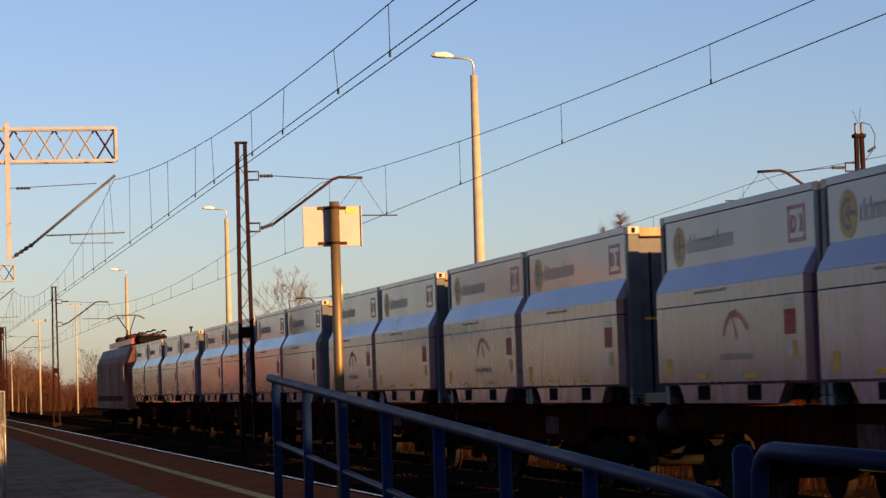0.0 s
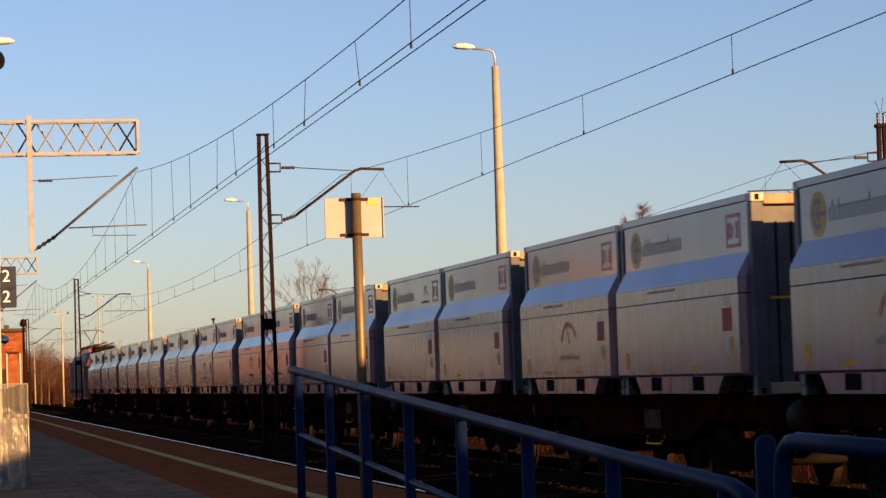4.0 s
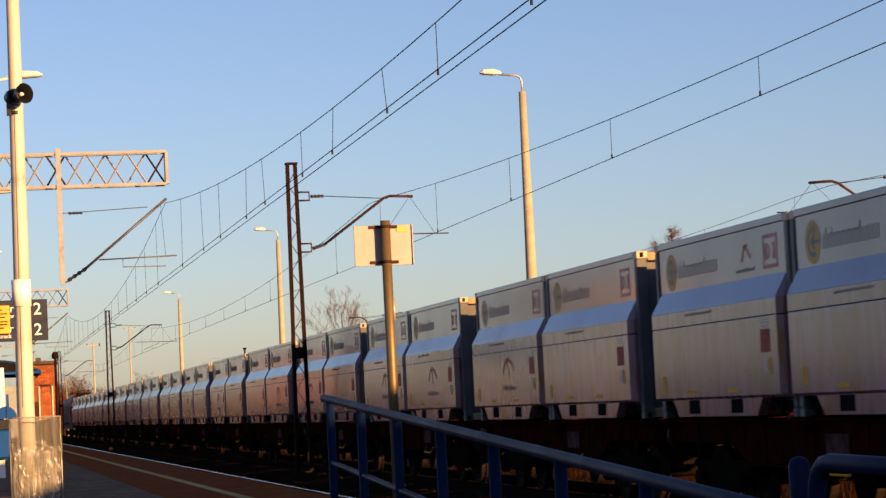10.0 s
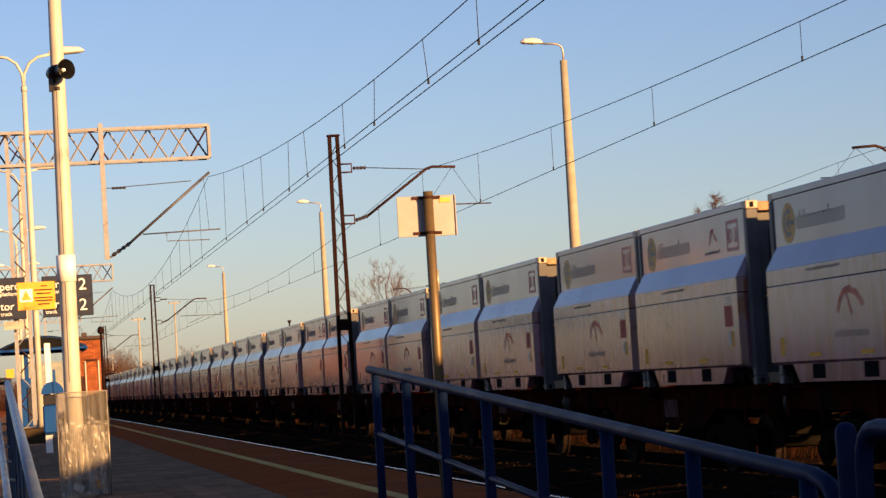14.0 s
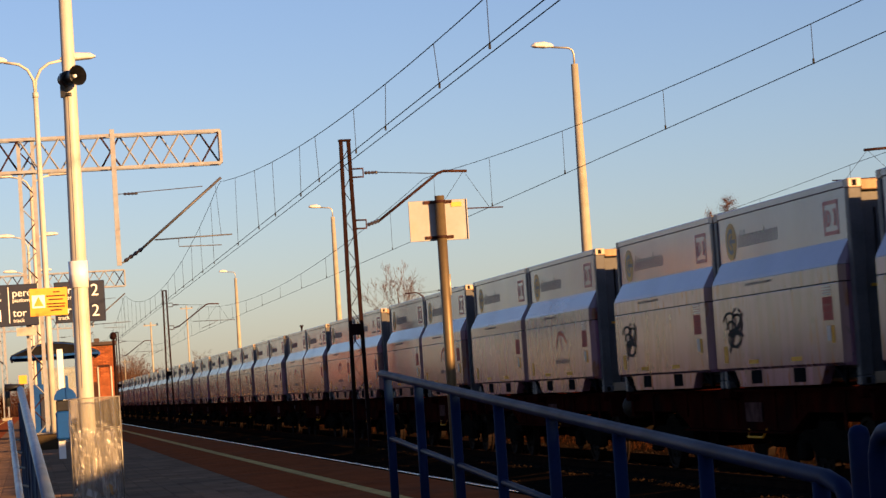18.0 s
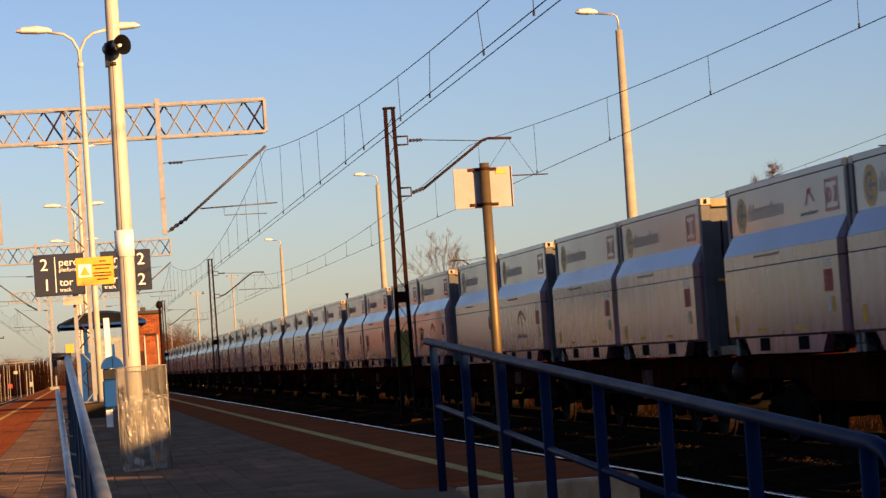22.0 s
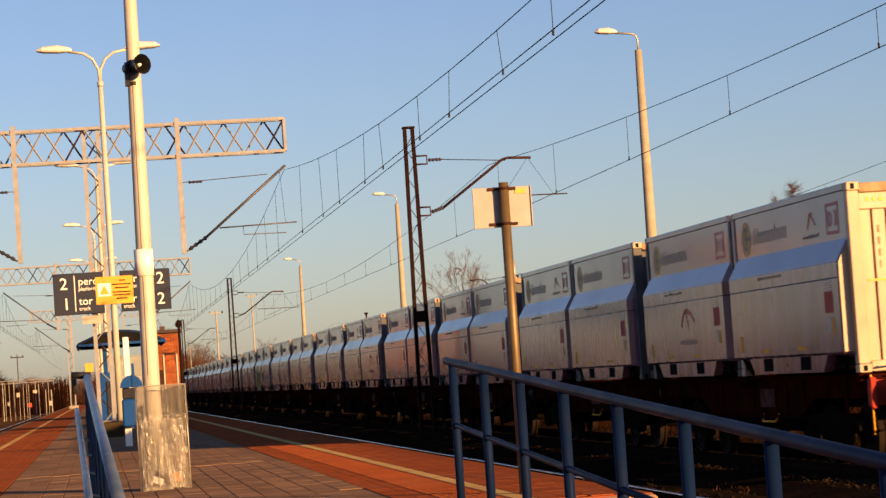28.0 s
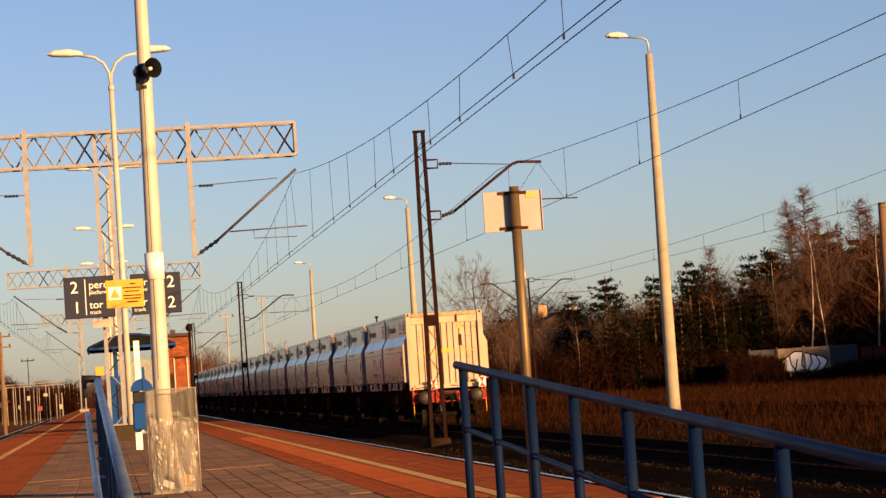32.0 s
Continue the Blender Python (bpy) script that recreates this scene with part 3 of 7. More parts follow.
def container(mark, label, last=False):
    t = thing("container", label, "container", group="containers of the freight train")
    L, H = C_LEN, C_H
    # the upper walls and shoulders under the roof, then the hinged belly flap below the seam on either side
    def shell(prof, m, nm, label):
        bm = B()
        loft(bm, [[(a * k if abs(a) > HW else a, y, z) for a, z in prof] for y, k in ((0.17, 0.93), (0.20, 1.0), (L - 0.20, 1.0), (L - 0.17, 0.93))])
        return part(nm, bm, m, t, label)
    half = [(-HW + 0.02, H - 0.03), (-HW + 0.02, 1.84), (-HW - 0.005, 1.79), (-HW - 0.13, 1.57), (BELLY + 0.002, 1.525)]
    body = shell(half + [(-a, z) for a, z in half[::-1]], M_UPPER, "body", "white upper walls with sloping shoulders, in a shaded colour")
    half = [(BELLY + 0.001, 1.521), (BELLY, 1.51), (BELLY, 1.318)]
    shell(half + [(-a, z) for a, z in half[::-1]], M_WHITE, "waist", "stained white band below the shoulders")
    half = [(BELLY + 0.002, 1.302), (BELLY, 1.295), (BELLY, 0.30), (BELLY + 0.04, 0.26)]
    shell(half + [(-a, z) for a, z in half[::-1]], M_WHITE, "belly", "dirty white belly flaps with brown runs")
    bm = B()
    side_plate(bm, BELLY + 0.025, 0.22, L - 0.22, 1.298, 1.322)
    part("seam", bm, M_DARKGAP, body, "dark hinge seam")
    if last:
        # plates added over the flaps' near ends to carry the sunlit end colour
        for sx in (-1, 1):
            out = -BELLY - 0.012
            prof = [(HW - 0.02, 1.80), (HW + 0.11, 1.58), (out, 1.52), (out, 0.30), (HW - 0.02, 0.30)]
            bm = B()
            loft(bm, [[(sx * a, y, z) for a, z in prof] for y in (0.150, 0.166)])
            part("end_cover_plate", bm, M_WHITE_END, t, "cream plate added over the belly flap's sunlit end")
    # end walls with upright corrugation
    for y, s in ((0.10, -1), (L - 0.10, 1)):
        bm = B()
        n, x0, x1 = 11, -HW + 0.17, HW - 0.17
        w = (x1 - x0) / n
        pts = []
        for k in range(n):
            a = x0 + k * w
            pts += [(a, 0.0), (a + w * 0.80, 0.0), (a + w * 0.83, 0.05), (a + w * 0.96, 0.05)]
        pts.append((x1, 0.0))
        lo, hi = [[bm.verts.new((a, y - s * b, z)) for a, b in pts] for z in (0.16, H - (0.37 if s < 0 else 0.16))]
        for k in range(len(pts) - 1):
            bm.faces.new((lo[k], lo[k + 1], hi[k + 1], hi[k]))
        box(bm, (0, y - s * 0.06, H / 2), (x1 - x0, 0.02, H - 0.3))
        # the last end is sunlit cream; all others are coloured grey for the gap's shade
        part("end_wall", bm, M_WHITE_END if last else M_GREYSTEEL, t, "corrugated cream end wall" if last else "corrugated end wall in the grey of the gap's shade")
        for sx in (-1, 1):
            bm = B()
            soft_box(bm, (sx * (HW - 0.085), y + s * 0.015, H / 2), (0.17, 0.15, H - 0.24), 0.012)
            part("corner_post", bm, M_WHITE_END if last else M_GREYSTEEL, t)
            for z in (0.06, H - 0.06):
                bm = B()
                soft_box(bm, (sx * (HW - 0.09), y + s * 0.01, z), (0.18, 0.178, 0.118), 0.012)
                # top castings coloured as sunlit, lower ones as shaded
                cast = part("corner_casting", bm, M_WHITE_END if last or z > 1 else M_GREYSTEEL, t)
                if s < 0:
                    # flat near-black plate stands for the shade inside the hole
                    bm = B()
                    box(bm, (sx * (HW - 0.085), y + s * 0.1, z), (0.06, 0.005, 0.075))
                    part("casting_hole", bm, M_DARKGAP, cast)
        bm = B()
        soft_box(bm, (0, y + s * 0.01, H - 0.085), (C_W - 0.36, 0.13, 0.13), 0.012)
        rail = part("top_rail", bm, M_TANRAIL, t)
        bm = B()
        soft_box(bm, (0, y + s * 0.01, 0.085), (C_W - 0.36, 0.13, 0.15), 0.012)
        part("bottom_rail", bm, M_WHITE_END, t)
        if s > 0:
            continue
        if not last:
            bm = B()
            box(bm, (0.02, y + s * 0.004, 1.24), (C_W - 0.45, 0.006, 0.035))
            part("stripe", bm, M_AMBER, t, "orange stripe with a small plate")
            continue
        for x in (-0.42, 0.42):
            bm = B()
            box(bm, (x, y + s * 0.06, H - 0.23), (0.05, 0.05, 0.25))
            part("stop", bm, M_RUSTARM, rail)
        bm = B()
        soft_box(bm, (0, y + s * 0.005, H - 0.265), (C_W - 0.35, 0.07, 0.23), 0.012)
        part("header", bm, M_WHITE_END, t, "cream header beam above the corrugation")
        for sx in (-1, 1):
            bm = B()
            for k in range(3):
                box(bm, (sx * 0.90 + (k - 1) * 0.095, y + s * 0.044, H - 0.25), (0.06, 0.006, 0.05), Matrix.Rotation(0.5, 3, "Y"))
            part("warning_stripe", bm, M_AMBER, rail)
        bm = B()
        box(bm, (0.02, y + s * 0.004, 1.24), (C_W - 0.45, 0.006, 0.035))
        box(bm, (0.02, y + s * 0.006, 1.27), (0.30, 0.008, 0.15))
        part("stripe", bm, M_AMBER, t, "orange stripe with a small plate")
        bm = B()
        quad(bm, [(0.42, y + s * 0.01, 2.0), (0.62, y + s * 0.01, 2.0), (0.55, y + s * 0.01, 2.22), (0.48, y + s * 0.01, 2.22)])
        part("warning_triangle", bm, M_AMBER, t)
        bm = B()
        soft_box(bm, (0.52, y + s * 0.012, 1.60), (0.11, 0.02, 0.38), 0.01)
        part("data_plate", bm, M_RUSTARM, t, "brown data plate below the warning triangle")
        bm = B()
        for k in range(4):
            box(bm, (-0.40, y + s * 0.006, 0.66 + k * 0.075), (0.11, 0.004, 0.028))
            box(bm, (-0.86, y + s * 0.006, 1.45 + k * 0.16), (0.03, 0.004, 0.10))
        for k in range(2):
            box(bm, (-0.60, y + s * 0.006, 0.74 + k * 0.14), (0.13, 0.004, 0.022))
        tagged(part("lettering", bm, M_TANRAIL, t, "small faded printed bars"), kind="stuff")
        for k, z in enumerate((0.32, 0.68, 1.02, 1.38, 1.74, 2.08)):
            x = 0.68 if k % 2 else 0.80
            bm = B()
            tube(bm, [(x - 0.07, y + s * 0.01, z), (x - 0.07, y + s * 0.06, z), (x + 0.07, y + s * 0.06, z), (x + 0.07, y + s * 0.01, z)], 0.009, 5)
            part("rung", bm, M_WHITE_END, t)
    for s in (-1, 1):
        bm = B()
        soft_box(bm, (s * (HW - 0.06), L / 2, H - 0.05), (0.12, L - 0.36, 0.10), 0.012)
        part("roof_rail", bm, M_UPPER, t)
        bm = B()
        box(bm, (s * (HW - 0.08), L / 2, 0.16), (0.10, L - 0.4, 0.12))
        part("base_rail", bm, M_DARKGAP, t)
        # lower skirt, with two fork pockets
        bm = B()
        x = s * (HW + 0.10)
        loft(bm, [[(x - s * 0.12, 1.0 if k else 1.25, z), (x + s * 0.02, 1.0 if k else 1.25, z), (x + s * 0.02, L - (1.0 if k else 1.25), z), (x - s * 0.12, L - (1.0 if k else 1.25), z)] for z, k in ((0.03, 0), (0.265, 1))])
        skirt = part("skirt", bm, M_WHITE, t)
        for y in (2.08, 4.02):
            # flat near-black plate stands for the shade inside the pocket
            bm = B()
            box(bm, (x + s * 0.018, y, 0.165), (0.012, 0.50, 0.19))
            part("fork_pocket", bm, M_DARKGAP, skirt, "near-black plate painted as a shaded fork pocket")
        for y in (0.62, L - 0.62):
            bm = B()
            tube(bm, [(x - s * 0.05, y - 0.2, 0.26), (x - s * 0.12, y, 0.04), (x - s * 0.05, y + 0.2, 0.26)], 0.03, 6)
            part("brace", bm, M_DARKGAP, t)
    bm = B()
    box(bm, (0, L / 2, 0.24), (C_W - 0.3, L - 0.5, 0.10))
    part("floor_pan", bm, M_GREYSTEEL, t)
    # markings on the platform side
    up = -HW + 0.02
    bm = B()
    disc_plate(bm, up, 5.28, 2.13, 0.27)
    disc = part("round_mark", bm, M_DISC, t, "faded yellow round mark")
    bm = B()
    disc_plate(bm, up - 0.003, 5.28, 2.13, 0.19, inner=0.125, a0=235, a1=485)
    stroke(bm, up - 0.003, [(5.06, 2.13), (5.32, 2.13)], 0.055)
    stroke(bm, up - 0.003, [(5.22, 2.21), (5.33, 2.13), (5.22, 2.05)], 0.05)
    part("arrow", bm, M_GREYPRINT, disc)
    bm = B()
    bars(bm, up, 3.05, 4.95, 2.02, 2.27, 10, 5, 0.30)
    tagged(part("lettering", bm, M_GREYPRINT, t, "grey bars of faded lettering"), kind="stuff")
    bm = B()
    y0, y1, z0, z1, w = 0.50, 1.08, 1.92, 2.36, 0.05
    for a in ((y0, y1, z0, z0 + w), (y0, y1, z1 - w, z1), (y0, y0 + w, z0, z1), (y1 - w, y1, z0, z1), (0.60, 0.66, 2.03, 2.25), (0.92, 0.98, 2.03, 2.25)):
        side_plate(bm, up, *a)
    disc_plate(bm, up, 0.70, 2.14, 0.11, inner=0.06, a0=90, a1=270, n=8)
    disc_plate(bm, up, 0.90, 2.14, 0.11, inner=0.06, n=10)
    part("red_emblem", bm, M_EMBLEM, t, "red framed emblem")
    bm = B()
    bars(bm, BELLY, 2.9, 4.2, 1.445, 1.49, 12, 8, 0.2)
    tagged(part("small_print", bm, M_GREYPRINT, t), kind="stuff")
    bm = B()
    for k in range(3):
        side_plate(bm, BELLY, 0.48, 0.86, 0.84 + 0.10 * k, 0.936 + 0.10 * k)
    part("red_plate", bm, M_SIGNRED, t, "red notice plate")
    bm = B()
    for k in range(4):
        side_plate(bm, BELLY, 0.50 + 0.03 * (k % 2), 0.84, 1.16 + 0.035 * k, 1.175 + 0.035 * k)
    tagged(part("notice_print", bm, M_PATCH, t, "small pale printed bars"), kind="stuff")
    bm = B()
    side_plate(bm, BELLY, 0.60, 0.74, 0.58, 0.77)
    part("white_plate", bm, M_PATCH, t)
    bm = B()
    side_plate(bm, BELLY, 0.46, 0.58, 0.55, 0.77)
    part("yellow_plate", bm, M_YELLOW, t)
    for y in (2.08, 4.02):
        bm = B()
        side_plate(bm, BELLY, y - 0.22, y + 0.22, 0.35, 0.405)
        part("yellow_strip", bm, M_YELLOW, t)
    bm = B()
    side_plate(bm, BELLY, 5.26, 5.44, 0.38, 0.62)
    part("yellow_plate", bm, M_YELLOW, t)
    if mark in ("arch", "tag"):
        bm = B()
        ya, za = 2.55, 0.88
        stroke(bm, BELLY, [(ya + 0.52, za + 0.02), (ya + 0.42, za + 0.15), (ya + 0.26, za + 0.25), (ya + 0.02, za + 0.28)], 0.075)
        stroke(bm, BELLY, [(ya + 0.16, za + 0.27), (ya - 0.16, za + 0.22), (ya - 0.38, za + 0.08)], 0.075)
        stroke(bm, BELLY, [(ya + 0.18, za + 0.24), (ya + 0.02, za - 0.04)], 0.045)
        tagged(part("arch_mark", bm, M_ORANGE, t, "faded orange arch mark"), kind="stuff")
        bm = B()
        bars(bm, BELLY, 2.0, 3.25, 0.57, 0.68, 8, 11, 0.4)
        tagged(part("lettering", bm, M_GREYPRINT, t, "grey bars of faded lettering"), kind="stuff")
    if mark == "small":
        bm = B()
        ya, za = 1.75, 2.08
        stroke(bm, up, [(ya + 0.22, za), (ya + 0.10, za + 0.18), (ya - 0.02, za + 0.20)], 0.045)
        stroke(bm, up, [(ya + 0.05, za + 0.18), (ya - 0.16, za + 0.03)], 0.045)
        tagged(part("arch_mark", bm, M_ORANGE, t, "small orange arch mark"), kind="stuff")
        bm = B()
        bars(bm, up, 1.45, 2.25, 1.93, 1.99, 8, 3, 0.3)
        tagged(part("lettering", bm, M_GREYPRINT, t), kind="stuff")
    if mark in ("tag", "tag_plain"):
        r = random.Random(21)
        bm = B()
        y, z = 4.85, 0.85
        for k in range(7):
            cy, cz = y + r.uniform(-0.22, 0.22), z + r.uniform(-0.16, 0.18)
            ry, rz, a0, span = r.uniform(0.12, 0.34), r.uniform(0.08, 0.2), r.uniform(0, 6), r.uniform(3.5, 7.5)
            stroke(bm, BELLY, [(cy + ry * math.cos(a0 + span * q / 14), cz + rz * math.sin(a0 + span * q / 14)) for q in range(15)], 0.034, 0.006 + 0.0005 * k)
        stroke(bm, BELLY, [(y - 0.45, z + 0.22), (y - 0.1, z - 0.02), (y + 0.3, z - 0.30)], 0.034, 0.0095)
        stroke(bm, BELLY, [(y + 0.42, z + 0.20), (y + 0.2, z - 0.05), (y + 0.25, z - 0.32)], 0.034, 0.010)
        tagged(part("spray_tag", bm, M_BLACK, t, "black sprayed scribble"), kind="stuff")
    if mark == "green":
        r = random.Random(4)
        bm = B()
        for k in range(10):
            y = 1.35 + k * 0.36
            top = 1.12 + r.uniform(-0.1, 0.12)
            pts = [(y + 0.26 * math.cos(a), (0.62 if math.sin(a) < 0 else top - 0.15) + (0.28 if math.sin(a) < 0 else 0.18) * math.sin(a)) for a in [2 * math.pi * q / 14 for q in range(14)]]
            bm.faces.new([bm.verts.new((BELLY - 0.005 - 0.0006 * k, *p)) for p in pts])
        side_plate(bm, BELLY - 0.022, 1.3, 4.4, 0.04, 0.34)
        tag = tagged(part("spray_piece", bm, M_GREENTAG, t, "olive green sprayed block lettering"), kind="stuff")
        bm = B()
        for k in range(10):
            y = 1.35 + k * 0.36
            stroke(bm, BELLY - 0.012, [(y + 0.2, 0.5), (y + 0.24, 0.85), (y + 0.14, 1.0), (y + 0.22, 1.1)], 0.05)
        part("outline", bm, M_BLACK, tag)
    return t


def wheelset(parent, y):
    bm = B()
    tube(bm, [(-0.78, 0, 0), (0.78, 0, 0)], 0.08, 8)
    axle = part("axle", bm, M_BOGIE, parent)
    axle.location = (0, y, 0.46)
    for s in (-1, 1):
        bm = B()
        xs = [(0.69, 0.485), (0.72, 0.485), (0.725, 0.46), (0.82, 0.455), (0.82, 0.40), (0.79, 0.39), (0.78, 0.16), (0.82, 0.14)]
        loft(bm, [[(s * a, rr * math.cos(2 * math.pi * k / 24), rr * math.sin(2 * math.pi * k / 24)) for k in range(24)] for a, rr in xs])
        for k in range(6):
            c = Vector((s * 0.80, 0.27 * math.cos(k * math.pi / 3), 0.27 * math.sin(k * math.pi / 3)))
            tube(bm, [c - Vector((s * 0.03, 0, 0)), c + Vector((s * 0.012, 0, 0))], 0.035, 6)
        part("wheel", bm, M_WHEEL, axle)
    return axle


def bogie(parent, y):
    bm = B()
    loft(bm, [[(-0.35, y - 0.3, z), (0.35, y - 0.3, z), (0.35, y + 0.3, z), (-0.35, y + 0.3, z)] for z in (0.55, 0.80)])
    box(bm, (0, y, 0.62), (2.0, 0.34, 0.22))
    b = part("bogie", bm, M_BOGIE, parent, "grimy cast steel bogie, darkened for the shade under the train")
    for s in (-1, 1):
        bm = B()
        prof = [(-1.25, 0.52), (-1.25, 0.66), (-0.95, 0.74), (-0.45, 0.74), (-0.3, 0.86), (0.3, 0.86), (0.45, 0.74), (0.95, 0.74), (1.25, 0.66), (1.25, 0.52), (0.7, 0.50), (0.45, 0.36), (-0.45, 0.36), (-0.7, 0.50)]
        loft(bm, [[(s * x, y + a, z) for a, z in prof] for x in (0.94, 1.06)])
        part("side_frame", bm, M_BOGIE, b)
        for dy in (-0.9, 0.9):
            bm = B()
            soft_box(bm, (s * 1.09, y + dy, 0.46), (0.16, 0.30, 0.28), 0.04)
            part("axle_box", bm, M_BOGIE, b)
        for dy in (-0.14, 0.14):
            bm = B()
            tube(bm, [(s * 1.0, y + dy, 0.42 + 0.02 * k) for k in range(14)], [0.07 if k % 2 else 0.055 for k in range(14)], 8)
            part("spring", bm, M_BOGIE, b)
    for dy in (-0.9, 0.9):
        wheelset(parent, y + dy)


def wagon(tail):
    t = thing("wagon", "last oxide red wagon with red and white tail boards" if tail else "oxide red skeleton container wagon with grimy bogies", "wagon", group="wagons of the freight train")
    L = 12.5
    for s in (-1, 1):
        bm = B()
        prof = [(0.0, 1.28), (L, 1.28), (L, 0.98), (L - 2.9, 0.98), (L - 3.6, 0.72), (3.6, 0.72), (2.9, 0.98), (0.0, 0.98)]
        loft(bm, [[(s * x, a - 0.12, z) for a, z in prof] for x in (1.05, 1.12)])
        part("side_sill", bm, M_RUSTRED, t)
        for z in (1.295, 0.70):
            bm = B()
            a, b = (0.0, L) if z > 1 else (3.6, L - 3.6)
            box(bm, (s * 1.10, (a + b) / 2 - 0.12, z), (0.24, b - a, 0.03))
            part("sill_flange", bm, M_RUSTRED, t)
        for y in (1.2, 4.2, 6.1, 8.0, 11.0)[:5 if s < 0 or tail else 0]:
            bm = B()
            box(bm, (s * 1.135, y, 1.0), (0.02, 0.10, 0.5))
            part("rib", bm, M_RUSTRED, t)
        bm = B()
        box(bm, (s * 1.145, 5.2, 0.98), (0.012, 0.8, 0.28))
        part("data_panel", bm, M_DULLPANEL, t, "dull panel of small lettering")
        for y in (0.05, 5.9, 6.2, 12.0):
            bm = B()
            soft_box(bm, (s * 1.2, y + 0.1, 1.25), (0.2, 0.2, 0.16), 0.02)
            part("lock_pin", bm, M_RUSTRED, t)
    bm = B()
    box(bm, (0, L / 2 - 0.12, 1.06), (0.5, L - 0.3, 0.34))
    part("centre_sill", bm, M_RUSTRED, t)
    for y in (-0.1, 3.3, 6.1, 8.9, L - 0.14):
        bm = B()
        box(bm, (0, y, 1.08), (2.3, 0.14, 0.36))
        part("cross_member", bm, M_RUSTRED, t)
    bm = B()
    soft_box(bm, (-0.45, 5.2, 0.62), (0.7, 0.9, 0.35), 0.05)
    part("brake_gear", bm, M_BOGIE, t)
    bm = B()
    tube(bm, [(0.5, 7.0, 0.62), (0.5, 8.1, 0.62)], 0.2, 12)
    part("air_tank", bm, M_BOGIE, t)
    bm = B()
    tube(bm, [(-1.1, 4.7, 0.75), (-1.16, 4.8, 0.62), (-1.16, 5.5, 0.62), (-1.1, 5.6, 0.75)], 0.018, 6)
    part("brake_lever", bm, M_YELLOW, t, "yellow brake lever")
    bogie(t, 2.2)
    bogie(t, L - 2.4)
    for s in (-1, 1):
        bm = B()
        tube(bm, [(s * 0.875, -0.2, 1.06), (s * 0.875, -0.42, 1.06)], 0.12, 12)
        tube(bm, [(s * 0.875, -0.42, 1.06), (s * 0.875, -0.44, 1.06), (s * 0.875, -0.50, 1.06), (s * 0.875, -0.54, 1.06), (s * 0.875, -0.57, 1.06)], [0.17, 0.222, 0.225, 0.17, 0.07], 20)
        part("buffer", bm, M_BUFFER, t, "round olive grey buffer")
    bm = B()
    box(bm, (0, -0.17, 1.06), (2.5, 0.10, 0.34))
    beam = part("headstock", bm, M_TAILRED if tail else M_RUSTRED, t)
    if tail:
        bm = B()
        soft_box(bm, (0.0, -0.235, 1.04), (0.62, 0.03, 0.24), 0.01)
        part("draw_plate", bm, M_BOGIE, beam, "grimy dark plate round the coupling")
        bm = B()
        soft_box(bm, (0.0, -0.26, 1.22), (0.46, 0.06, 0.07), 0.02)
        part("coupling_guard", bm, M_BUFFER, beam, "grimy pale bar over the coupling")
        for x, z, w, h in ((-1.22, 1.06, 0.08, 0.42), (-0.44, 1.10, 0.09, 0.46), (0.42, 1.10, 0.09, 0.46), (0.62, 1.16, 0.12, 0.2), (-0.62, 1.16, 0.10, 0.2)):
            bm = B()
            soft_box(bm, (x, -0.25, z), (w, 0.07, h), 0.012)
            part("bracket", bm, M_TAILRED, beam, "red painted bracket")
        for x in (-0.28, 0.2, 0.55):
            bm = B()
            tube(bm, [(x, -0.3, 1.25), (x + 0.05, -0.36, 1.0), (x + 0.16, -0.33, 0.86)], 0.016, 6)
            part("hose_hook", bm, M_TAILRED, beam)
    if tail:
        bm = B()
        tube(bm, [(0, -0.1, 1.05), (0, -0.45, 1.0), (0.03, -0.5, 0.8), (0, -0.45, 0.7)], 0.045, 8)
        part("coupling", bm, M_BOGIE, t)
        for x in (-0.35, 0.32):
            bm = B()
            tube(bm, [(x, -0.15, 0.95), (x, -0.35, 0.85), (x, -0.4, 0.6), (x + 0.05, -0.36, 0.45)], 0.03, 8)
            part("brake_hose", bm, M_BLACKPLASTIC, t)
        for x in (-0.52, 1.12):
            bm = B()
            box(bm, (x, -0.24, 1.48), (0.22, 0.02, 0.34))
            plate = part("tail_board", bm, M_WHITELABEL, t, "white tail board with red triangles")
            for s in (-1, 1):
                bm = B()
                quad(bm, [(x - 0.1, -0.254, 1.48 + s * 0.16), (x + 0.1, -0.254, 1.48 + s * 0.16), (x + 0.015, -0.254, 1.48 + s * 0.01), (x - 0.015, -0.254, 1.48 + s * 0.01)])
                part("red_triangle", bm, M_RED, plate)
            bm = B()
            box(bm, (x, -0.2, 1.28), (0.03, 0.04, 0.2))
            part("bracket", bm, M_RED, plate)
        for s in (-1, 1):
            bm = B()
            tube(bm, [(s * 1.22, -0.2, 0.5), (s * 1.22, -0.2, 1.3)], 0.014, 6)
            tube(bm, [(s * 0.35, -0.25, 1.5), (s * 0.35, -0.34, 1.5), (s * 0.85, -0.34, 1.46), (s * 0.85, -0.25, 1.46)], 0.014, 6)
            part("hand_grip", bm, M_YELLOW, t, "thin yellow shunter's grip")
            bm = B()
            box(bm, (s * 1.0, -0.2, 0.55), (0.35, 0.2, 0.03))
            part("step", bm, M_BOGIE, t)
    return t


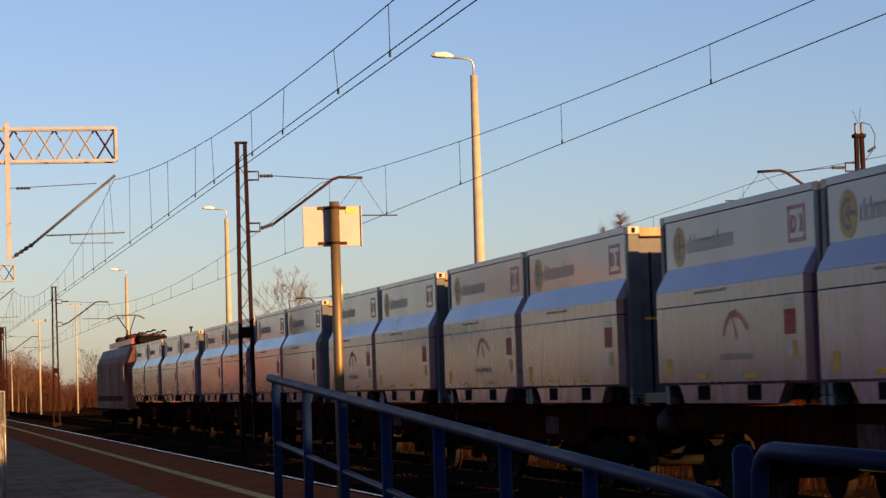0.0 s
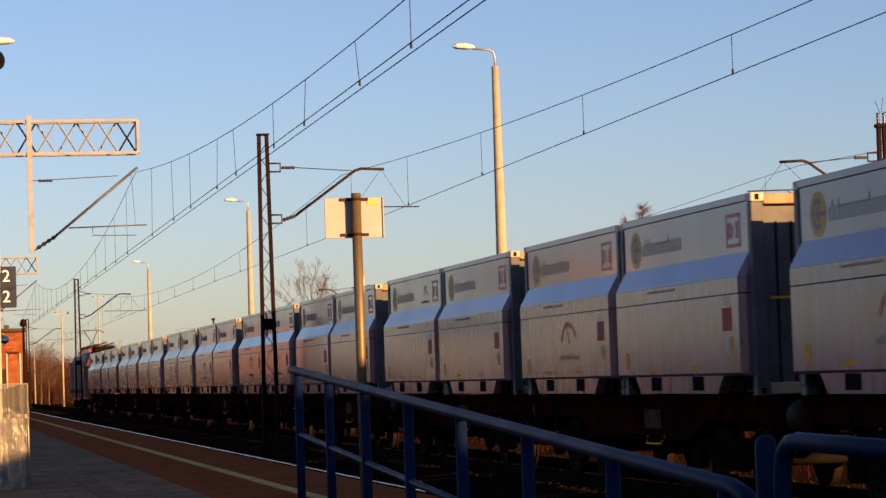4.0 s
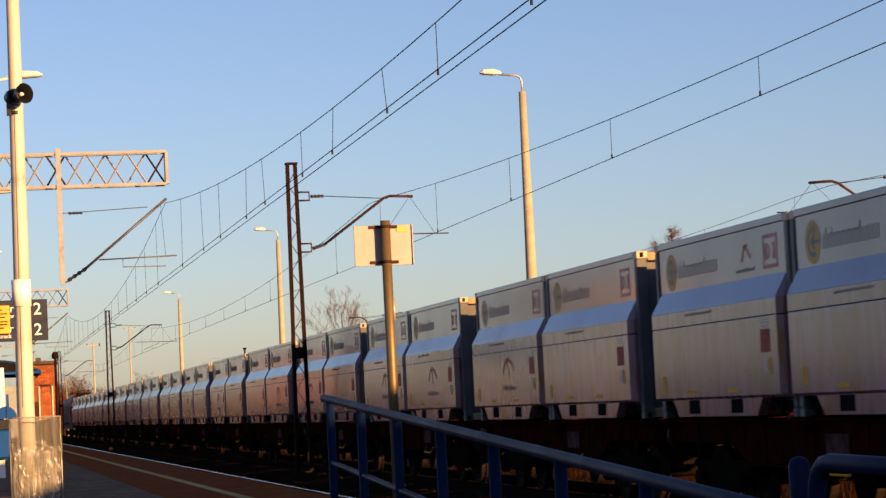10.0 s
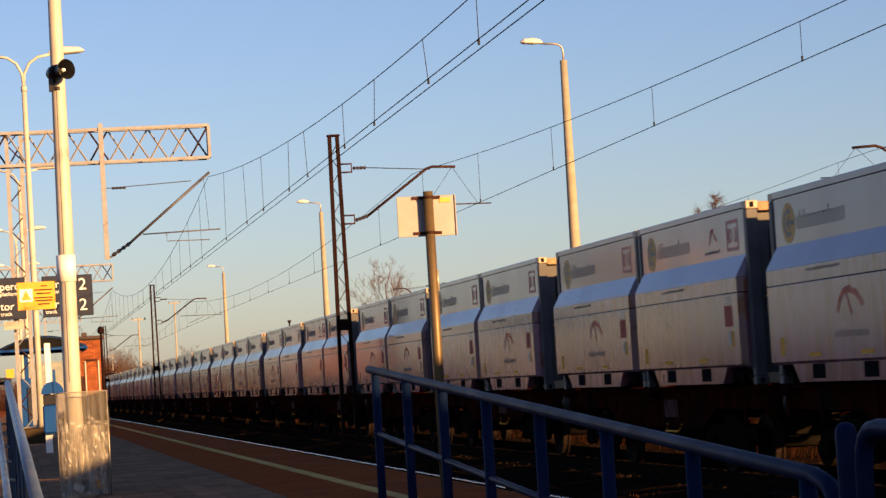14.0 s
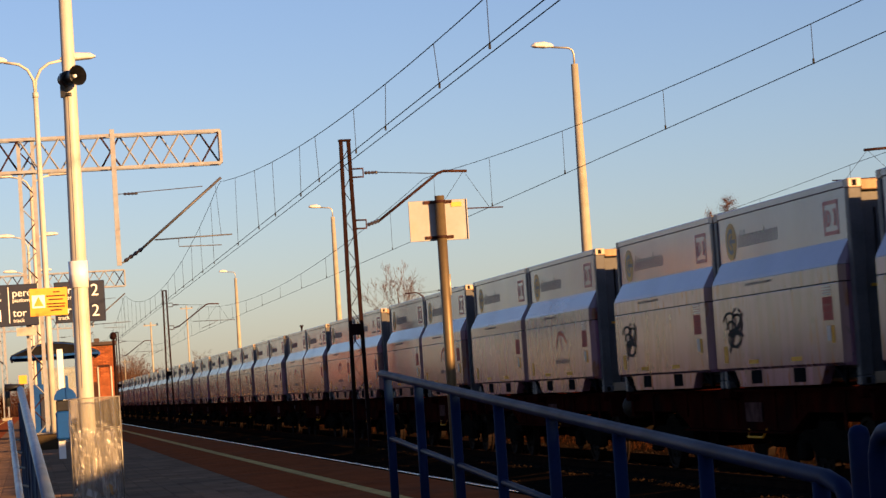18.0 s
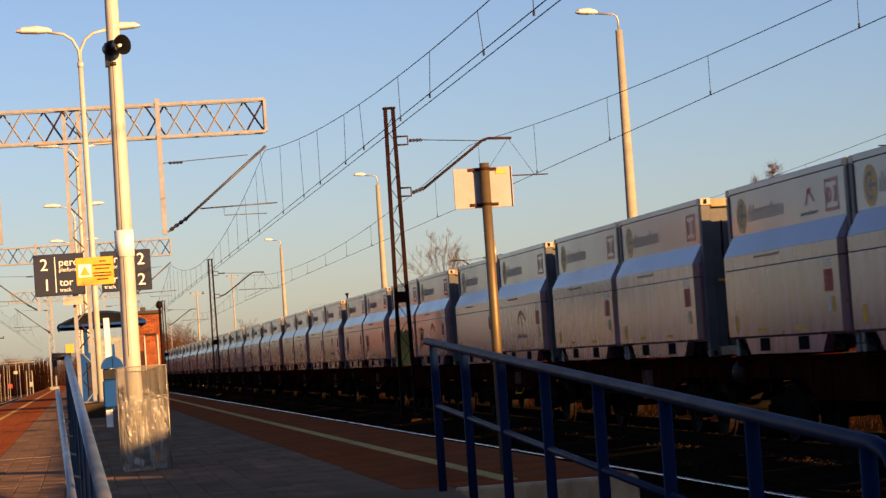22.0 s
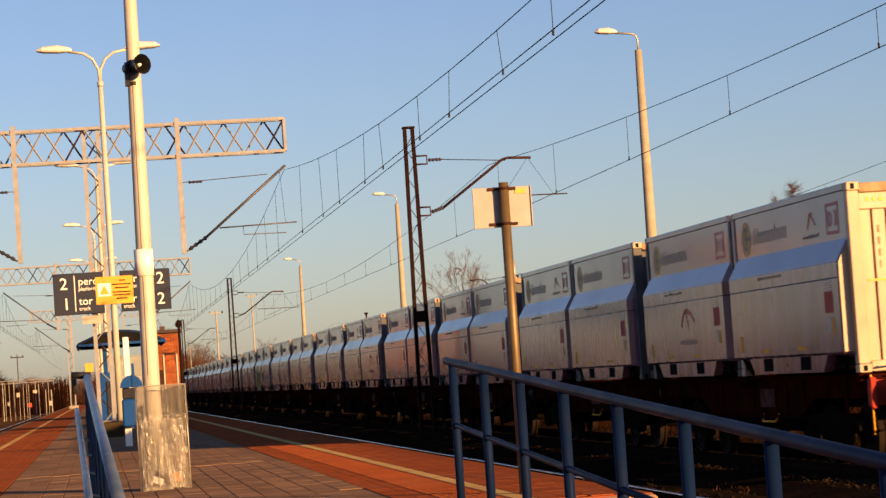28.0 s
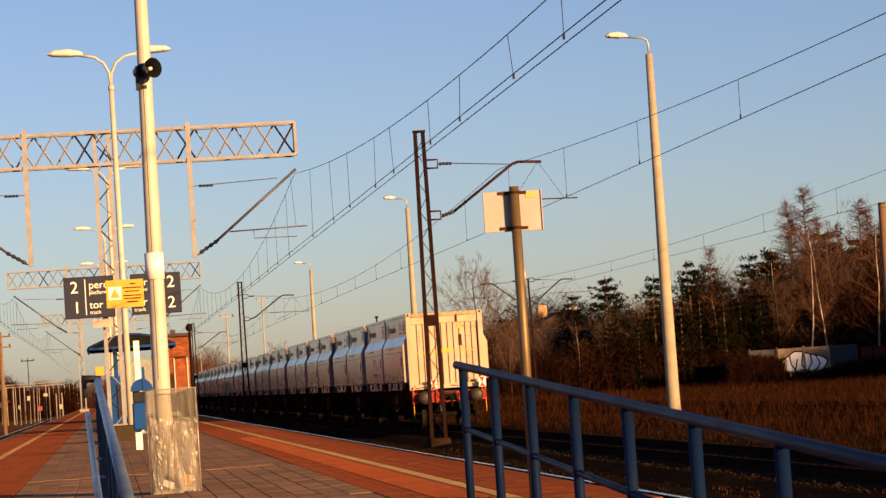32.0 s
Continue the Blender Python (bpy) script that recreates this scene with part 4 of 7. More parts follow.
def locomotive():
    t = thing("locomotive", "grimy electric locomotive with a raised pantograph and red roof edge", "locomotive")
    L = 20.4
    def ring(y, k, top, lean=0.0):
        half = [(-1.48, 0.0, 1.0), (-1.48, 0.0, 2.4), (-1.46, 0.4, top - 0.85), (-1.12, 1.0, top - 0.10), (-0.5, 1.0, top - 0.04)]
        return [(x * k, y + e * lean, z) for x, e, z in half] + [(-x * k, y + e * lean, z) for x, e, z in half[::-1]]
    bm = B()
    loft(bm, [ring(0.25, 0.86, 3.5, 0.5), ring(0.55, 0.95, 3.95, 0.5), ring(1.6, 1.0, 4.12), ring(L - 1.6, 1.0, 4.12), ring(L - 0.55, 0.95, 3.95, -0.5), ring(L - 0.25, 0.86, 3.5, -0.5)])
    part("body", bm, mat("loco_paint", (0.165, 0.068, 0.046), (0.105, 0.044, 0.031), 1, 30, 0.65, 0, 0.04, (0.035, 0.018, 0.015), 1.5, 0.7, (1, 1.6, 0.35), spec=0.05), t, "grimy grey-brown body")
    slope = mat("grey_roof_sheet", (0.075, 0.060, 0.058), (0.045, 0.036, 0.035), 1, 20, 0.55, 0, 0.03, (0.10, 0.08, 0.08), 1.2, 0.5, spec=0.12)
    for s in (-1, 1):
        for a, b in ((1.8, 4.3), (4.4, 9.9), (10.0, 14.9), (15.1, L - 1.8)):
            bm = B()
            quad(bm, [(s * 1.332, a, 3.575), (s * 1.332, b, 3.575), (s * 1.132, b, 4.015), (s * 1.132, a, 4.015)])
            part("roof_slope", bm, slope, t, "pale sloping roof sheet")
        for y in (4.35, 9.95, 15.0):
            bm = B()
            box(bm, (s * 1.483, y, 2.1), (0.012, 0.06, 2.1))
            part("panel_joint", bm, M_BOGIE, t)
        bm = B()
        loft(bm, [[(s * 1.49, 0.9, z), (s * 1.49, 1.5, z), (s * 1.47, 1.5, z), (s * 1.47, 0.9, z)] for z in (2.3, 3.25)])
        part("cab_stripe", bm, M_TAILRED, t, "red cab corner")
    bm = B()
    for y in (0.3, L - 0.3):
        s = 1 if y < 5 else -1
        quad(bm, [(-1.1, y - s * 0.012, 2.45), (1.1, y - s * 0.012, 2.45), (1.0, y + s * 0.42, 3.35), (-1.0, y + s * 0.42, 3.35)])
    part("windscreen", bm, M_CABGLASS, t)
    for s in (-1, 1):
        for y in (1.6, L - 1.6):
            bm = B()
            box(bm, (s * 1.475, y, 2.7), (0.03, 0.7, 0.65))
            part("cab_window", bm, M_CABGLASS, t)
        bm = B()
        box(bm, (s * 1.49, L / 2, 1.5), (0.02, L - 5, 0.25))
        part("side_stripe", bm, M_DULLPANEL, t)
        bm = B()
        box(bm, (s * 0.98, L / 2 - 1.5, 4.22), (0.10, L - 7, 0.26))
        part("roof_edge", bm, M_RED, t, "red roof edge")
        for y in (4.0, L - 4.0):
            bm = B()
            soft_box(bm, (s * 1.15, y, 0.6), (0.25, 3.4, 0.45), 0.04)
            part("bogie_frame", bm, M_BOGIE, t)
    for y in (2.7, 5.3, L - 5.3, L - 2.7):
        bm = B()
        for s in (-1, 1):
            rr = [[(s * a, y + 0.62 * math.cos(2 * math.pi * k / 20), 0.62 + 0.62 * math.sin(2 * math.pi * k / 20)) for k in range(20)] for a in (0.70, 0.83)]
            loft(bm, rr)
        tube(bm, [(-0.8, y, 0.62), (0.8, y, 0.62)], 0.1, 8)
        part("wheelset", bm, M_WHEEL, t)
    bm = B()
    box(bm, (0, L / 2, 0.6), (2.2, 4.5, 0.6))
    part("underframe_box", bm, M_BOGIE, t)
    for k, (y, w, h) in enumerate(((3.2, 1.4, 0.25), (6.2, 1.9, 0.35), (9.0, 1.5, 0.28), (11.6, 1.9, 0.35), (14.2, 1.2, 0.2))):
        bm = B()
        soft_box(bm, (0, y, 4.1 + h * 0.75), (w, 1.7, h * 1.5), 0.08)
        part("roof_box", bm, M_DULLPANEL if k % 2 else M_BOGIE, t, "dull red roof fairing" if k % 2 else "")
    for y in (4.8, 7.4, 10.2, 13.0):
        bm = B()
        tube(bm, [(0.6, y, 4.1 + 0.04 * k) for k in range(14)], [0.06 if k % 2 else 0.09 for k in range(14)], 8)
        part("roof_insulator", bm, M_INSUL, t)
    for x, z in ((-0.55, 4.58), (0.1, 4.70), (0.6, 4.66)):
        bm = B()
        tube(bm, [(x, 1.8 + 1.3 * k, z + 0.06 * (k % 2)) for k in range(10)], 0.035, 6)
        part("roof_busbar", bm, M_BOGIE, t)
    # raised pantograph
    y = 16.6
    bm = B()
    box(bm, (0, y - 0.9, 4.1), (1.1, 1.6, 0.08))
    p = part("pantograph", bm, M_BOGIE, t, "raised single-arm pantograph")
    bm = B()
    tube(bm, [(-0.22, y - 0.3, 4.15), (-0.06, y - 1.5, 5.0)], 0.04, 6)
    tube(bm, [(0.22, y - 0.3, 4.15), (0.06, y - 1.5, 5.0)], 0.04, 6)
    part("lower_arm", bm, M_WIRE, p)
    bm = B()
    tube(bm, [(-0.05, y - 1.5, 5.0), (-0.48, y, 5.88)], 0.03, 6)
    tube(bm, [(0.05, y - 1.5, 5.0), (0.48, y, 5.88)], 0.03, 6)
    part("upper_arm", bm, M_WIRE, p)
    for dy in (-0.2, 0.2):
        bm = B()
        tube(bm, [(-0.98, y + dy, 5.72), (-0.75, y + dy, 5.86), (-0.5, y + dy, 5.92), (0.5, y + dy, 5.92), (0.75, y + dy, 5.86), (0.98, y + dy, 5.72)], 0.035, 6)
        part("collector", bm, M_GREYSTEEL, p)
    return t


kinds = {"arch": container("arch", "dirty white bulk container with an orange arch mark on its belly"),
         "small": container("small", "dirty white bulk container with a small orange mark"),
         "none": container("none", "stained white bulk container with faded lettering"),
         "tag": container("tag", "white bulk container with orange mark and black sprayed scribble"),
         "tag_plain": container("tag_plain", "white bulk container with a black sprayed scribble"),
         "green": container("green", "white bulk container with olive green sprayed lettering")}
kinds["last"] = container("small", "last white bulk container with a cream corrugated end", True)
given = {(8, 0): "tag", (8, 1): "green", (9, 0): "tag_plain", (9, 1): "tag_plain", (0, 0): "last", (0, 1): "arch"}
rnd = random.Random(12)
used = set()
wagon_tail, wagon_plain = wagon(True), wagon(False)
wagon_used = False
for n in range(UNITS):
    if n == 0:
        w = wagon_tail
    elif not wagon_used:
        w, wagon_used = wagon_plain, True
    else:
        w = copy_thing(wagon_plain, pose(0, 0, 0))
    MOVERS.append((w, unit_start(n), 0.0))
    if n < 4:
        TURNING.append(w)
    for k in (0, 1):
        kd = given.get((n, k)) or rnd.choice(("arch", "arch", "small", "none", "none"))
        if kd in used:
            c = copy_thing(kinds[kd], pose(0, 0, 0))
        else:
            c = kinds[kd]
            used.add(kd)
        MOVERS.append((c, unit_start(n) + k * (C_LEN + 0.06), C_Z))
MOVERS.append((locomotive(), unit_start(UNITS) + 0.9, 0.0))


# ------------------------------------------------------------------ overhead line
def sag(y, supports, high, low):
    """Height of a messenger wire that hangs between its supports."""
    for a, b in zip(supports, supports[1:]):
        if a <= y <= b:
            k = (y - (a + b) / 2) / ((b - a) / 2)
            return low + (high - low) * k * k
    return high


def catenary(x, supports, high, low, contact, drop, twin, r=0.0085, first=0.0, stagger=0.15, places=()):
    t = thing("overhead_line", "thin dark overhead line with droppers above the track", "overhead wire", kind="structure")
    y0, y1 = supports[0], supports[-1]
    ys = [y0 + (y1 - y0) * k / 160 for k in range(161)]
    def side(y):
        for k, (a, b) in enumerate(zip(supports, supports[1:])):
            if a <= y <= b:
                s = stagger if k % 2 else -stagger
                return x + s * (1 - 2 * (y - a) / (b - a))
        return x
    bm = B()
    tube(bm, [(side(y), y, sag(y, supports, high, low)) for y in ys], r, 5)
    part("messenger_wire", bm, M_WIRE, t)
    for d in ((-0.10, 0.10) if twin else (0.0,)):
        bm = B()
        tube(bm, [(side(y) + d, y, contact) for y in ys], r, 5)
        part("contact_wire", bm, M_WIRE, t)
    k = 0
    y = y0 + first
    spots = list(places)
    while y < min(y1, 240):
        if y > 22 and not (places and y < 78):
            spots.append(y)
        y += drop
    for y in spots:
        bm = B()
        lean = 0.3 * (k % 3 - 1) if twin else 0.0
        z = sag(y + lean, supports, high, low)
        tube(bm, [(side(y), y + lean, z), (side(y), y, contact)], r * 0.7, 4)
        tube(bm, [(side(y), y, contact - 0.01), (side(y), y, contact + 0.07)], r * 2.2, 5)
        part("dropper", bm, M_WIRE, t)
        k += 1
    return t


catenary(6.33, [-12, 78, 158, 238, 318, 398], 8.5, 6.82, 6.12, 5.5, True, first=0.6, stagger=0.0, places=(26.5, 32.1, 36.2, 41.9, 45.8, 51.8, 55.4, 61.3, 65.8, 72.5))
catenary(TRAIN_X, [-20, 69.6, 161, 250, 340], 7.62, 6.5, 5.97, 8.55, False, first=2.74, r=0.008)
catenary(LEFT_X, [-12, 78, 158, 238, 318, 398], 8.52, 6.95, 6.16, 5.63, True, first=4.0)
catenary(FAR_X, [-24, 66.5, 156, 246, 336], 7.35, 6.65, 6.2, 9.0, False, first=3.0, r=0.008)


def insulator(p, q, parent, r=0.055):
    p, q = Vector(p), Vector(q)
    bm = B()
    n = 9
    tube(bm, [p.lerp(q, k / (n - 1)) for k in range(n)], [r if k % 2 else r * 0.5 for k in range(n)], 8)
    return part("insulator", bm, M_INSUL, parent, "dark ribbed insulator")


def bracket(parent, x0, y, side, zt, zb, m, reach):
    """A cantilever: stay wire above, inclined tube below, steady arm, all fixed to an upright at x0."""
    s = side
    for z in (zt, zb):
        bm = B()
        tube(bm, [(x0, y, z + 0.1), (x0 + s * 0.33, y, z + 0.1), (x0 + s * 0.33, y, z - 0.14), (x0, y, z - 0.14)], 0.03, 6)
        part("clamp", bm, m, parent)
    insulator((x0 + s * 0.36, y, zt - 0.03), (x0 + s * 0.75, y, zt - 0.03), parent)
    bm = B()
    tube(bm, [(x0 + s * 0.75, y, zt - 0.03), (x0 + s * (reach - 0.75), y, zt - 0.16)], 0.014, 6)
    part("stay", bm, M_WIRE, parent)
    insulator((x0 + s * 0.36, y, zb - 0.05), (x0 + s * 0.72, y, zb + 0.06), parent, 0.065)
    bm = B()
    tube(bm, [(x0 + s * 0.7, y, zb + 0.05), (x0 + s * (reach - 0.85), y, zt - 0.14), (x0 + s * (reach - 0.68), y, zt - 0.09), (x0 + s * reach, y, zt - 0.12)], 0.04, 8)
    part("bracket_tube", bm, m, parent)
    bm = B()
    tube(bm, [(x0 + s * (reach - 1.75), y, zb + 0.30), (x0 + s * (reach + 1.0), y, zb + 0.26)], 0.02, 6)
    tube(bm, [(x0 + s * (reach - 0.2), y, zb + 0.25), (x0 + s * (reach - 0.4), y, zb + 0.12), (x0 + s * (reach - 1.2), y, zb - 0.18)], 0.014, 6)
    part("steady_arm", bm, m, parent)
    bm = B()
    tube(bm, [(x0 + s * (reach - 0.1), y, zt - 0.12), (x0 + s * (reach - 0.9), y, zb + 0.28)], 0.006, 4)
    tube(bm, [(x0 + s * (reach - 0.1), y, zt - 0.12), (x0 + s * (reach + 0.6), y, zb + 0.28)], 0.006, 4)
    part("hanger", bm, M_WIRE, parent)


def lattice_mast(x, y, h, side, zt, zb, reach, label="dark steel lattice mast with a cantilever arm", both=False, w=0.15):
    t = thing("catenary_mast", label, "mast", group="catenary masts")
    for s in (-1, 1):
        bm = B()
        loft(bm, [[(x + s * k - 0.05, y - 0.07, z), (x + s * k + 0.05, y - 0.07, z), (x + s * k + 0.05, y + 0.07, z), (x + s * k - 0.05, y + 0.07, z)] for z, k in ((-0.3, w + 0.05), (h, w - 0.04))])
        part("upright", bm, M_MAST, t)
    n = int(h / 0.42)
    for k in range(n):
        bm = B()
        z0, z1 = 0.2 + k * 0.42, 0.2 + (k + 1) * 0.42
        if z1 > h:
            bm.free()
            break
        a, b = (-w, w) if k % 2 else (w, -w)
        tube(bm, [(x + a * 0.9, y - 0.055, z0), (x + b * 0.9, y - 0.055, z1)], 0.011, 4)
        part("brace", bm, M_MAST, t)
    bm = B()
    soft_box(bm, (x, y, h + 0.03), (0.36, 0.2, 0.06), 0.01)
    part("cap", bm, M_MAST, t)
    bm = B()
    box(bm, (x, y - 0.07, 3.35), (0.34, 0.02, 0.32))
    part("plate", bm, M_MAST, t, "dark identification plate")
    bm = B()
    soft_box(bm, (x, y, -0.16), (0.6, 0.6, 0.3), 0.04)
    part("footing", bm, M_BALLAST, t)
    bracket(t, x + side * w, y, side, zt, zb, M_RUSTARM, reach)
    if both:
        bracket(t, x - side * w, y, -side, zt, zb, M_RUSTARM, reach)
    return t


lattice_mast(9.3, 69.6, 8.75, 1, 7.85, 6.37, 3.35)
lattice_mast(9.05, 161, 8.75, 1, 7.85, 6.37, 3.35)
lattice_mast(9.05, 250, 8.75, 1, 7.85, 6.37, 3.35)
switch_mast = lattice_mast(26.84, 66.5, 8.42, -1, 7.6, 6.4, 3.0, "slim dark steel mast with a line switch on top", w=0.12)
bm = B()
soft_box(bm, (26.84, 66.5, 8.49), (0.36, 0.24, 0.09), 0.015)
part("switch_frame", bm, M_MAST, switch_mast)
for dx in (-0.09, 0.09):
    insulator((26.84 + dx, 66.5, 8.52), (26.84 + dx, 66.5, 8.86), switch_mast, 0.06)
insulator((27.10, 66.5, 8.02), (27.34, 66.5, 8.16), switch_mast, 0.05)
bm = B()
tube(bm, [(26.86, 66.5, 8.86), (26.93, 66.5, 9.31)], 0.008, 4)
tube(bm, [(26.82, 66.5, 8.86), (26.68, 66.5, 9.21)], 0.008, 4)
part("horn_wire", bm, M_WIRE, switch_mast)
bm = B()
tube(bm, [(26.93, 66.5, 8.88), (27.2, 66.5, 8.80), (27.34, 66.5, 8.5), (27.3, 66.5, 8.12), (26.95, 66.5, 7.7)], 0.012, 5)
part("jumper_cable", bm, M_WIRE, switch_mast)
lattice_mast(27.2, 156.0, 7.6, -1, 7.6, 6.35, 2.9, "dark steel mast with an arm on either side", both=True)


def gantry(y, x0, x1, xm, zt, zb, drops, tip):
    t = thing("lattice_gantry", "cream painted steel lattice gantry standing on the platform", "gantry", group="gantries")
    for z in (zt, zb):
        for dy in (-0.22, 0.22):
            bm = B()
            box(bm, ((x0 + x1) / 2, y + dy, z), (x1 - x0, 0.08, 0.09))
            part("chord", bm, M_GANTRY, t)
    n = int((x1 - x0) / 0.62)
    for dy in (-0.22, 0.22):
        for k in range(n):
            bm = B()
            a, b = x0 + (x1 - x0) * k / n, x0 + (x1 - x0) * (k + 1) / n
            p, q = (zt, zb) if (k % 2) ^ (dy > 0) else (zb, zt)
            tube(bm, [(a, y + dy, p), (b, y + dy, q)], 0.030, 4)
            part("diagonal", bm, M_RUSTARM if k % 5 == 3 else M_GANTRY, t)
    for x in (x0, x1):
        bm = B()
        box(bm, (x, y, (zt + zb) / 2), (0.09, 0.5, zt - zb))
        part("end_frame", bm, M_GANTRY, t)
    for s in (-1, 1):
        bm = B()
        box(bm, (xm + s * 0.22, y, (zt + PLAT_Z) / 2), (0.12, 0.24, zt - PLAT_Z + 0.1))
        part("upright", bm, M_GANTRY, t)
    for k in range(int((zt - PLAT_Z) / 0.45)):
        bm = B()
        z = PLAT_Z + 0.1 + 0.45 * k
        a = 0.2 if k % 2 else -0.2
        tube(bm, [(xm + a, y - 0.1, z), (xm - a, y - 0.1, z + 0.45)], 0.02, 4)
        part("lattice_bar", bm, M_RUSTARM if k % 3 else M_GANTRY, t)
    bm = B()
    soft_box(bm, (xm, y, PLAT_Z + 0.12), (0.9, 0.9, 0.3), 0.04)
    part("footing", bm, M_CONC, t)
    for x, s in drops:
        bm = B()
        loft(bm, [[(x - 0.075, y - 0.3, z), (x + 0.075, y - 0.3, z), (x + 0.075, y - 0.18, z), (x - 0.075, y - 0.18, z)] for z in (6.0, zt + 0.18)])
        part("drop_post", bm, M_GANTRY, t)
        zs = zb - 0.85
        insulator((x + s * 0.25, y - 0.24, zs), (x + s * 0.7, y - 0.24, zs), t, 0.05)
        bm = B()
        tube(bm, [(x, y - 0.24, zs), (x + s * 2.75, y - 0.24, zs + 0.12)], 0.014, 5)
        part("stay", bm, M_BRACKET, t)
        insulator((x + s * 0.15, y - 0.24, 6.12), (x + s * 0.75, y - 0.24, 6.5), t, 0.07)
        bm = B()
        tube(bm, [(x, y - 0.24, 6.05), (x + s * 0.2, y - 0.24, 6.12)], 0.03, 6)
        tube(bm, [(x + s * 0.7, y - 0.24, 6.47), (x + s * tip, y - 0.24, 8.62)], 0.042, 8)
        part("bracket_tube", bm, M_BRACKET, t)
        bm = B()
        tube(bm, [(x + s * 1.15, y - 0.24, 6.75), (x + s * (tip + 0.25), y - 0.24, 6.80)], 0.024, 6)
        tube(bm, [(x + s * 1.9, y - 0.24, 6.76), (x + s * 1.9, y - 0.24, 6.5), (x + s * (tip - 0.1), y - 0.24, 6.48)], 0.016, 6)
        part("steady_arm", bm, M_BRACKET, t)
        bm = B()
        tube(bm, [(x + s * (tip - 0.2), y - 0.24, 8.5), (x + s * (tip - 0.1), y - 0.24, 6.8)], 0.006, 4)
        part("hanger", bm, M_WIRE, t)
    return t


gantry(78.0, -5.6, 6.42, 0.30, 10.13, 9.10, ((3.02, 1), (-2.10, -1)), 3.35)
gantry(158.0, -5.8, 6.42, 0.43, 10.13, 9.10, ((3.02, 1), (-2.10, -1)), 3.35)
gantry(238.0, -5.8, 6.42, -2.2, 10.13, 9.10, ((3.02, 1), (-2.10, -1)), 3.35)


# ------------------------------------------------------------------ lamps
def lamp_head(bm, x, y, z, s, L=0.75):
    """A flat street lamp head that points towards s along x."""
    rings = []
    for k, w, h in ((0.0, 0.05, 0.05), (0.10, 0.11, 0.11), (0.42, 0.18, 0.17), (0.85, 0.17, 0.13), (1.0, 0.09, 0.04)):
        px = x + s * k * L
        rings.append([(px, y + w * math.cos(a), z + h * math.sin(a) * (1 if math.sin(a) > 0 else 0.45) + k * 0.03) for a in [2 * math.pi * q / 12 for q in range(12)]])
    loft(bm, rings)


def yard_lamp(x, y):
    t = thing("street_lamp", "tall pale concrete lamp post with one curved arm", "street lamp", group="lamp posts beyond the tracks")
    bm = B()
    tube(bm, [(x, y, -0.35), (x, y, 0.6), (x, y, 6.0), (x, y, 12.5)], [0.25, 0.228, 0.19, 0.125], 16)
    part("post", bm, M_CONC, t)
    bm = B()
    tube(bm, [(x, y, 12.4), (x, y, 12.85), (x - 0.05, y, 13.0), (x - 0.18, y, 13.08), (x - 0.8, y, 13.13)], 0.035, 8)
    part("arm", bm, M_GALV, t)
    bm = B()
    lamp_head(bm, x - 0.72, y, 13.16, -1, 0.78)
    part("lamp_head", bm, M_LAMPGLASS, t)


for y in (83.6, 153.5, 228.0):
    yard_lamp(19.46, y)


def platform_lamp(x, y):
    t = thing("platform_lamp", "tall cream steel lamp post with two lamp heads", "street lamp", group="platform lamps")
    bm = B()
    tube(bm, [(x, y, PLAT_Z - 0.02), (x, y, 4.6), (x, y, 10.5)], [0.095, 0.088, 0.070], 14)
    post = part("post", bm, M_CREAM, t)
    bm = B()
    tube(bm, [(x, y, 10.45), (x, y, 10.6)], [0.085, 0.085], 12)
    part("collar", bm, M_CREAM, post)
    for s in (-1, 1):
        bm = B()
        tube(bm, [(x, y, 10.5), (x + s * 0.03, y, 10.95), (x + s * 0.18, y, 11.25), (x + s * 0.42, y, 11.42), (x + s * 0.85, y, 11.5)], 0.04, 8)
        part("arm", bm, M_CREAM, t)
        bm = B()
        lamp_head(bm, x + s * 0.74, y, 11.52, s, 1.0)
        part("lamp_head", bm, M_LAMPGLASS, t)
    bm = B()
    soft_box(bm, (x, y, PLAT_Z + 0.05), (0.34, 0.34, 0.12), 0.03)
    part("base", bm, M_CREAM, t)


for y, x in ((70.0, 0.64), (105.0, 0.55), (142.0, 0.40), (179.0, 0.35), (216.0, 0.3)):
    platform_lamp(x, y)


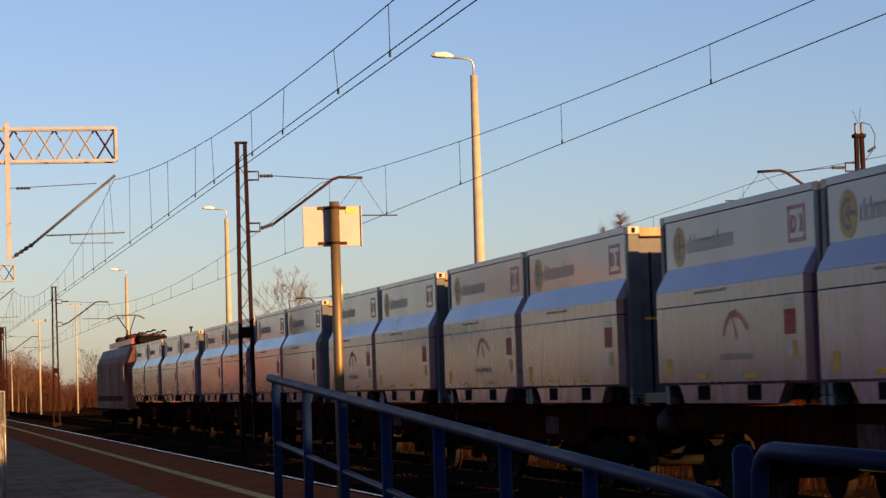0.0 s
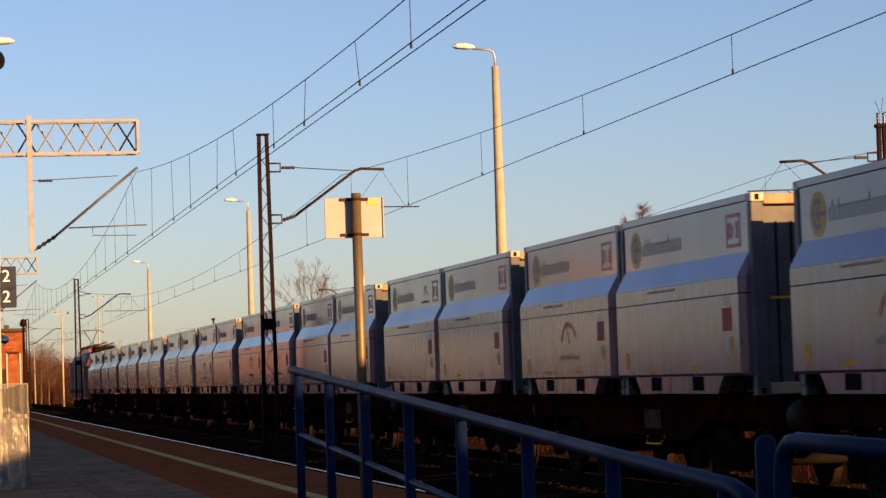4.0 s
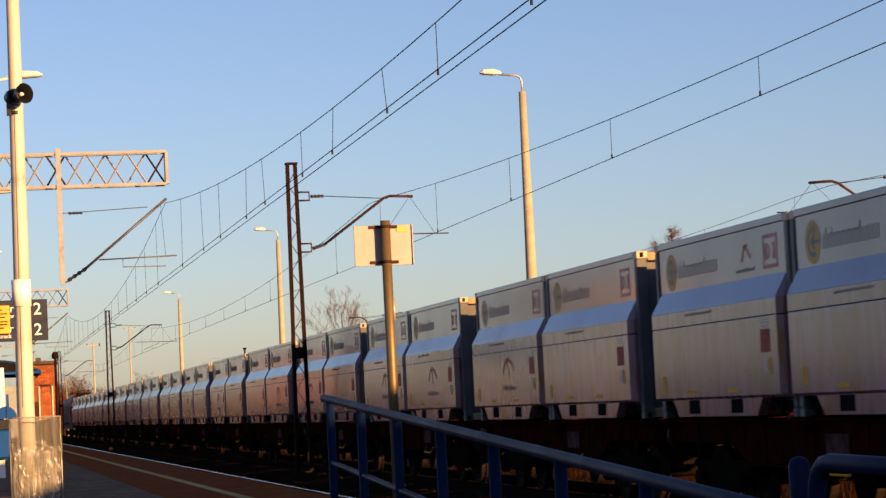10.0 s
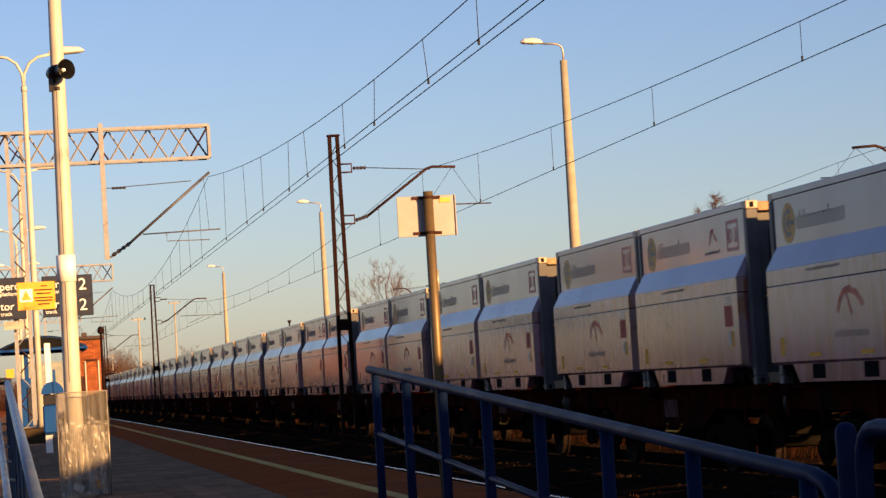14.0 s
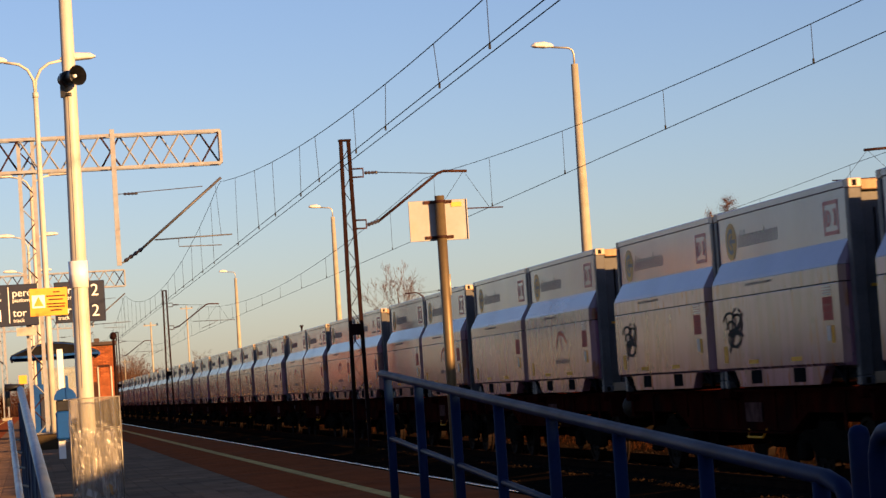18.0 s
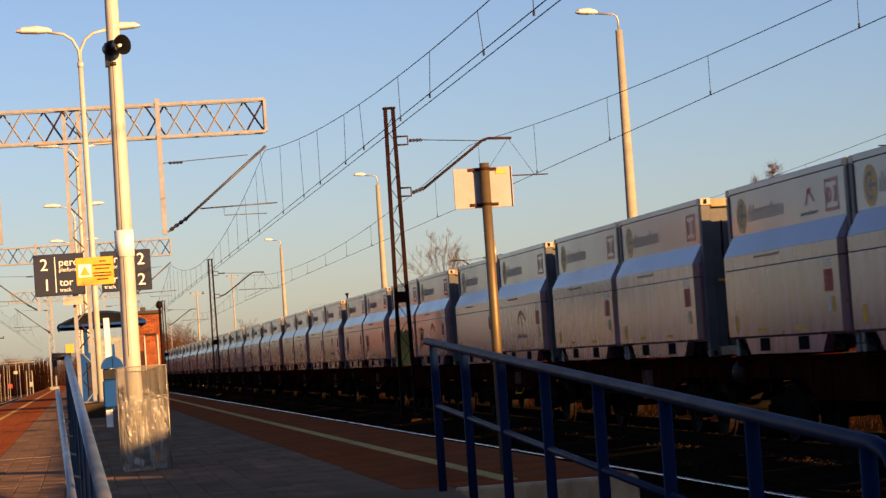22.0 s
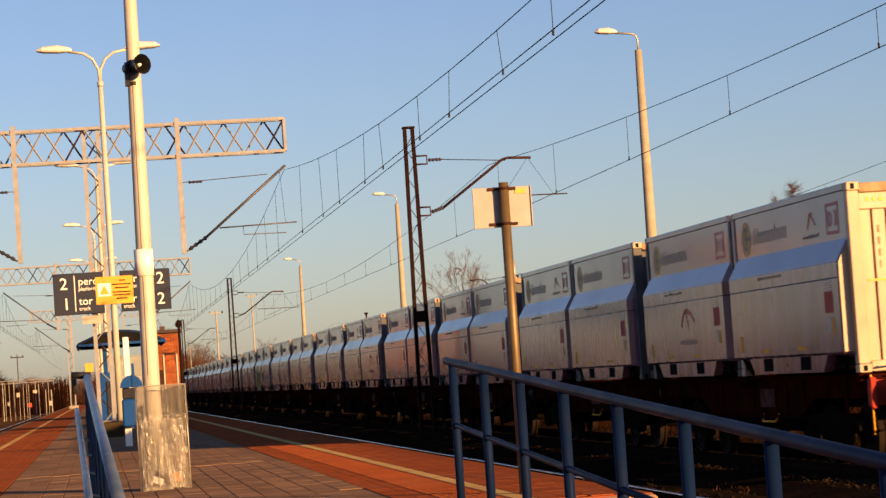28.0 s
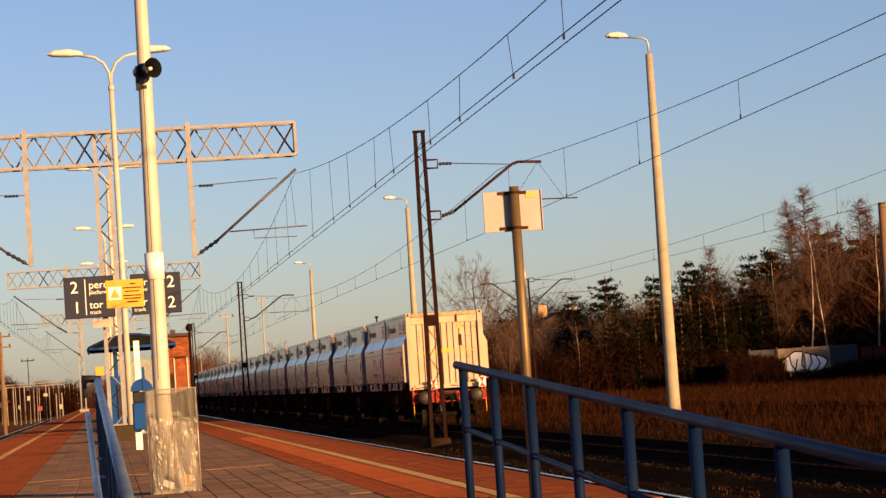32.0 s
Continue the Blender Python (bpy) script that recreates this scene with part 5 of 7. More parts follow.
# ------------------------------------------------------------------ the near pole with its horn and bag
def near_pole():
    x, y = 0.60, 27.0
    t = thing("speaker_pole", "cream octagonal pole with a white label band", "pole")
    bm = B()
    tube(bm, [(x, y, PLAT_Z - 0.02), (x, y, 2.0), (x + 0.02, y, 5.2), (x + 0.03, y, 7.6)], [0.098, 0.094, 0.076, 0.062], 20)
    part("shaft", bm, M_CREAM, t)
    bm = B()
    tube(bm, [(x - 0.028, y - 0.091, 1.9), (x + 0.0, y - 0.073, 5.2)], 0.006, 4)
    part("seam", bm, M_GALV, t)
    bm = B()
    tube(bm, [(x, y, 2.99), (x, y, 3.28)], 0.104, 20)
    part("label_band", bm, M_WHITELABEL, t, "white label wrapped round the pole")
    bm = B()
    soft_box(bm, (x, y, PLAT_Z + 0.02), (0.34, 0.34, 0.05), 0.02)
    part("base_plate", bm, M_GALV, t)
    h = thing("loudspeaker", "black horn loudspeaker clamped to the pole", "loudspeaker")
    c, d = Vector((x + 0.0, y - 0.12, 5.27)), Vector((0.55, -0.83, 0.05)).normalized()
    bm = B()
    tube(bm, [c - d * 0.11, c - d * 0.02, c + d * 0.02], [0.06, 0.085, 0.085], 16)
    part("driver", bm, M_BLACKPLASTIC, h)
    bm = B()
    tube(bm, [c + d * 0.0, c + d * 0.10, c + d * 0.17, c + d * 0.20], [0.05, 0.072, 0.104, 0.112], 24, cap=False)
    horn = part("horn", bm, M_BLACKPLASTIC, h)
    bm = B()
    tube(bm, [c + d * 0.10, c + d * 0.16], [0.026, 0.016], 12)
    part("phase_plug", bm, M_WHITELABEL, horn, "pale centre plug")
    bm = B()
    tube(bm, [(x, y, 5.30), (x, y, 5.34)], 0.083, 16)
    tube(bm, [(x, y, 5.08), (x, y, 5.12)], 0.083, 16)
    box(bm, (x - 0.06, y - 0.07, 5.18), (0.05, 0.09, 0.22))
    part("clamp", bm, M_BLACKPLASTIC, h)


near_pole()


def clear_plastic(name, lo, hi, thin, thick, tone):
    m, n, l, p = shader(name)
    p.inputs["Base Color"].default_value = (tone, tone * 0.92, tone * 0.80, 1)
    p.inputs["Roughness"].default_value = 0.16
    tr = n.new("ShaderNodeBsdfTransparent")
    mx = n.new("ShaderNodeMixShader")
    tc, w = n.new("ShaderNodeTexCoord"), n.new("ShaderNodeTexNoise")
    w.inputs["Scale"].default_value, w.inputs["Detail"].default_value = 9, 6
    mp = n.new("ShaderNodeMapping")
    mp.inputs["Scale"].default_value = (2.4, 2.4, 0.22)
    l.new(tc.outputs["Object"], mp.inputs["Vector"])
    l.new(mp.outputs[0], w.inputs["Vector"])
    r = n.new("ShaderNodeMapRange")
    r.inputs["From Min"].default_value, r.inputs["From Max"].default_value = lo, hi
    r.inputs["To Min"].default_value, r.inputs["To Max"].default_value = thin, thick
    l.new(w.outputs["Fac"], r.inputs["Value"])
    l.new(r.outputs[0], mx.inputs[0])
    l.new(tr.outputs[0], mx.inputs[1])
    l.new(p.outputs[0], mx.inputs[2])
    l.new(mx.outputs[0], n["Material Output"].inputs["Surface"])
    b = n.new("ShaderNodeBump")
    b.inputs["Strength"].default_value, b.inputs["Distance"].default_value = 0.9, 0.03
    l.new(w.outputs["Fac"], b.inputs["Height"])
    l.new(b.outputs[0], p.inputs["Normal"])
    return m


def bag_bin():
    """A waste stand: a ring on the pole with a clear bag hanging from it."""
    x, y = 0.685, 26.82
    t = thing("waste_bag_stand", "clear plastic waste bag hanging from a ring on the pole", "waste bag")
    film = clear_plastic("clear_bag_film", 0.38, 0.75, 0.26, 0.52, 0.16)
    folds = clear_plastic("folded_bag_film", 0.46, 0.64, 0.12, 0.85, 0.42)
    r = random.Random(9)
    bm = B()
    rings, n = [], 40
    for k in range(19):
        f = k / 18
        z = 1.78 - 1.12 * f
        wx, wy = 0.262 + 0.012 * math.sin(f * 7) - 0.015 * (f > 0.95), 0.15 - 0.02 * f
        ring = []
        for q in range(n):
            a = 2 * math.pi * q / n
            e = 0.6
            cx, sy = math.cos(a), math.sin(a)
            px = wx * math.copysign(abs(cx) ** e, cx)
            py = wy * math.copysign(abs(sy) ** e, sy)
            wob = 1 + (0.035 * math.sin(q * 2.7 + f * 3) + 0.04 * math.sin(q * 1.3 + 5 * f + 1)) * min(1, f * 3)
            ring.append((x + px * wob + r.uniform(-0.006, 0.006) * (f > 0.25), y + py * wob + r.uniform(-0.012, 0.012) * (f > 0.25), z))
        rings.append(ring)
    loft(bm, rings, cap=False)
    bag = part("bag", bm, film, t, "crumpled clear plastic film")
    bm = B()
    r = random.Random(5)
    rings, n = [], 64
    folds_at = [(r.uniform(0, 6.28), r.uniform(-0.5, 0.5), r.choice((5, 7, 11, 13, 17))) for k in range(5)]
    for k in range(22):
        f = k / 21
        z = 1.42 - 0.74 * f
        ring = []
        for q in range(n):
            a = 2 * math.pi * q / n
            wave = sum(math.sin(m * (a + lean * f) + ph) for ph, lean, m in folds_at) / 5
            d = 0.055 * wave * (0.35 + 0.65 * math.sin(math.pi * min(1, f * 1.15))) + r.uniform(-0.006, 0.006)
            ring.append((x + (0.225 + d) * math.cos(a), y + (0.112 + d) * math.sin(a), z + 0.03 * wave * (k == 0)))
        rings.append(ring)
    loft(bm, rings, cap=False)
    part("inner_bag", bm, folds, t, "folds of an inner bag")
    bm = B()
    pts = [(x + 0.262 * math.copysign(abs(math.cos(a)) ** 0.6, math.cos(a)), y + 0.15 * math.copysign(abs(math.sin(a)) ** 0.6, math.sin(a)), 1.785) for a in [2 * math.pi * q / 32 for q in range(33)]]
    tube(bm, pts, 0.006, 5, cap=False)
    part("ring", bm, M_GALV, t)
    for dx in (-0.27, 0.27):
        bm = B()
        tube(bm, [(x + dx, y, PLAT_Z), (x + dx, y, 1.79)], 0.008, 6)
        part("rod", bm, M_GALV, t)
    for k, (dx, c) in enumerate(((-0.08, M_WHITELABEL), (0.13, M_AMBER), (0.02, M_GREYPRINT))):
        bm = B()
        box(bm, (x + dx, y - 0.03, 0.76 + 0.03 * k), (0.11, 0.03, 0.07), Matrix.Rotation(0.4 * (k + 1), 3, "Y"))
        part("litter", bm, c, t)


bag_bin()


# ------------------------------------------------------------------ signs
def words(text, size, at, m, parent, name="lettering"):
    cu = bpy.data.curves.new("text", "FONT")
    cu.body, cu.size, cu.extrude = text, size, 0.004
    tmp = bpy.data.objects.new("text", cu)
    me = bpy.data.meshes.new_from_object(tmp)
    bpy.data.objects.remove(tmp)
    me.materials.clear()
    me.materials.append(m)
    ob = new(name, me)
    ob.matrix_basis = pose(*at, 90, 0, 0)
    ob.parent = parent
    return ob


def track_signs():
    y = 77.5
    t = thing("track_sign", "navy platform sign reading peron 2 tor 1 with white lettering", "sign")
    bm = B()
    soft_box(bm, (-0.35, y, 4.93), (1.56, 0.10, 1.30), 0.02)
    part("panel", bm, M_NAVY, t)
    words("2", 0.52, (-0.94, y - 0.055, 5.08), M_WHITELABEL, t)
    words("1", 0.52, (-0.88, y - 0.055, 4.45), M_WHITELABEL, t)
    words("peron", 0.33, (-0.36, y - 0.055, 5.20), M_WHITELABEL, t)
    words("platform", 0.17, (-0.36, y - 0.055, 5.02), M_WHITELABEL, t)
    words("tor", 0.33, (-0.36, y - 0.055, 4.58), M_WHITELABEL, t)
    words("track", 0.17, (-0.36, y - 0.055, 4.40), M_WHITELABEL, t)
    bm = B()
    box(bm, (-0.47, y - 0.055, 4.94), (0.025, 0.008, 1.12))
    part("divider", bm, M_WHITELABEL, t)
    bm = B()
    box(bm, (0.1, y + 0.15, 5.2), (0.9, 0.05, 0.06))
    part("bracket", bm, M_GALV, t)
    bm = B()
    box(bm, (0.03, y + 0.02, 4.10), (0.62, 0.03, 0.26))
    part("small_panel", bm, M_GALV, t, "small pale panel below the sign")
    t = thing("track_sign", "navy platform sign reading peron 2 tor 2 with white lettering", "sign")
    bm = B()
    soft_box(bm, (1.72, y, 4.93), (1.56, 0.10, 1.28), 0.02)
    part("panel", bm, M_NAVY, t)
    words("2", 0.52, (2.06, y - 0.055, 5.10), M_WHITELABEL, t)
    words("2", 0.52, (2.06, y - 0.055, 4.46), M_WHITELABEL, t)
    words("peron", 0.33, (1.02, y - 0.055, 5.20), M_WHITELABEL, t)
    words("platform", 0.17, (1.02, y - 0.055, 5.02), M_WHITELABEL, t)
    words("tor", 0.33, (1.02, y - 0.055, 4.58), M_WHITELABEL, t)
    words("track", 0.17, (1.02, y - 0.055, 4.40), M_WHITELABEL, t)
    bm = B()
    box(bm, (0.85, y + 0.15, 5.2), (0.9, 0.05, 0.06))
    part("bracket", bm, M_GALV, t)
    # amber warning on the lamp post
    t = thing("warning_sign", "amber warning sign with a triangle on a lamp post", "sign")
    y = 69.86
    bm = B()
    soft_box(bm, (0.68, y, 4.66), (1.05, 0.03, 0.78), 0.008)
    part("panel", bm, M_AMBER, t)
    bm = B()
    box(bm, (0.40, y - 0.018, 4.68), (0.36, 0.006, 0.36))
    sq = part("white_square", bm, M_WHITELABEL, t)
    bm = B()
    quad(bm, [(0.26, y - 0.026, 4.55), (0.54, y - 0.026, 4.55), (0.405, y - 0.026, 4.81), (0.395, y - 0.026, 4.81)])
    part("triangle", bm, M_AMBER, sq)
    bm = B()
    for z, a, b in ((4.93, 0.82, 1.0), (4.82, 0.62, 1.14), (4.72, 0.68, 1.08), (4.60, 0.62, 1.14), (4.52, 0.64, 1.12), (4.42, 0.72, 1.04)):
        box(bm, ((a + b) / 2, y - 0.018, z), (b - a, 0.005, 0.035))
    part("lettering", bm, M_RUSTARM, t, "bars of dark lettering")
    bm = B()
    tube(bm, [(0.64, 70, 4.6), (0.64, 70, 4.68)], 0.097, 12)
    part("clip", bm, M_GALV, t)
    t = thing("notice_sign", "small amber notice on a slim platform post", "sign")
    bm = B()
    soft_box(bm, (-0.31, 142.0, 3.35), (0.46, 0.03, 0.50), 0.008)
    part("panel", bm, M_AMBER, t)
    bm = B()
    tube(bm, [(-0.31, 142.06, PLAT_Z - 0.02), (-0.31, 142.06, 3.6)], 0.04, 8)
    part("post", bm, M_CREAM, t)
    # sign seen from behind, at the end of the platform
    t = thing("platform_end_sign", "blank back of a small sign on a steel post", "sign")
    x, y = 3.52, 20.5
    bm = B()
    tube(bm, [(x, y, PLAT_Z - 0.05), (x, y, 3.29)], 0.042, 14)
    part("post", bm, mat("ochre_steel_post", (0.145, 0.100, 0.045), (0.10, 0.068, 0.03), 3, 40, 0.5, 0.4, 0.04), t)
    bm = B()
    soft_box(bm, (x - 0.01, y + 0.06, 3.085), (0.505, 0.012, 0.345), 0.004)
    panel = part("panel", bm, M_SIGNBACK, t)
    for z in (2.94, 3.24):
        bm = B()
        box(bm, (x - 0.01, y + 0.047, z), (0.24, 0.014, 0.025))
        tube(bm, [(x, y, z - 0.012), (x, y, z + 0.012)], 0.046, 12)
        part("clamp", bm, M_RUSTARM, t)
    for s in (-1, 1):
        bm = B()
        box(bm, (x - 0.01 + s * 0.249, y + 0.052, 3.085), (0.008, 0.022, 0.345))
        part("folded_edge", bm, M_SIGNBACK, panel)
    bm = B()
    box(bm, (x + 0.15, y + 0.05, 3.215), (0.09, 0.004, 0.04))
    part("sticker", bm, M_AMBER, panel)
    bm = B()
    tube(bm, [(x + 0.04, y - 0.01, 2.44), (x + 0.04, y - 0.01, 2.62)], 0.012, 6)
    part("bolt_strap", bm, M_GALV, t)


track_signs()


# ------------------------------------------------------------------ shelter and platform furniture
def glass():
    m, n, l, p = shader("shelter_glass")
    p.inputs["Base Color"].default_value = (0.40, 0.42, 0.42, 1)
    p.inputs["Roughness"].default_value = 0.05
    tr = n.new("ShaderNodeBsdfTransparent")
    tr.inputs[0].default_value = (0.85, 0.87, 0.86, 1)
    mx = n.new("ShaderNodeMixShader")
    mx.inputs[0].default_value = 0.35
    l.new(tr.outputs[0], mx.inputs[1])
    l.new(p.outputs[0], mx.inputs[2])
    l.new(mx.outputs[0], n["Material Output"].inputs["Surface"])
    return m


def shelter():
    t = thing("platform_shelter", "blue steel waiting shelter with a curved roof and glass walls", "shelter")
    x0, x1, y0, y1 = -0.55, 2.45, 86.0, 91.0
    gm = glass()
    for x in (0.38, 1.95):
        for y in (y0 + 0.3, (y0 + y1) / 2, y1 - 0.3):
            bm = B()
            box(bm, (x, y, (PLAT_Z + 3.4) / 2), (0.13, 0.13, 3.4 - PLAT_Z))
            part("post", bm, M_BLUEBODY, t)
    bm = B()
    def arc(k):
        a = k / 10
        return x0 + (x1 - x0) * a, 3.38 + 0.62 * math.sin(math.pi * (0.12 + 0.76 * a)) - 0.06
    pts = [arc(k) for k in range(11)]
    loft(bm, [[(x, y, z) for x, z in pts] + [(x, y, z - 0.05) for x, z in pts[::-1]] for y in (y0 - 0.5, y1 + 0.5)])
    part("roof", bm, mat("smoked_roof_sheet", (0.012, 0.016, 0.022), (0.008, 0.010, 0.015), 2, 30, 0.6, spec=0.05), t, "curved smoked roof sheet")
    for y in (y0 - 0.5, y0 + 0.3, (y0 + y1) / 2, y1 - 0.3, y1 + 0.5):
        bm = B()
        tube(bm, [(x, y, z - 0.07) for x, z in pts], 0.035, 6)
        part("roof_rib", bm, M_BLUEBODY, t)
    for y in (y0 - 0.60, y1 + 0.60):
        bm = B()
        loft(bm, [[(x, y + d, z - 0.06) for x, z in pts] for d in (-0.01, 0.01)])
        part("gable_panel", bm, M_DARKGAP, t, "dark curved gable panel")
        bm = B()
        box(bm, ((x0 + x1) / 2, y, pts[0][1] - 0.08), (x1 - x0 - 0.1, 0.07, 0.08))
        part("tie_beam", bm, M_BLUEBODY, t)
    for x, z in (pts[0], pts[-1], (0.38, 3.42), (1.95, 3.55)):
        bm = B()
        box(bm, (x, (y0 + y1) / 2, z - 0.1), (0.07, y1 - y0 + 1.0, 0.09))
        part("beam", bm, M_BLUEBODY, t)
    bm = B()
    box(bm, (1.15, y0 + 0.3, 2.05), (1.45, 0.012, 2.0))
    part("end_pane", bm, gm, t, "clear end pane")
    for k in range(3):
        bm = B()
        box(bm, (1.95, y0 + 1.0 + k * 1.5, 2.05), (0.012, 1.35, 2.0))
        part("back_pane", bm, gm, t)
    bm = B()
    box(bm, (1.15, y1 - 0.3, 2.05), (1.45, 0.012, 2.0))
    part("end_pane", bm, gm, t)
    bm = B()
    soft_box(bm, (1.5, (y0 + y1) / 2, 1.10), (0.4, 3.2, 0.05), 0.015)
    bench = part("bench", bm, M_BLUEBODY, t)
    for y in (y0 + 1.2, y1 - 1.2):
        bm = B()
        box(bm, (1.5, y, 0.87), (0.3, 0.06, 0.44))
        part("bench_leg", bm, M_GALV, bench)
    bm = B()
    box(bm, (1.2, y0 + 0.22, 1.7), (0.9, 0.05, 1.2))
    part("timetable", bm, M_SIGNBACK, t, "pale timetable board")
    # blue panel unit and white post beside it
    t = thing("ticket_machine", "blue standing ticket machine beside the shelter", "ticket machine")
    bm = B()
    soft_box(bm, (0.31, 80.0, 1.55), (0.46, 0.42, 1.8), 0.03)
    part("cabinet", bm, M_BLUEBODY, t)
    bm = B()
    soft_box(bm, (0.42, 79.77, 1.60), (0.16, 0.05, 1.1), 0.01)
    part("front_panel", bm, M_NAVY, t)
    t = thing("white_post", "square white painted post on the platform", "post")
    bm = B()
    soft_box(bm, (0.93, 72.0, 2.0), (0.17, 0.155, 2.72), 0.01)
    part("shaft", bm, M_WHITELABEL, t)
    bm = B()
    soft_box(bm, (0.93, 72.0, 0.69), (0.3, 0.3, 0.08), 0.02)
    part("foot", bm, M_CONC, t)
    t = thing("planter", "low dark olive-brown concrete planter on the platform", "planter")
    bm = B()
    loft(bm, [[(-0.5 * k + 0.30, 62.5 - 0.5 * k, z), (0.5 * k + 0.30, 62.5 - 0.5 * k, z), (0.5 * k + 0.30, 62.5 + 0.5 * k, z), (-0.5 * k + 0.30, 62.5 + 0.5 * k, z)] for z, k in ((PLAT_Z, 0.72), (1.02, 1.0))])
    part("tub", bm, M_PLANTER, t)
    bm = B()
    box(bm, (0.3, 62.5, 1.02), (0.86, 0.86, 0.03))
    part("soil", bm, M_GROUND, t)
    # blue bin with a hood
    t = thing("litter_bin", "blue hooded litter bin on a white post", "litter bin")
    x, y = 0.63, 50.2
    bm = B()
    soft_box(bm, (x - 0.03, y + 0.16, 1.25), (0.14, 0.12, 1.22), 0.01)
    part("post", bm, M_WHITELABEL, t)
    bm = B()
    soft_box(bm, (x + 0.02, y, 1.33), (0.30, 0.26, 0.56), 0.03)
    part("body", bm, M_BLUEBODY, t)
    bm = B()
    soft_box(bm, (x + 0.03, y, 1.72), (0.28, 0.24, 0.22), 0.02)
    part("opening", bm, M_BLACKPLASTIC, t, "dark opening")
    bm = B()
    rings = []
    for k in range(9):
        a = math.pi * k / 8
        rings.append([(x + 0.08 - 0.23 * math.cos(a), y + dy, 1.84 + 0.25 * math.sin(a)) for dy in (-0.17, 0.17)])
    vs = [[bm.verts.new(p) for p in r] for r in rings]
    for a, b in zip(vs, vs[1:]):
        bm.faces.new((a[0], a[1], b[1], b[0]))
    bm.faces.new([r[0] for r in vs])
    bm.faces.new([r[1] for r in vs[::-1]])
    hood = part("hood", bm, M_BLUEBODY, t)
    bm = B()
    loft(bm, [[(x + 0.13 - 0.03, y - 0.19, z), (x + 0.13 + 0.03 - 0.01 * k, y - 0.19, z), (x + 0.13 + 0.02, y - 0.17, z), (x + 0.13 - 0.03, y - 0.17, z)] for k, z in enumerate((1.84, 2.32))])
    part("fin", bm, M_BLUEBODY, hood)


shelter()


def brick_house():
    t = thing("brick_building", "small orange brick building on the platform", "building")
    x0, x1, y0, y1, h = 2.55, 4.02, 116.0, 126.0, 4.45
    bm = B()
    box(bm, ((x0 + x1) / 2, (y0 + y1) / 2, (PLAT_Z + h) / 2 - 0.02), (x1 - x0 - 0.06, y1 - y0 - 0.06, h - PLAT_Z))
    wall = part("wall", bm, M_JOINT, t)
    for nm, along, fix, lo, hi in (("front_bricks", "x", y0, x0, x1), ("side_bricks", "y", x1, y0, y1)):
        bm = B()
        row = 0
        z = PLAT_Z
        while z < h - 0.1:
            p = lo - (0.13 if row % 2 else 0.0)
            while p < hi:
                a, b = max(lo, p), min(hi, p + 0.25)
                if b - a > 0.04:
                    if along == "x":
                        box(bm, ((a + b) / 2, fix, z + 0.034), (b - a - 0.012, 0.08, 0.066))
                    else:
                        box(bm, (fix, (a + b) / 2, z + 0.034), (0.08, b - a - 0.012, 0.066))
                p += 0.262
            z += 0.078
            row += 1
        tagged(part(nm, bm, M_BRICK, wall), kind="stuff")
    bm = B()
    soft_box(bm, ((x0 + x1) / 2, (y0 + y1) / 2, h + 0.06), (x1 - x0 + 0.3, y1 - y0 + 0.3, 0.16), 0.03)
    part("roof", bm, M_ROOFDARK, t)
    bm = B()
    box(bm, (3.25, y0 + 0.5, h + 0.22), (0.24, 0.24, 0.2))
    part("chimney", bm, M_ROOFDARK, t)
    for x in (3.22, 3.83):
        bm = B()
        soft_box(bm, (x, y0 - 0.07, 2.05), (0.07, 0.07, 2.75), 0.012)
        part("pilaster", bm, M_CREAM, t, "pale upright strip")
    bm = B()
    box(bm, (3.5, y0 - 0.055, 3.45), (0.54, 0.05, 0.10))
    part("lintel", bm, M_RUSTARM, t, "dark lintel")
    bm = B()
    box(bm, (2.90, y0 - 0.05, 1.70), (0.5, 0.06, 2.05))
    door = part("door", bm, M_RUSTARM, t)
    bm = B()
    tube(bm, [(3.1, y0 - 0.1, 1.7), (3.1, y0 - 0.1, 1.85)], 0.02, 6)
    part("handle", bm, M_GALV, door)
    bm = B()
    for k in range(5):
        box(bm, (3.525, y0 - 0.045, 1.0 + k * 0.44), (0.50, 0.05, 0.40))
    tagged(part("boarding", bm, M_BRICK, t, "orange boarded opening"), kind="stuff")
    # dark signal post
    t = thing("signal_post", "dark iron post with a round lantern", "signal post")
    x, y = 3.88, 112.0
    bm = B()
    tube(bm, [(x, y, PLAT_Z), (x, y, 4.6)], [0.09, 0.06], 10)
    part("shaft", bm, M_MAST, t)
    bm = B()
    tube(bm, [(x, y, 4.55), (x, y, 4.6), (x, y, 4.7), (x, y, 4.84), (x, y, 4.9)], [0.05, 0.15, 0.16, 0.12, 0.04], 12)
    part("lantern", bm, M_MAST, t)


brick_house()
# ------------------------------------------------------------------ trees, field and distance
def twig_fan(bm, p, d, length, r, rnd, n, depth):
    """Branches that fork; the thin ends are three-sided."""
    q = p + d * length
    mid = p.lerp(q, 0.5) + Vector((rnd.uniform(-1, 1), rnd.uniform(-1, 1), rnd.uniform(-0.5, 0.5))) * length * 0.06
    tube(bm, [p, mid, q], [r, r * 0.8, r * 0.55], 5 if r > 0.05 else 3, cap=False)
    if depth == 0:
        return
    for k in range(n):
        f = rnd.uniform(0.35, 1.0)
        b = p.lerp(q, f)
        nd = (d + Vector((rnd.gauss(0, 0.45), rnd.gauss(0, 0.45), rnd.gauss(0.22, 0.3)))).normalized()
        twig_fan(bm, b, nd, length * rnd.uniform(0.45, 0.7), max(0.005, r * 0.48), rnd, n, depth - 1)


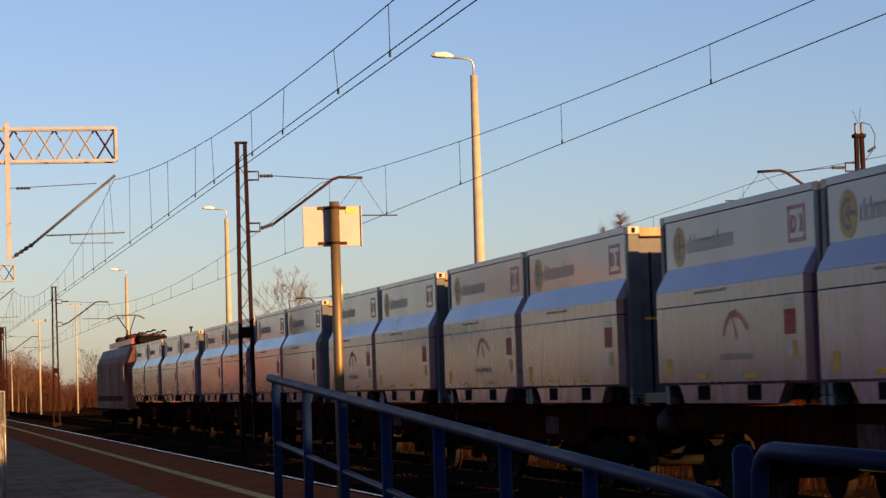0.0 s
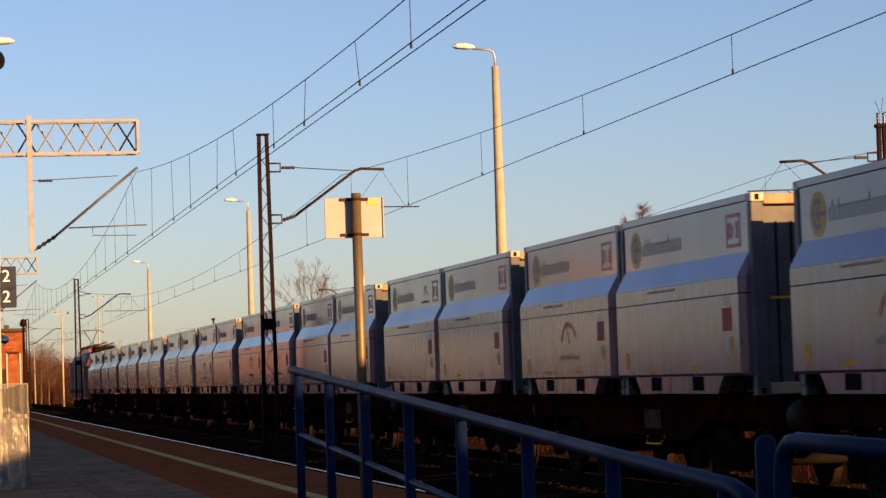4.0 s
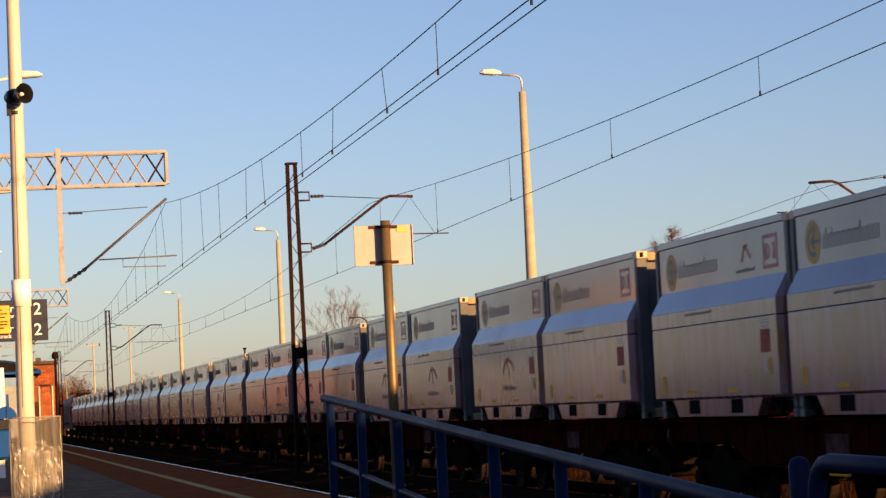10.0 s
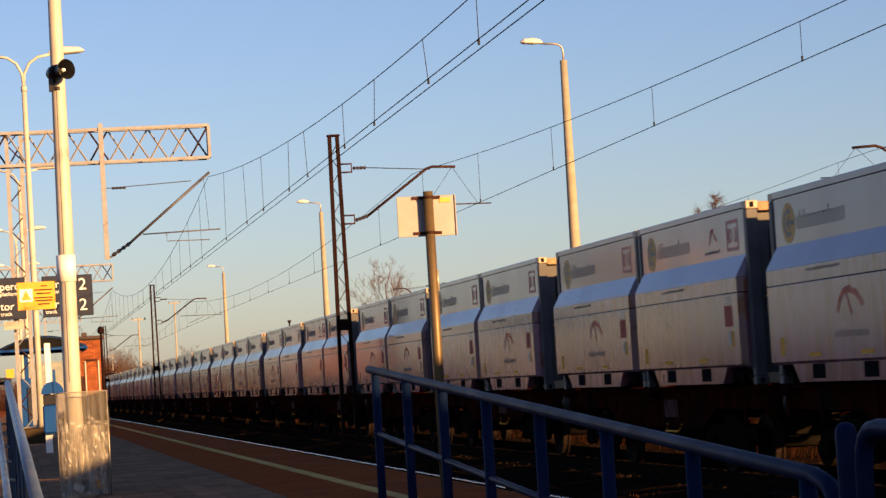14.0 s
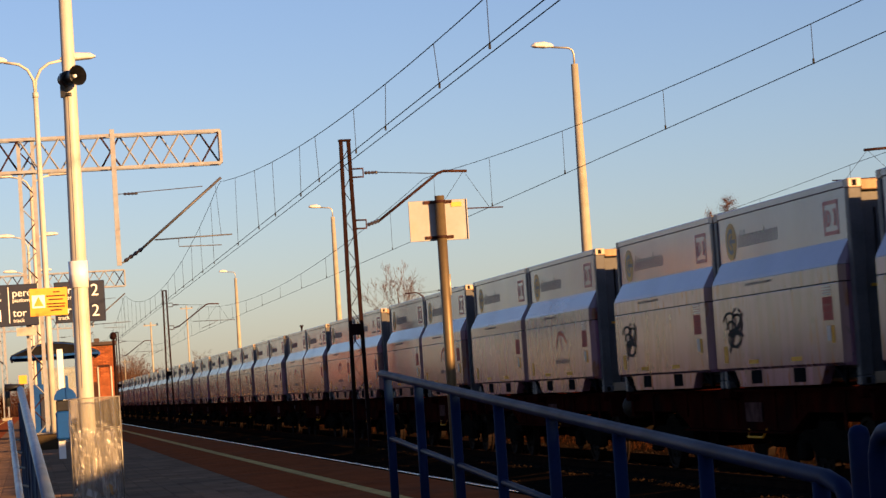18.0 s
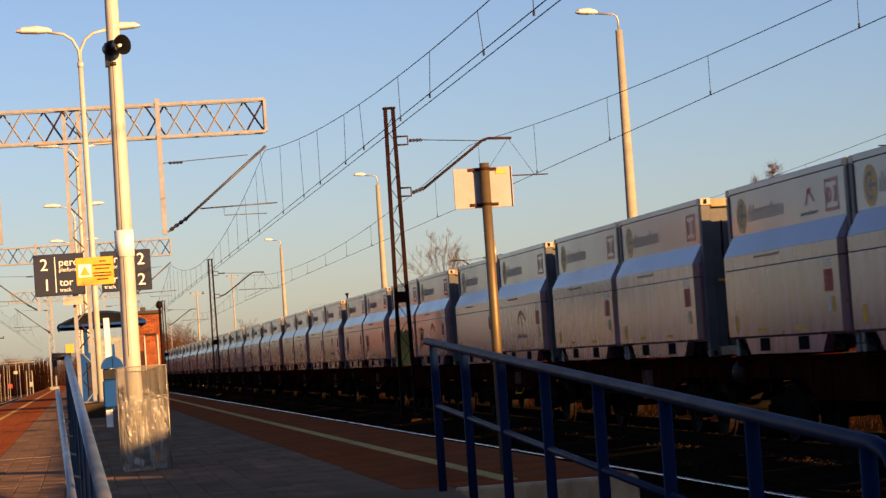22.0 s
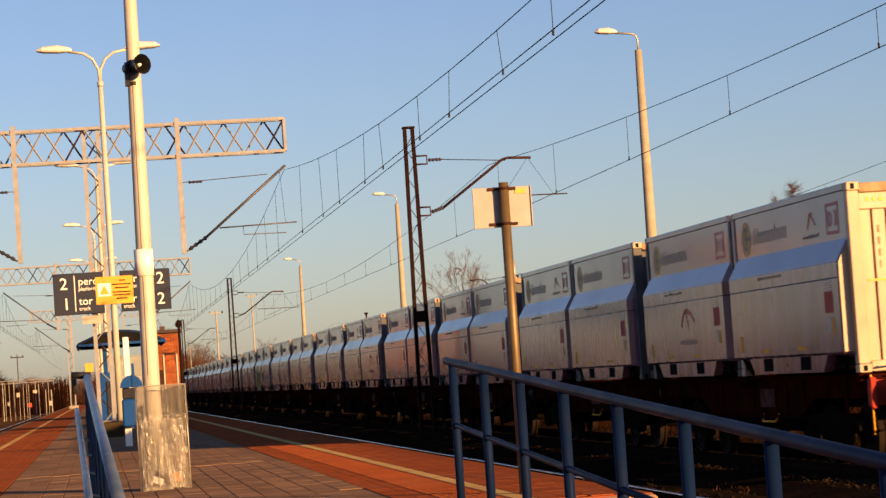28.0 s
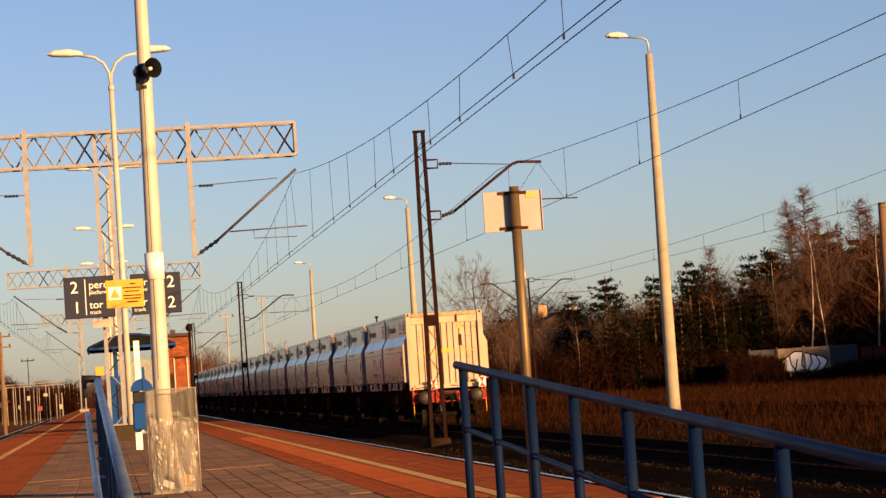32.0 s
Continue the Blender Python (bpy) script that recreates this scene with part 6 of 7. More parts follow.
def bare_tree(seed, h, birch=False):
    rnd = random.Random(seed)
    t = thing("birch_tree" if birch else "bare_tree", "leafless birch with a pale trunk" if birch else "leafless brown tree in dry grass", "tree", group="trees beyond the field")
    lean = Vector((rnd.uniform(-0.10, 0.10), rnd.uniform(-0.03, 0.03), 1)).normalized()
    pts = [Vector((0, 0, -0.4)) + lean * h * f + Vector((rnd.uniform(-1, 1), rnd.uniform(-1, 1), 0)) * 0.012 * h * (f > 0) for f in (0, 0.15, 0.35, 0.55, 0.75, 0.9)]
    r0 = 0.0066 * h if birch else 0.012 * h
    bm = B()
    tube(bm, pts, [r0, r0 * 0.85, r0 * 0.7, r0 * 0.5, r0 * 0.32, r0 * 0.15], 8)
    part("trunk", bm, M_BIRCH if birch else M_BARK, t)
    bm = B()
    for k in range(34 if birch else 40):
        f = rnd.uniform(0.22, 0.97) if birch else rnd.uniform(0.25, 0.80)
        i = f * 5
        p = pts[int(i)].lerp(pts[min(5, int(i) + 1)], i - int(i))
        a = rnd.uniform(0, 2 * math.pi)
        up = rnd.uniform(0.5, 1.3) if birch else rnd.uniform(0.7, 2.2)
        d = Vector((math.cos(a), math.sin(a), up)).normalized()
        twig_fan(bm, p, d, h * rnd.uniform(0.10, 0.20) * (1.3 - f * 0.7) * (1.0 if birch else 1.5), r0 * (0.3 if birch else 0.11), rnd, 4 if birch else 3, 2 if birch else 4)
    part("crown", bm, M_LARCH if birch else M_BARETWIG, t)
    return t


def leaf_clump(bm, c, r, rnd, n, size):
    for k in range(n):
        v = Vector((rnd.gauss(0, 1), rnd.gauss(0, 1), rnd.gauss(0, 0.6))).normalized() * r * rnd.uniform(0.2, 1.0)
        p = c + v
        a, b = Vector((rnd.gauss(0, 1), rnd.gauss(0, 1), rnd.gauss(0.2, 0.8))).normalized(), Vector((rnd.gauss(0, 1), rnd.gauss(0, 1), rnd.gauss(0.2, 0.8))).normalized()
        s = size * rnd.uniform(0.6, 1.3)
        bm.faces.new([bm.verts.new(p), bm.verts.new(p + a * s), bm.verts.new(p + (a * 1.4 + b).normalized() * s * 0.6)])


def pine_tree(seed, h, brown=False):
    rnd = random.Random(seed)
    t = thing("larch_tree" if brown else "pine_tree", "tall bare reddish brown larch by the field" if brown else "dark green pine at the edge of the field", "tree", group="trees beyond the field")
    bm = B()
    tube(bm, [(0, 0, -0.4), (0.05, 0, h * 0.5), (0, 0.05, h * 0.97)], [0.016 * h, 0.011 * h, 0.003 * h], 7)
    part("trunk", bm, M_BARK, t)
    bm = B()
    n = int(h * 1.5)
    for k in range(n):
        f = k / n
        z = h * (0.06 + 0.92 * f)
        spread = h * (0.24 if brown else 0.33) * (1 - f) ** 0.7 + 0.3
        m = 13 if f < 0.6 else (9 if f < 0.85 else 5)
        a0 = rnd.uniform(0, 6)
        for q in range(m):
            if rnd.random() < 0.14:
                continue
            a = a0 + 2 * math.pi * q / m + rnd.uniform(-0.35, 0.35)
            w = spread * rnd.uniform(0.5, 1.15)
            tip = Vector((math.cos(a) * w, math.sin(a) * w, z + w * rnd.uniform(0.0, 0.4)))
            for e in (0.4, 0.7, 1.0):
                leaf_clump(bm, Vector((0, 0, z)).lerp(tip, e), 0.18 + 0.20 * (1 - f), rnd, 5 if brown else 15, (0.30 if brown else 0.27) + 0.12 * (1 - f))
    part("crown", bm, M_TWIG if brown else M_PINE, t)
    return t


def larch_tree(seed, h):
    """A bare larch: a straight stem, upswept limbs and hanging reddish twigs."""
    rnd = random.Random(seed)
    t = thing("larch_tree", "tall bare reddish brown larch by the field", "tree", group="trees beyond the field")
    bm = B()
    tube(bm, [(0, 0, -0.4), (0.08, 0, h * 0.5), (0, 0.05, h * 0.98)], [0.012 * h, 0.008 * h, 0.002 * h], 7)
    part("trunk", bm, M_BARK, t)
    verts, faces = [], []
    for k in range(int(h * 15)):
        f = rnd.uniform(0.22, 0.99)
        z = h * f
        w = h * 0.25 * (1 - f) ** 0.65 + 0.3
        a = rnd.uniform(0, 2 * math.pi)
        w *= rnd.uniform(0.6, 1.1)
        p, q = Vector((0, 0, z)), Vector((math.cos(a) * w, math.sin(a) * w, z + w * rnd.uniform(0.15, 0.5)))
        i = len(verts)
        verts += [p - Vector((0, 0, 0.03)), p + Vector((0, 0, 0.03)), q]
        faces.append((i, i + 1, i + 2))
        for e in range(17):
            b = p.lerp(q, rnd.uniform(0.2, 1.0))
            d = Vector((rnd.gauss(0, 0.5), rnd.gauss(0, 0.5), rnd.gauss(-0.1, 0.6))).normalized() * rnd.uniform(0.35, 0.9)
            o = Vector((rnd.gauss(0, 1), rnd.gauss(0, 1), rnd.gauss(0, 1))).normalized() * rnd.uniform(0.006, 0.014)
            i = len(verts)
            verts += [b - o, b + o, b + d]
            faces.append((i, i + 1, i + 2))
    me = bpy.data.meshes.new("crown")
    me.from_pydata(verts, [], faces)
    me.materials.append(M_LARCH)
    new("crown", me).parent = t
    return t


def place(kinds_, spots):
    done = set()
    for k, x, y, s, a in spots:
        src = kinds_[k]
        if k in done:
            ob = copy_thing(src, pose(x, y, -0.3, 0, 0, a))
        else:
            ob = src
            ob.matrix_basis = pose(x, y, -0.3, 0, 0, a)
            done.add(k)
        ob.scale = (s, s, s)


pines = [pine_tree(31 + k, 9.0 + 0.8 * k) for k in range(3)]
bares = [bare_tree(51 + k, 8.0 + 1.2 * k) for k in range(4)]
birches = [bare_tree(71 + k, 11.5 + 1.0 * k, True) for k in range(3)]
rnd = random.Random(77)
PINES = [(0, 39.4, 190, 1.05, 0), (1, 38.0, 197, 0.85, 40), (2, 46.1, 190, 0.97, 80), (0, 44.3, 194, 1.05, 120), (1, 48.2, 196, 1.0, 200), (2, 42.2, 200, 0.85, 260), (2, 52.8, 196, 1.02, 20), (1, 50.6, 201, 1.05, 90), (0, 58.3, 191, 1.25, 150), (1, 55.5, 199, 1.15, 10), (2, 61.5, 196, 1.1, 60),
         (1, 42.6, 187, 0.80, 15), (2, 45.2, 186, 0.78, 45), (0, 47.9, 187, 0.95, 100), (1, 50.3, 187, 0.92, 170), (2, 52.6, 188, 0.98, 230), (0, 40.9, 187, 0.7, 300), (0, 38.2, 183, 0.62, 20), (1, 39.8, 181, 0.50, 80), (2, 41.6, 183, 0.66, 140), (0, 43.4, 182, 0.70, 200), (1, 45.1, 183, 0.68, 260), (2, 46.6, 181.5, 0.60, 320), (0, 48.3, 183, 0.74, 35), (1, 49.8, 182.5, 0.72, 95), (2, 51.2, 184, 0.66, 155), (0, 36.4, 184, 0.48, 215), (0, 32.0, 196, 0.75, 30), (1, 29.5, 200, 0.62, 75), (2, 65.0, 192, 1.1, 35), (0, 69.0, 198, 1.2, 95), (1, 36.5, 205, 0.7, 140), (2, 73.0, 195, 1.1, 15), (1, 79.0, 199, 1.1, 115)]
PINES += [(1, 55.0, 197, 1.10, 20), (0, 57.0, 193, 1.22, 60), (2, 58.6, 195, 1.16, 130), (1, 60.2, 198, 1.28, 210), (0, 62.0, 194, 1.30, 280), (2, 64.0, 196, 1.22, 15), (1, 66.0, 195, 1.2, 95), (0, 53.8, 195, 1.0, 160)]
place(pines, PINES)
larches = [larch_tree(91 + k, 14.0 + k) for k in range(2)]
place(larches, [(0, 54.6, 190, 1.02, 0), (1, 56.0, 190, 1.02, 60), (0, 55.2, 191.5, 0.92, 200), (1, 57.2, 191, 0.86, 250), (0, 58.9, 191, 0.88, 30), (0, 60.5, 190, 1.01, 130), (1, 62.4, 194, 0.9, 210), (0, 64.2, 189, 0.95, 300), (1, 49.0, 194, 0.74, 20), (0, 66.5, 194, 1.0, 80), (1, 69.5, 191, 0.95, 10)])
BIRCHES = [(0, 52.4, 178.5, 1.1, 150), (1, 53.7, 178.2, 1.0, 0), (2, 57.7, 179, 0.95, 130), (0, 60.6, 186, 1.1, 200), (1, 51.6, 184, 0.85, 280), (2, 61.8, 181, 0.95, 20), (0, 35.5, 183, 0.55, 90), (1, 47.0, 184, 0.6, 10), (2, 64.5, 183, 0.9, 70), (0, 68.0, 180, 1.0, 310)]
place(birches, BIRCHES)
spots = [(0, 29.6, 192, 1.42, 0), (1, 26.6, 196, 0.85, 40), (2, 31.0, 186, 0.62, 200), (3, 33.5, 190, 0.55, 10), (1, 41.0, 185, 0.85, 120), (2, 43.5, 186, 0.72, 260), (3, 48.5, 186, 0.80, 310), (0, 50.5, 187, 1.1, 15), (1, 51.8, 183, 0.95, 170), (2, 63.0, 187, 1.05, 35), (3, 66.5, 185, 0.95, 70), (0, 30.0, 182, 0.7, 130), (3, 57.0, 186, 1.1, 220)]
for k in range(16):
    spots.append((k % 4, rnd.uniform(28, 82), rnd.uniform(184, 206), rnd.uniform(0.55, 0.95), rnd.uniform(0, 360)))
spots += [(0, 13.3, 300, 0.95, 40), (2, 12.5, 306, 0.8, 10), (0, 29.7, 420, 1.22, 60), (3, -70, 380, 0.8, 0), (1, -45, 390, 0.9, 50)]
place(bares, spots)


def thicket(name, x0, x1, y0, y1, h, n, seed, green, label, m=None):
    """A belt of brush and trees too far to count: crossing twigs and clumps of needles."""
    rnd = random.Random(seed)
    verts, faces = [], []
    for k in range(n):
        x, y = rnd.uniform(x0, x1), rnd.uniform(y0, y1)
        hh = h * (0.6 + 0.5 * noise.noise(Vector((x * 0.09, y * 0.05, seed)))) * rnd.uniform(0.55, 1.1)
        w = rnd.uniform(0.012, 0.032) * (1.3 if hh > h * 0.5 else 1)
        dx, dy = rnd.gauss(0, 0.10) * hh, rnd.gauss(0, 0.08) * hh
        a = rnd.uniform(0, math.pi)
        c, s = math.cos(a) * w, math.sin(a) * w
        i = len(verts)
        verts += [(x - c, y - s, -0.4), (x + c, y + s, -0.4), (x + dx, y + dy, hh)]
        faces.append((i, i + 1, i + 2))
        for q in range(14):
            f = rnd.uniform(0.12, 0.97)
            bx, by, bz = x + dx * f, y + dy * f, -0.4 + (hh + 0.4) * f
            L = hh * rnd.uniform(0.12, 0.30)
            aa = rnd.uniform(0, 2 * math.pi)
            i = len(verts)
            up = rnd.uniform(0.1, 1.0)
            verts += [(bx, by, bz - w), (bx, by, bz + w), (bx + math.cos(aa) * L * 0.7, by + math.sin(aa) * L * 0.7, bz + L * up)]
            faces.append((i, i + 1, i + 2))
    me = bpy.data.meshes.new(name)
    me.from_pydata(verts, [], faces)
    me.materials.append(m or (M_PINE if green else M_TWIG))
    return tagged(new(name, me), label, "thicket", kind="stuff")


thicket("brush", 26, 95, 180, 196, 4.6, 12000, 1, False, "dense brown leafless brush below the trees")
thicket("brush", 26, 95, 196, 216, 8.0, 10000, 2, False, "dense brown leafless young wood")
thicket("brush", 47, 80, 184, 200, 12.5, 4500, 12, False, "tall brown leafless young wood")
thicket("brush", 60, 130, 182, 214, 10.5, 7000, 3, False, "dense brown leafless young wood")
thicket("brush", 46, 56, 186, 194, 10.0, 1800, 21, False, "reddish brown young birches without leaves", M_LARCH)
thicket("brush", 56, 80, 184, 196, 13.0, 4200, 22, False, "reddish brown young birches without leaves", M_LARCH)
thicket("brush", 56, 80, 180.5, 186, 10.5, 2600, 33, False, "brown leafless young wood")
thicket("brush", 54, 78, 192, 204, 10.5, 7000, 41, False, "tall brown leafless young wood")
# Dark brambles added where the wall itself would lie in shade
thicket("brambles", 44.5, 48.9, 173.2, 175.2, 2.3, 1100, 23, False, "dark brambles added over shaded wall panels")
thicket("brambles", 52.8, 57, 173.2, 175.2, 2.0, 900, 24, False, "dark brambles added over shaded wall panels")
thicket("brambles", 47, 55, 172.5, 175.2, 1.1, 1600, 25, False, "low dark brambles added over the wall's shaded foot")
thicket("evergreen_brush", 30, 120, 198, 214, 8.5, 12000, 4, True, "dark evergreen wood behind the field")
thicket("far_wood", 19, 60, 330, 380, 5.5, 5000, 15, False, "far brown leafless wood", M_FARWOOD)
thicket("far_wood", 8.5, 19.5, 330, 380, 8.6, 6500, 5, False, "far brown leafless wood", M_FARWOOD)
thicket("far_wood", -12, 8, 430, 470, 9.0, 2500, 6, False, "far brown leafless wood", M_FARWOOD)
thicket("far_hedge", -17, -3.9, 335, 360, 7.2, 5000, 13, False, "brown hedge behind the row of posts")
thicket("far_wood", -110, -12, 330, 380, 7.0, 5200, 7, False, "far brown leafless wood beyond the yard")
thicket("far_wood", -110, -10, 300, 340, 4.2, 4000, 8, False, "far brown leafless hedge beyond the yard")


# Two belts out of view, added only to throw shade on field and wood
thicket("shade_belt", 60, 82, 130, 168, 10.5, 11000, 9, True, "unseen evergreen belt added to shade wall and wood")
thicket("shade_belt", 34, 62, 4, 58, 5.4, 9000, 10, True, "unseen evergreen belt added to shade the field")


def weeds():
    rnd = random.Random(8)
    verts, faces = [], []
    for k in range(70000):
        y = 40 + 142 * rnd.random() ** 1.25
        x = rnd.uniform(14.8, 22 + y * 0.30)
        h = rnd.uniform(0.12, 0.75) * (0.6 + 0.8 * max(0, noise.noise(Vector((x * 0.12, y * 0.07, 0))))) * (0.6 if x < 17 else 1.1)
        w = rnd.uniform(0.004, 0.011) * (0.5 + y / 70)
        a = rnd.uniform(0, math.pi)
        c, s = math.cos(a) * w, math.sin(a) * w
        i = len(verts)
        z = -0.4 if abs(x - FAR_X) > 3.0 else -0.2
        verts += [(x - c, y - s, z), (x + c, y + s, z), (x + rnd.gauss(0, 0.45) * h, y + rnd.gauss(0, 0.4) * h, h + z + 0.1)]
        faces.append((i, i + 1, i + 2))
    me = bpy.data.meshes.new("dry_weeds")
    me.from_pydata(verts, [], faces)
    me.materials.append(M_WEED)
    tagged(new("dry_weeds", me), "tall dry brown weeds and grass on the field", "grass", kind="stuff")


weeds()


def straw_strip():
    """Dry golden weeds along the shoulder of the train's track."""
    rnd = random.Random(18)
    verts, faces = [], []
    while len(verts) < 3 * 3200:
        y = 24 + 200 * rnd.random() ** 1.8
        x = rnd.uniform(9.0, 10.15) if rnd.random() < 0.93 else rnd.uniform(8.0, 9.0)
        if noise.noise(Vector((x * 0.8, y * 0.13, 3.0))) < 0.24:
            continue
        h = rnd.uniform(-0.02, 0.06)
        w = rnd.uniform(0.004, 0.012)
        a = rnd.uniform(0, math.pi)
        c, s = math.cos(a) * w, math.sin(a) * w
        z = -0.29
        i = len(verts)
        verts += [(x - c, y - s, z), (x + c, y + s, z), (x + rnd.gauss(0, 0.5) * h, y + rnd.gauss(0, 0.5) * h, z + 0.06 + h)]
        faces.append((i, i + 1, i + 2))
    me = bpy.data.meshes.new("dry_straw")
    me.from_pydata(verts, [], faces)
    me.materials.append(M_STRAW)
    tagged(new("dry_straw", me), "tufts of golden dry grass between the tracks", "grass", kind="stuff")


straw_strip()


def ballast_stones():
    """Loose stones on the ballast where it comes nearest."""
    rnd = random.Random(14)
    verts, faces = [], []
    for k in range(9000):
        x = rnd.uniform(4.8, 14.4)
        y = rnd.uniform(24, 75)
        s = rnd.uniform(0.02, 0.05)
        z = -0.165 if min(abs(x - NEAR_X), abs(x - TRAIN_X)) < 1.75 else -0.27
        i = len(verts)
        a = rnd.uniform(0, 6)
        for q in range(4):
            verts.append((x + s * math.cos(a + q * 1.57) * rnd.uniform(0.7, 1.3), y + s * math.sin(a + q * 1.57) * rnd.uniform(0.7, 1.3), z))
        verts.append((x + rnd.uniform(-0.3, 0.3) * s, y, z + s * rnd.uniform(0.5, 1.1)))
        for q in range(4):
            faces.append((i + q, i + (q + 1) % 4, i + 4))
    me = bpy.data.meshes.new("loose_stones")
    me.from_pydata(verts, [], faces)
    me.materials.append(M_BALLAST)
    tagged(new("loose_stones", me), "loose brown ballast stones between the rails", "stones", kind="stuff")


ballast_stones()


def yard_wall():
    t = thing("concrete_wall", "weathered concrete panel wall with sprayed graffiti", "wall")
    y = 176.0
    # One wall in two colours: grey for panels in shade, tan for sunlit ones
    grey = mat("shaded_concrete", (0.045, 0.045, 0.050), (0.03, 0.03, 0.034), 0.8, 12, 0.9, 0, 0.2, spec=0.1)
    tan = mat("sunlit_stained_concrete", (0.24, 0.175, 0.12), (0.15, 0.11, 0.075), 0.9, 12, 0.9, 0, 0.3, (0.06, 0.045, 0.035), 0.7, 0.8, spec=0.0)
    for k in range(4):
        x = 46.9 + k * 2.06
        bm = B()
        soft_box(bm, (x + 1.03, y, 0.9), (2.02, 0.12, 2.45), 0.02)
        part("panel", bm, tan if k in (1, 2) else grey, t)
        bm = B()
        soft_box(bm, (x, y - 0.05, 0.95), (0.16, 0.2, 2.6), 0.02)
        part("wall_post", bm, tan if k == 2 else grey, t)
    bm = B()
    rnd = random.Random(2)
    pts = [(50.9 + 1.75 * math.cos(a) * (1 + 0.10 * math.sin(5 * a)), 0.75 + 1.05 * math.sin(a) * (1 + 0.12 * math.sin(4 * a))) for a in [2 * math.pi * k / 40 for k in range(40)]]
    bm.faces.new([bm.verts.new((a, y - 0.066, b)) for a, b in pts])
    spray = part("spray_piece", bm, M_WHITELABEL, t, "white sprayed lettering with black outlines")
    bm = B()
    for line in (pts + pts[:1], [(49.9, 1.6), (50.0, 0.9), (50.3, 0.5), (50.5, 1.3)], [(50.9, 1.7), (50.8, 0.8), (51.2, 0.4), (51.6, 1.0), (51.5, 1.6)], [(51.9, 1.5), (52.2, 0.9), (51.8, 0.3)]):
        for p, q in zip(line, line[1:]):
            tube(bm, [(p[0], y - 0.07, p[1]), (q[0], y - 0.07, q[1])], 0.05, 4)
    part("outline", bm, M_BLACK, spray)
    t = thing("rusty_fence", "rusty red sheet metal fence behind the field", "fence")
    for k in range(22):
        x = 55.4 + k * 1.0
        bm = B()
        box(bm, (x + 0.5, y + 0.3, 0.75 + 0.03 * (k % 3)), (0.96, 0.04, 2.2))
        part("sheet", bm, M_SHEETRED, t)
        bm = B()
        box(bm, (x, y + 0.24, 0.9), (0.08, 0.08, 2.5))
        part("fence_post", bm, M_RUSTRED, t)


yard_wall()


def house(x, y, w, d, h, rh, wallm):
    t = thing("house", "house with a dark pitched roof among the trees", "house")
    bm = B()
    box(bm, (x, y, h / 2 - 0.2), (w, d, h))
    wall = part("wall", bm, wallm, t)
    bm = B()
    loft(bm, [[(x - w / 2 - 0.3, yy, h - 0.2), (x + w / 2 + 0.3, yy, h - 0.2), (x, yy, h + rh)] for yy in (y - d / 2 - 0.3, y + d / 2 + 0.3)])
    roof = part("roof", bm, M_ROOFDARK, t)
    for dx, m in ((-w * 0.22, M_TANRAIL), (w * 0.18, M_CREAM)):
        bm = B()
        soft_box(bm, (x + dx, y, h + rh * 0.75), (0.8, 0.7, 1.8), 0.04)
        part("chimney", bm, m, roof)
    for dx in (-w * 0.28, 0, w * 0.28):
        bm = B()
        box(bm, (x + dx, y - d / 2 - 0.02, h * 0.55), (0.9, 0.06, 1.2))
        win = part("window", bm, M_BLACKPLASTIC, t)
        bm = B()
        box(bm, (x + dx, y - d / 2 - 0.06, h * 0.55 - 0.66), (1.1, 0.14, 0.08))
        part("sill", bm, M_CONC, win)


house(38.3, 205, 6.5, 7.0, 5.4, 1.2, M_PLASTER)
house(46.0, 207, 5.0, 6.0, 4.6, 1.2, M_PLASTER)

# plain poles
def plain_pole(x, y, h, r, m, label, arms=0):
    t = thing("utility_pole", label, "pole")
    bm = B()
    tube(bm, [(x, y, -0.4), (x, y, h)], [r, r * 0.75], 10)
    part("shaft", bm, m, t)
    for k in range(arms):
        bm = B()
        box(bm, (x, y - 0.1, h - 0.3 - 0.7 * k), (1.4, 0.08, 0.1))
        arm = part("crossarm", bm, m, t)
        for s in (-0.6, 0.6):
            bm = B()
            tube(bm, [(x + s, y - 0.1, h - 0.25 - 0.7 * k), (x + s, y - 0.1, h - 0.1 - 0.7 * k)], 0.05, 6)
            part("insulator", bm, M_INSUL, arm)


plain_pole(23.0, 70.0, 6.0, 0.15, M_TIMBER, "weathered brown timber pole by the field")
def capped_post(x, y, h):
    t = thing("signal_post", "slim dark post with a flat round cap behind the train", "post")
    bm = B()
    tube(bm, [(x, y, -0.4), (x, y, h - 0.18)], [0.07, 0.05], 8)
    part("shaft", bm, M_MAST, t)
    bm = B()
    tube(bm, [(x, y, h - 0.2), (x, y, h - 0.1), (x, y, h - 0.09), (x, y, h)], [0.06, 0.08, 0.125, 0.12], 12)
    part("cap", bm, M_MAST, t)


capped_post(17.34, 156.0, 5.86)
plain_pole(-6.75, 165.0, 6.6, 0.16, M_TIMBER, "weathered timber pole with short crossarms", 2)
plain_pole(-8.0, 262.0, 6.6, 0.06, M_RUSTARM, "slim rusty pole with a short crossarm by the yard", 1)
for x, y, h in ((12.0, 310, 7.0), (11.89, 238, 9.2), (18.06, 279, 12.1)):
    plain_pole(x, y, h, 0.10, M_CONC, "slim pale concrete pole with a crossarm beside the tracks", 1)


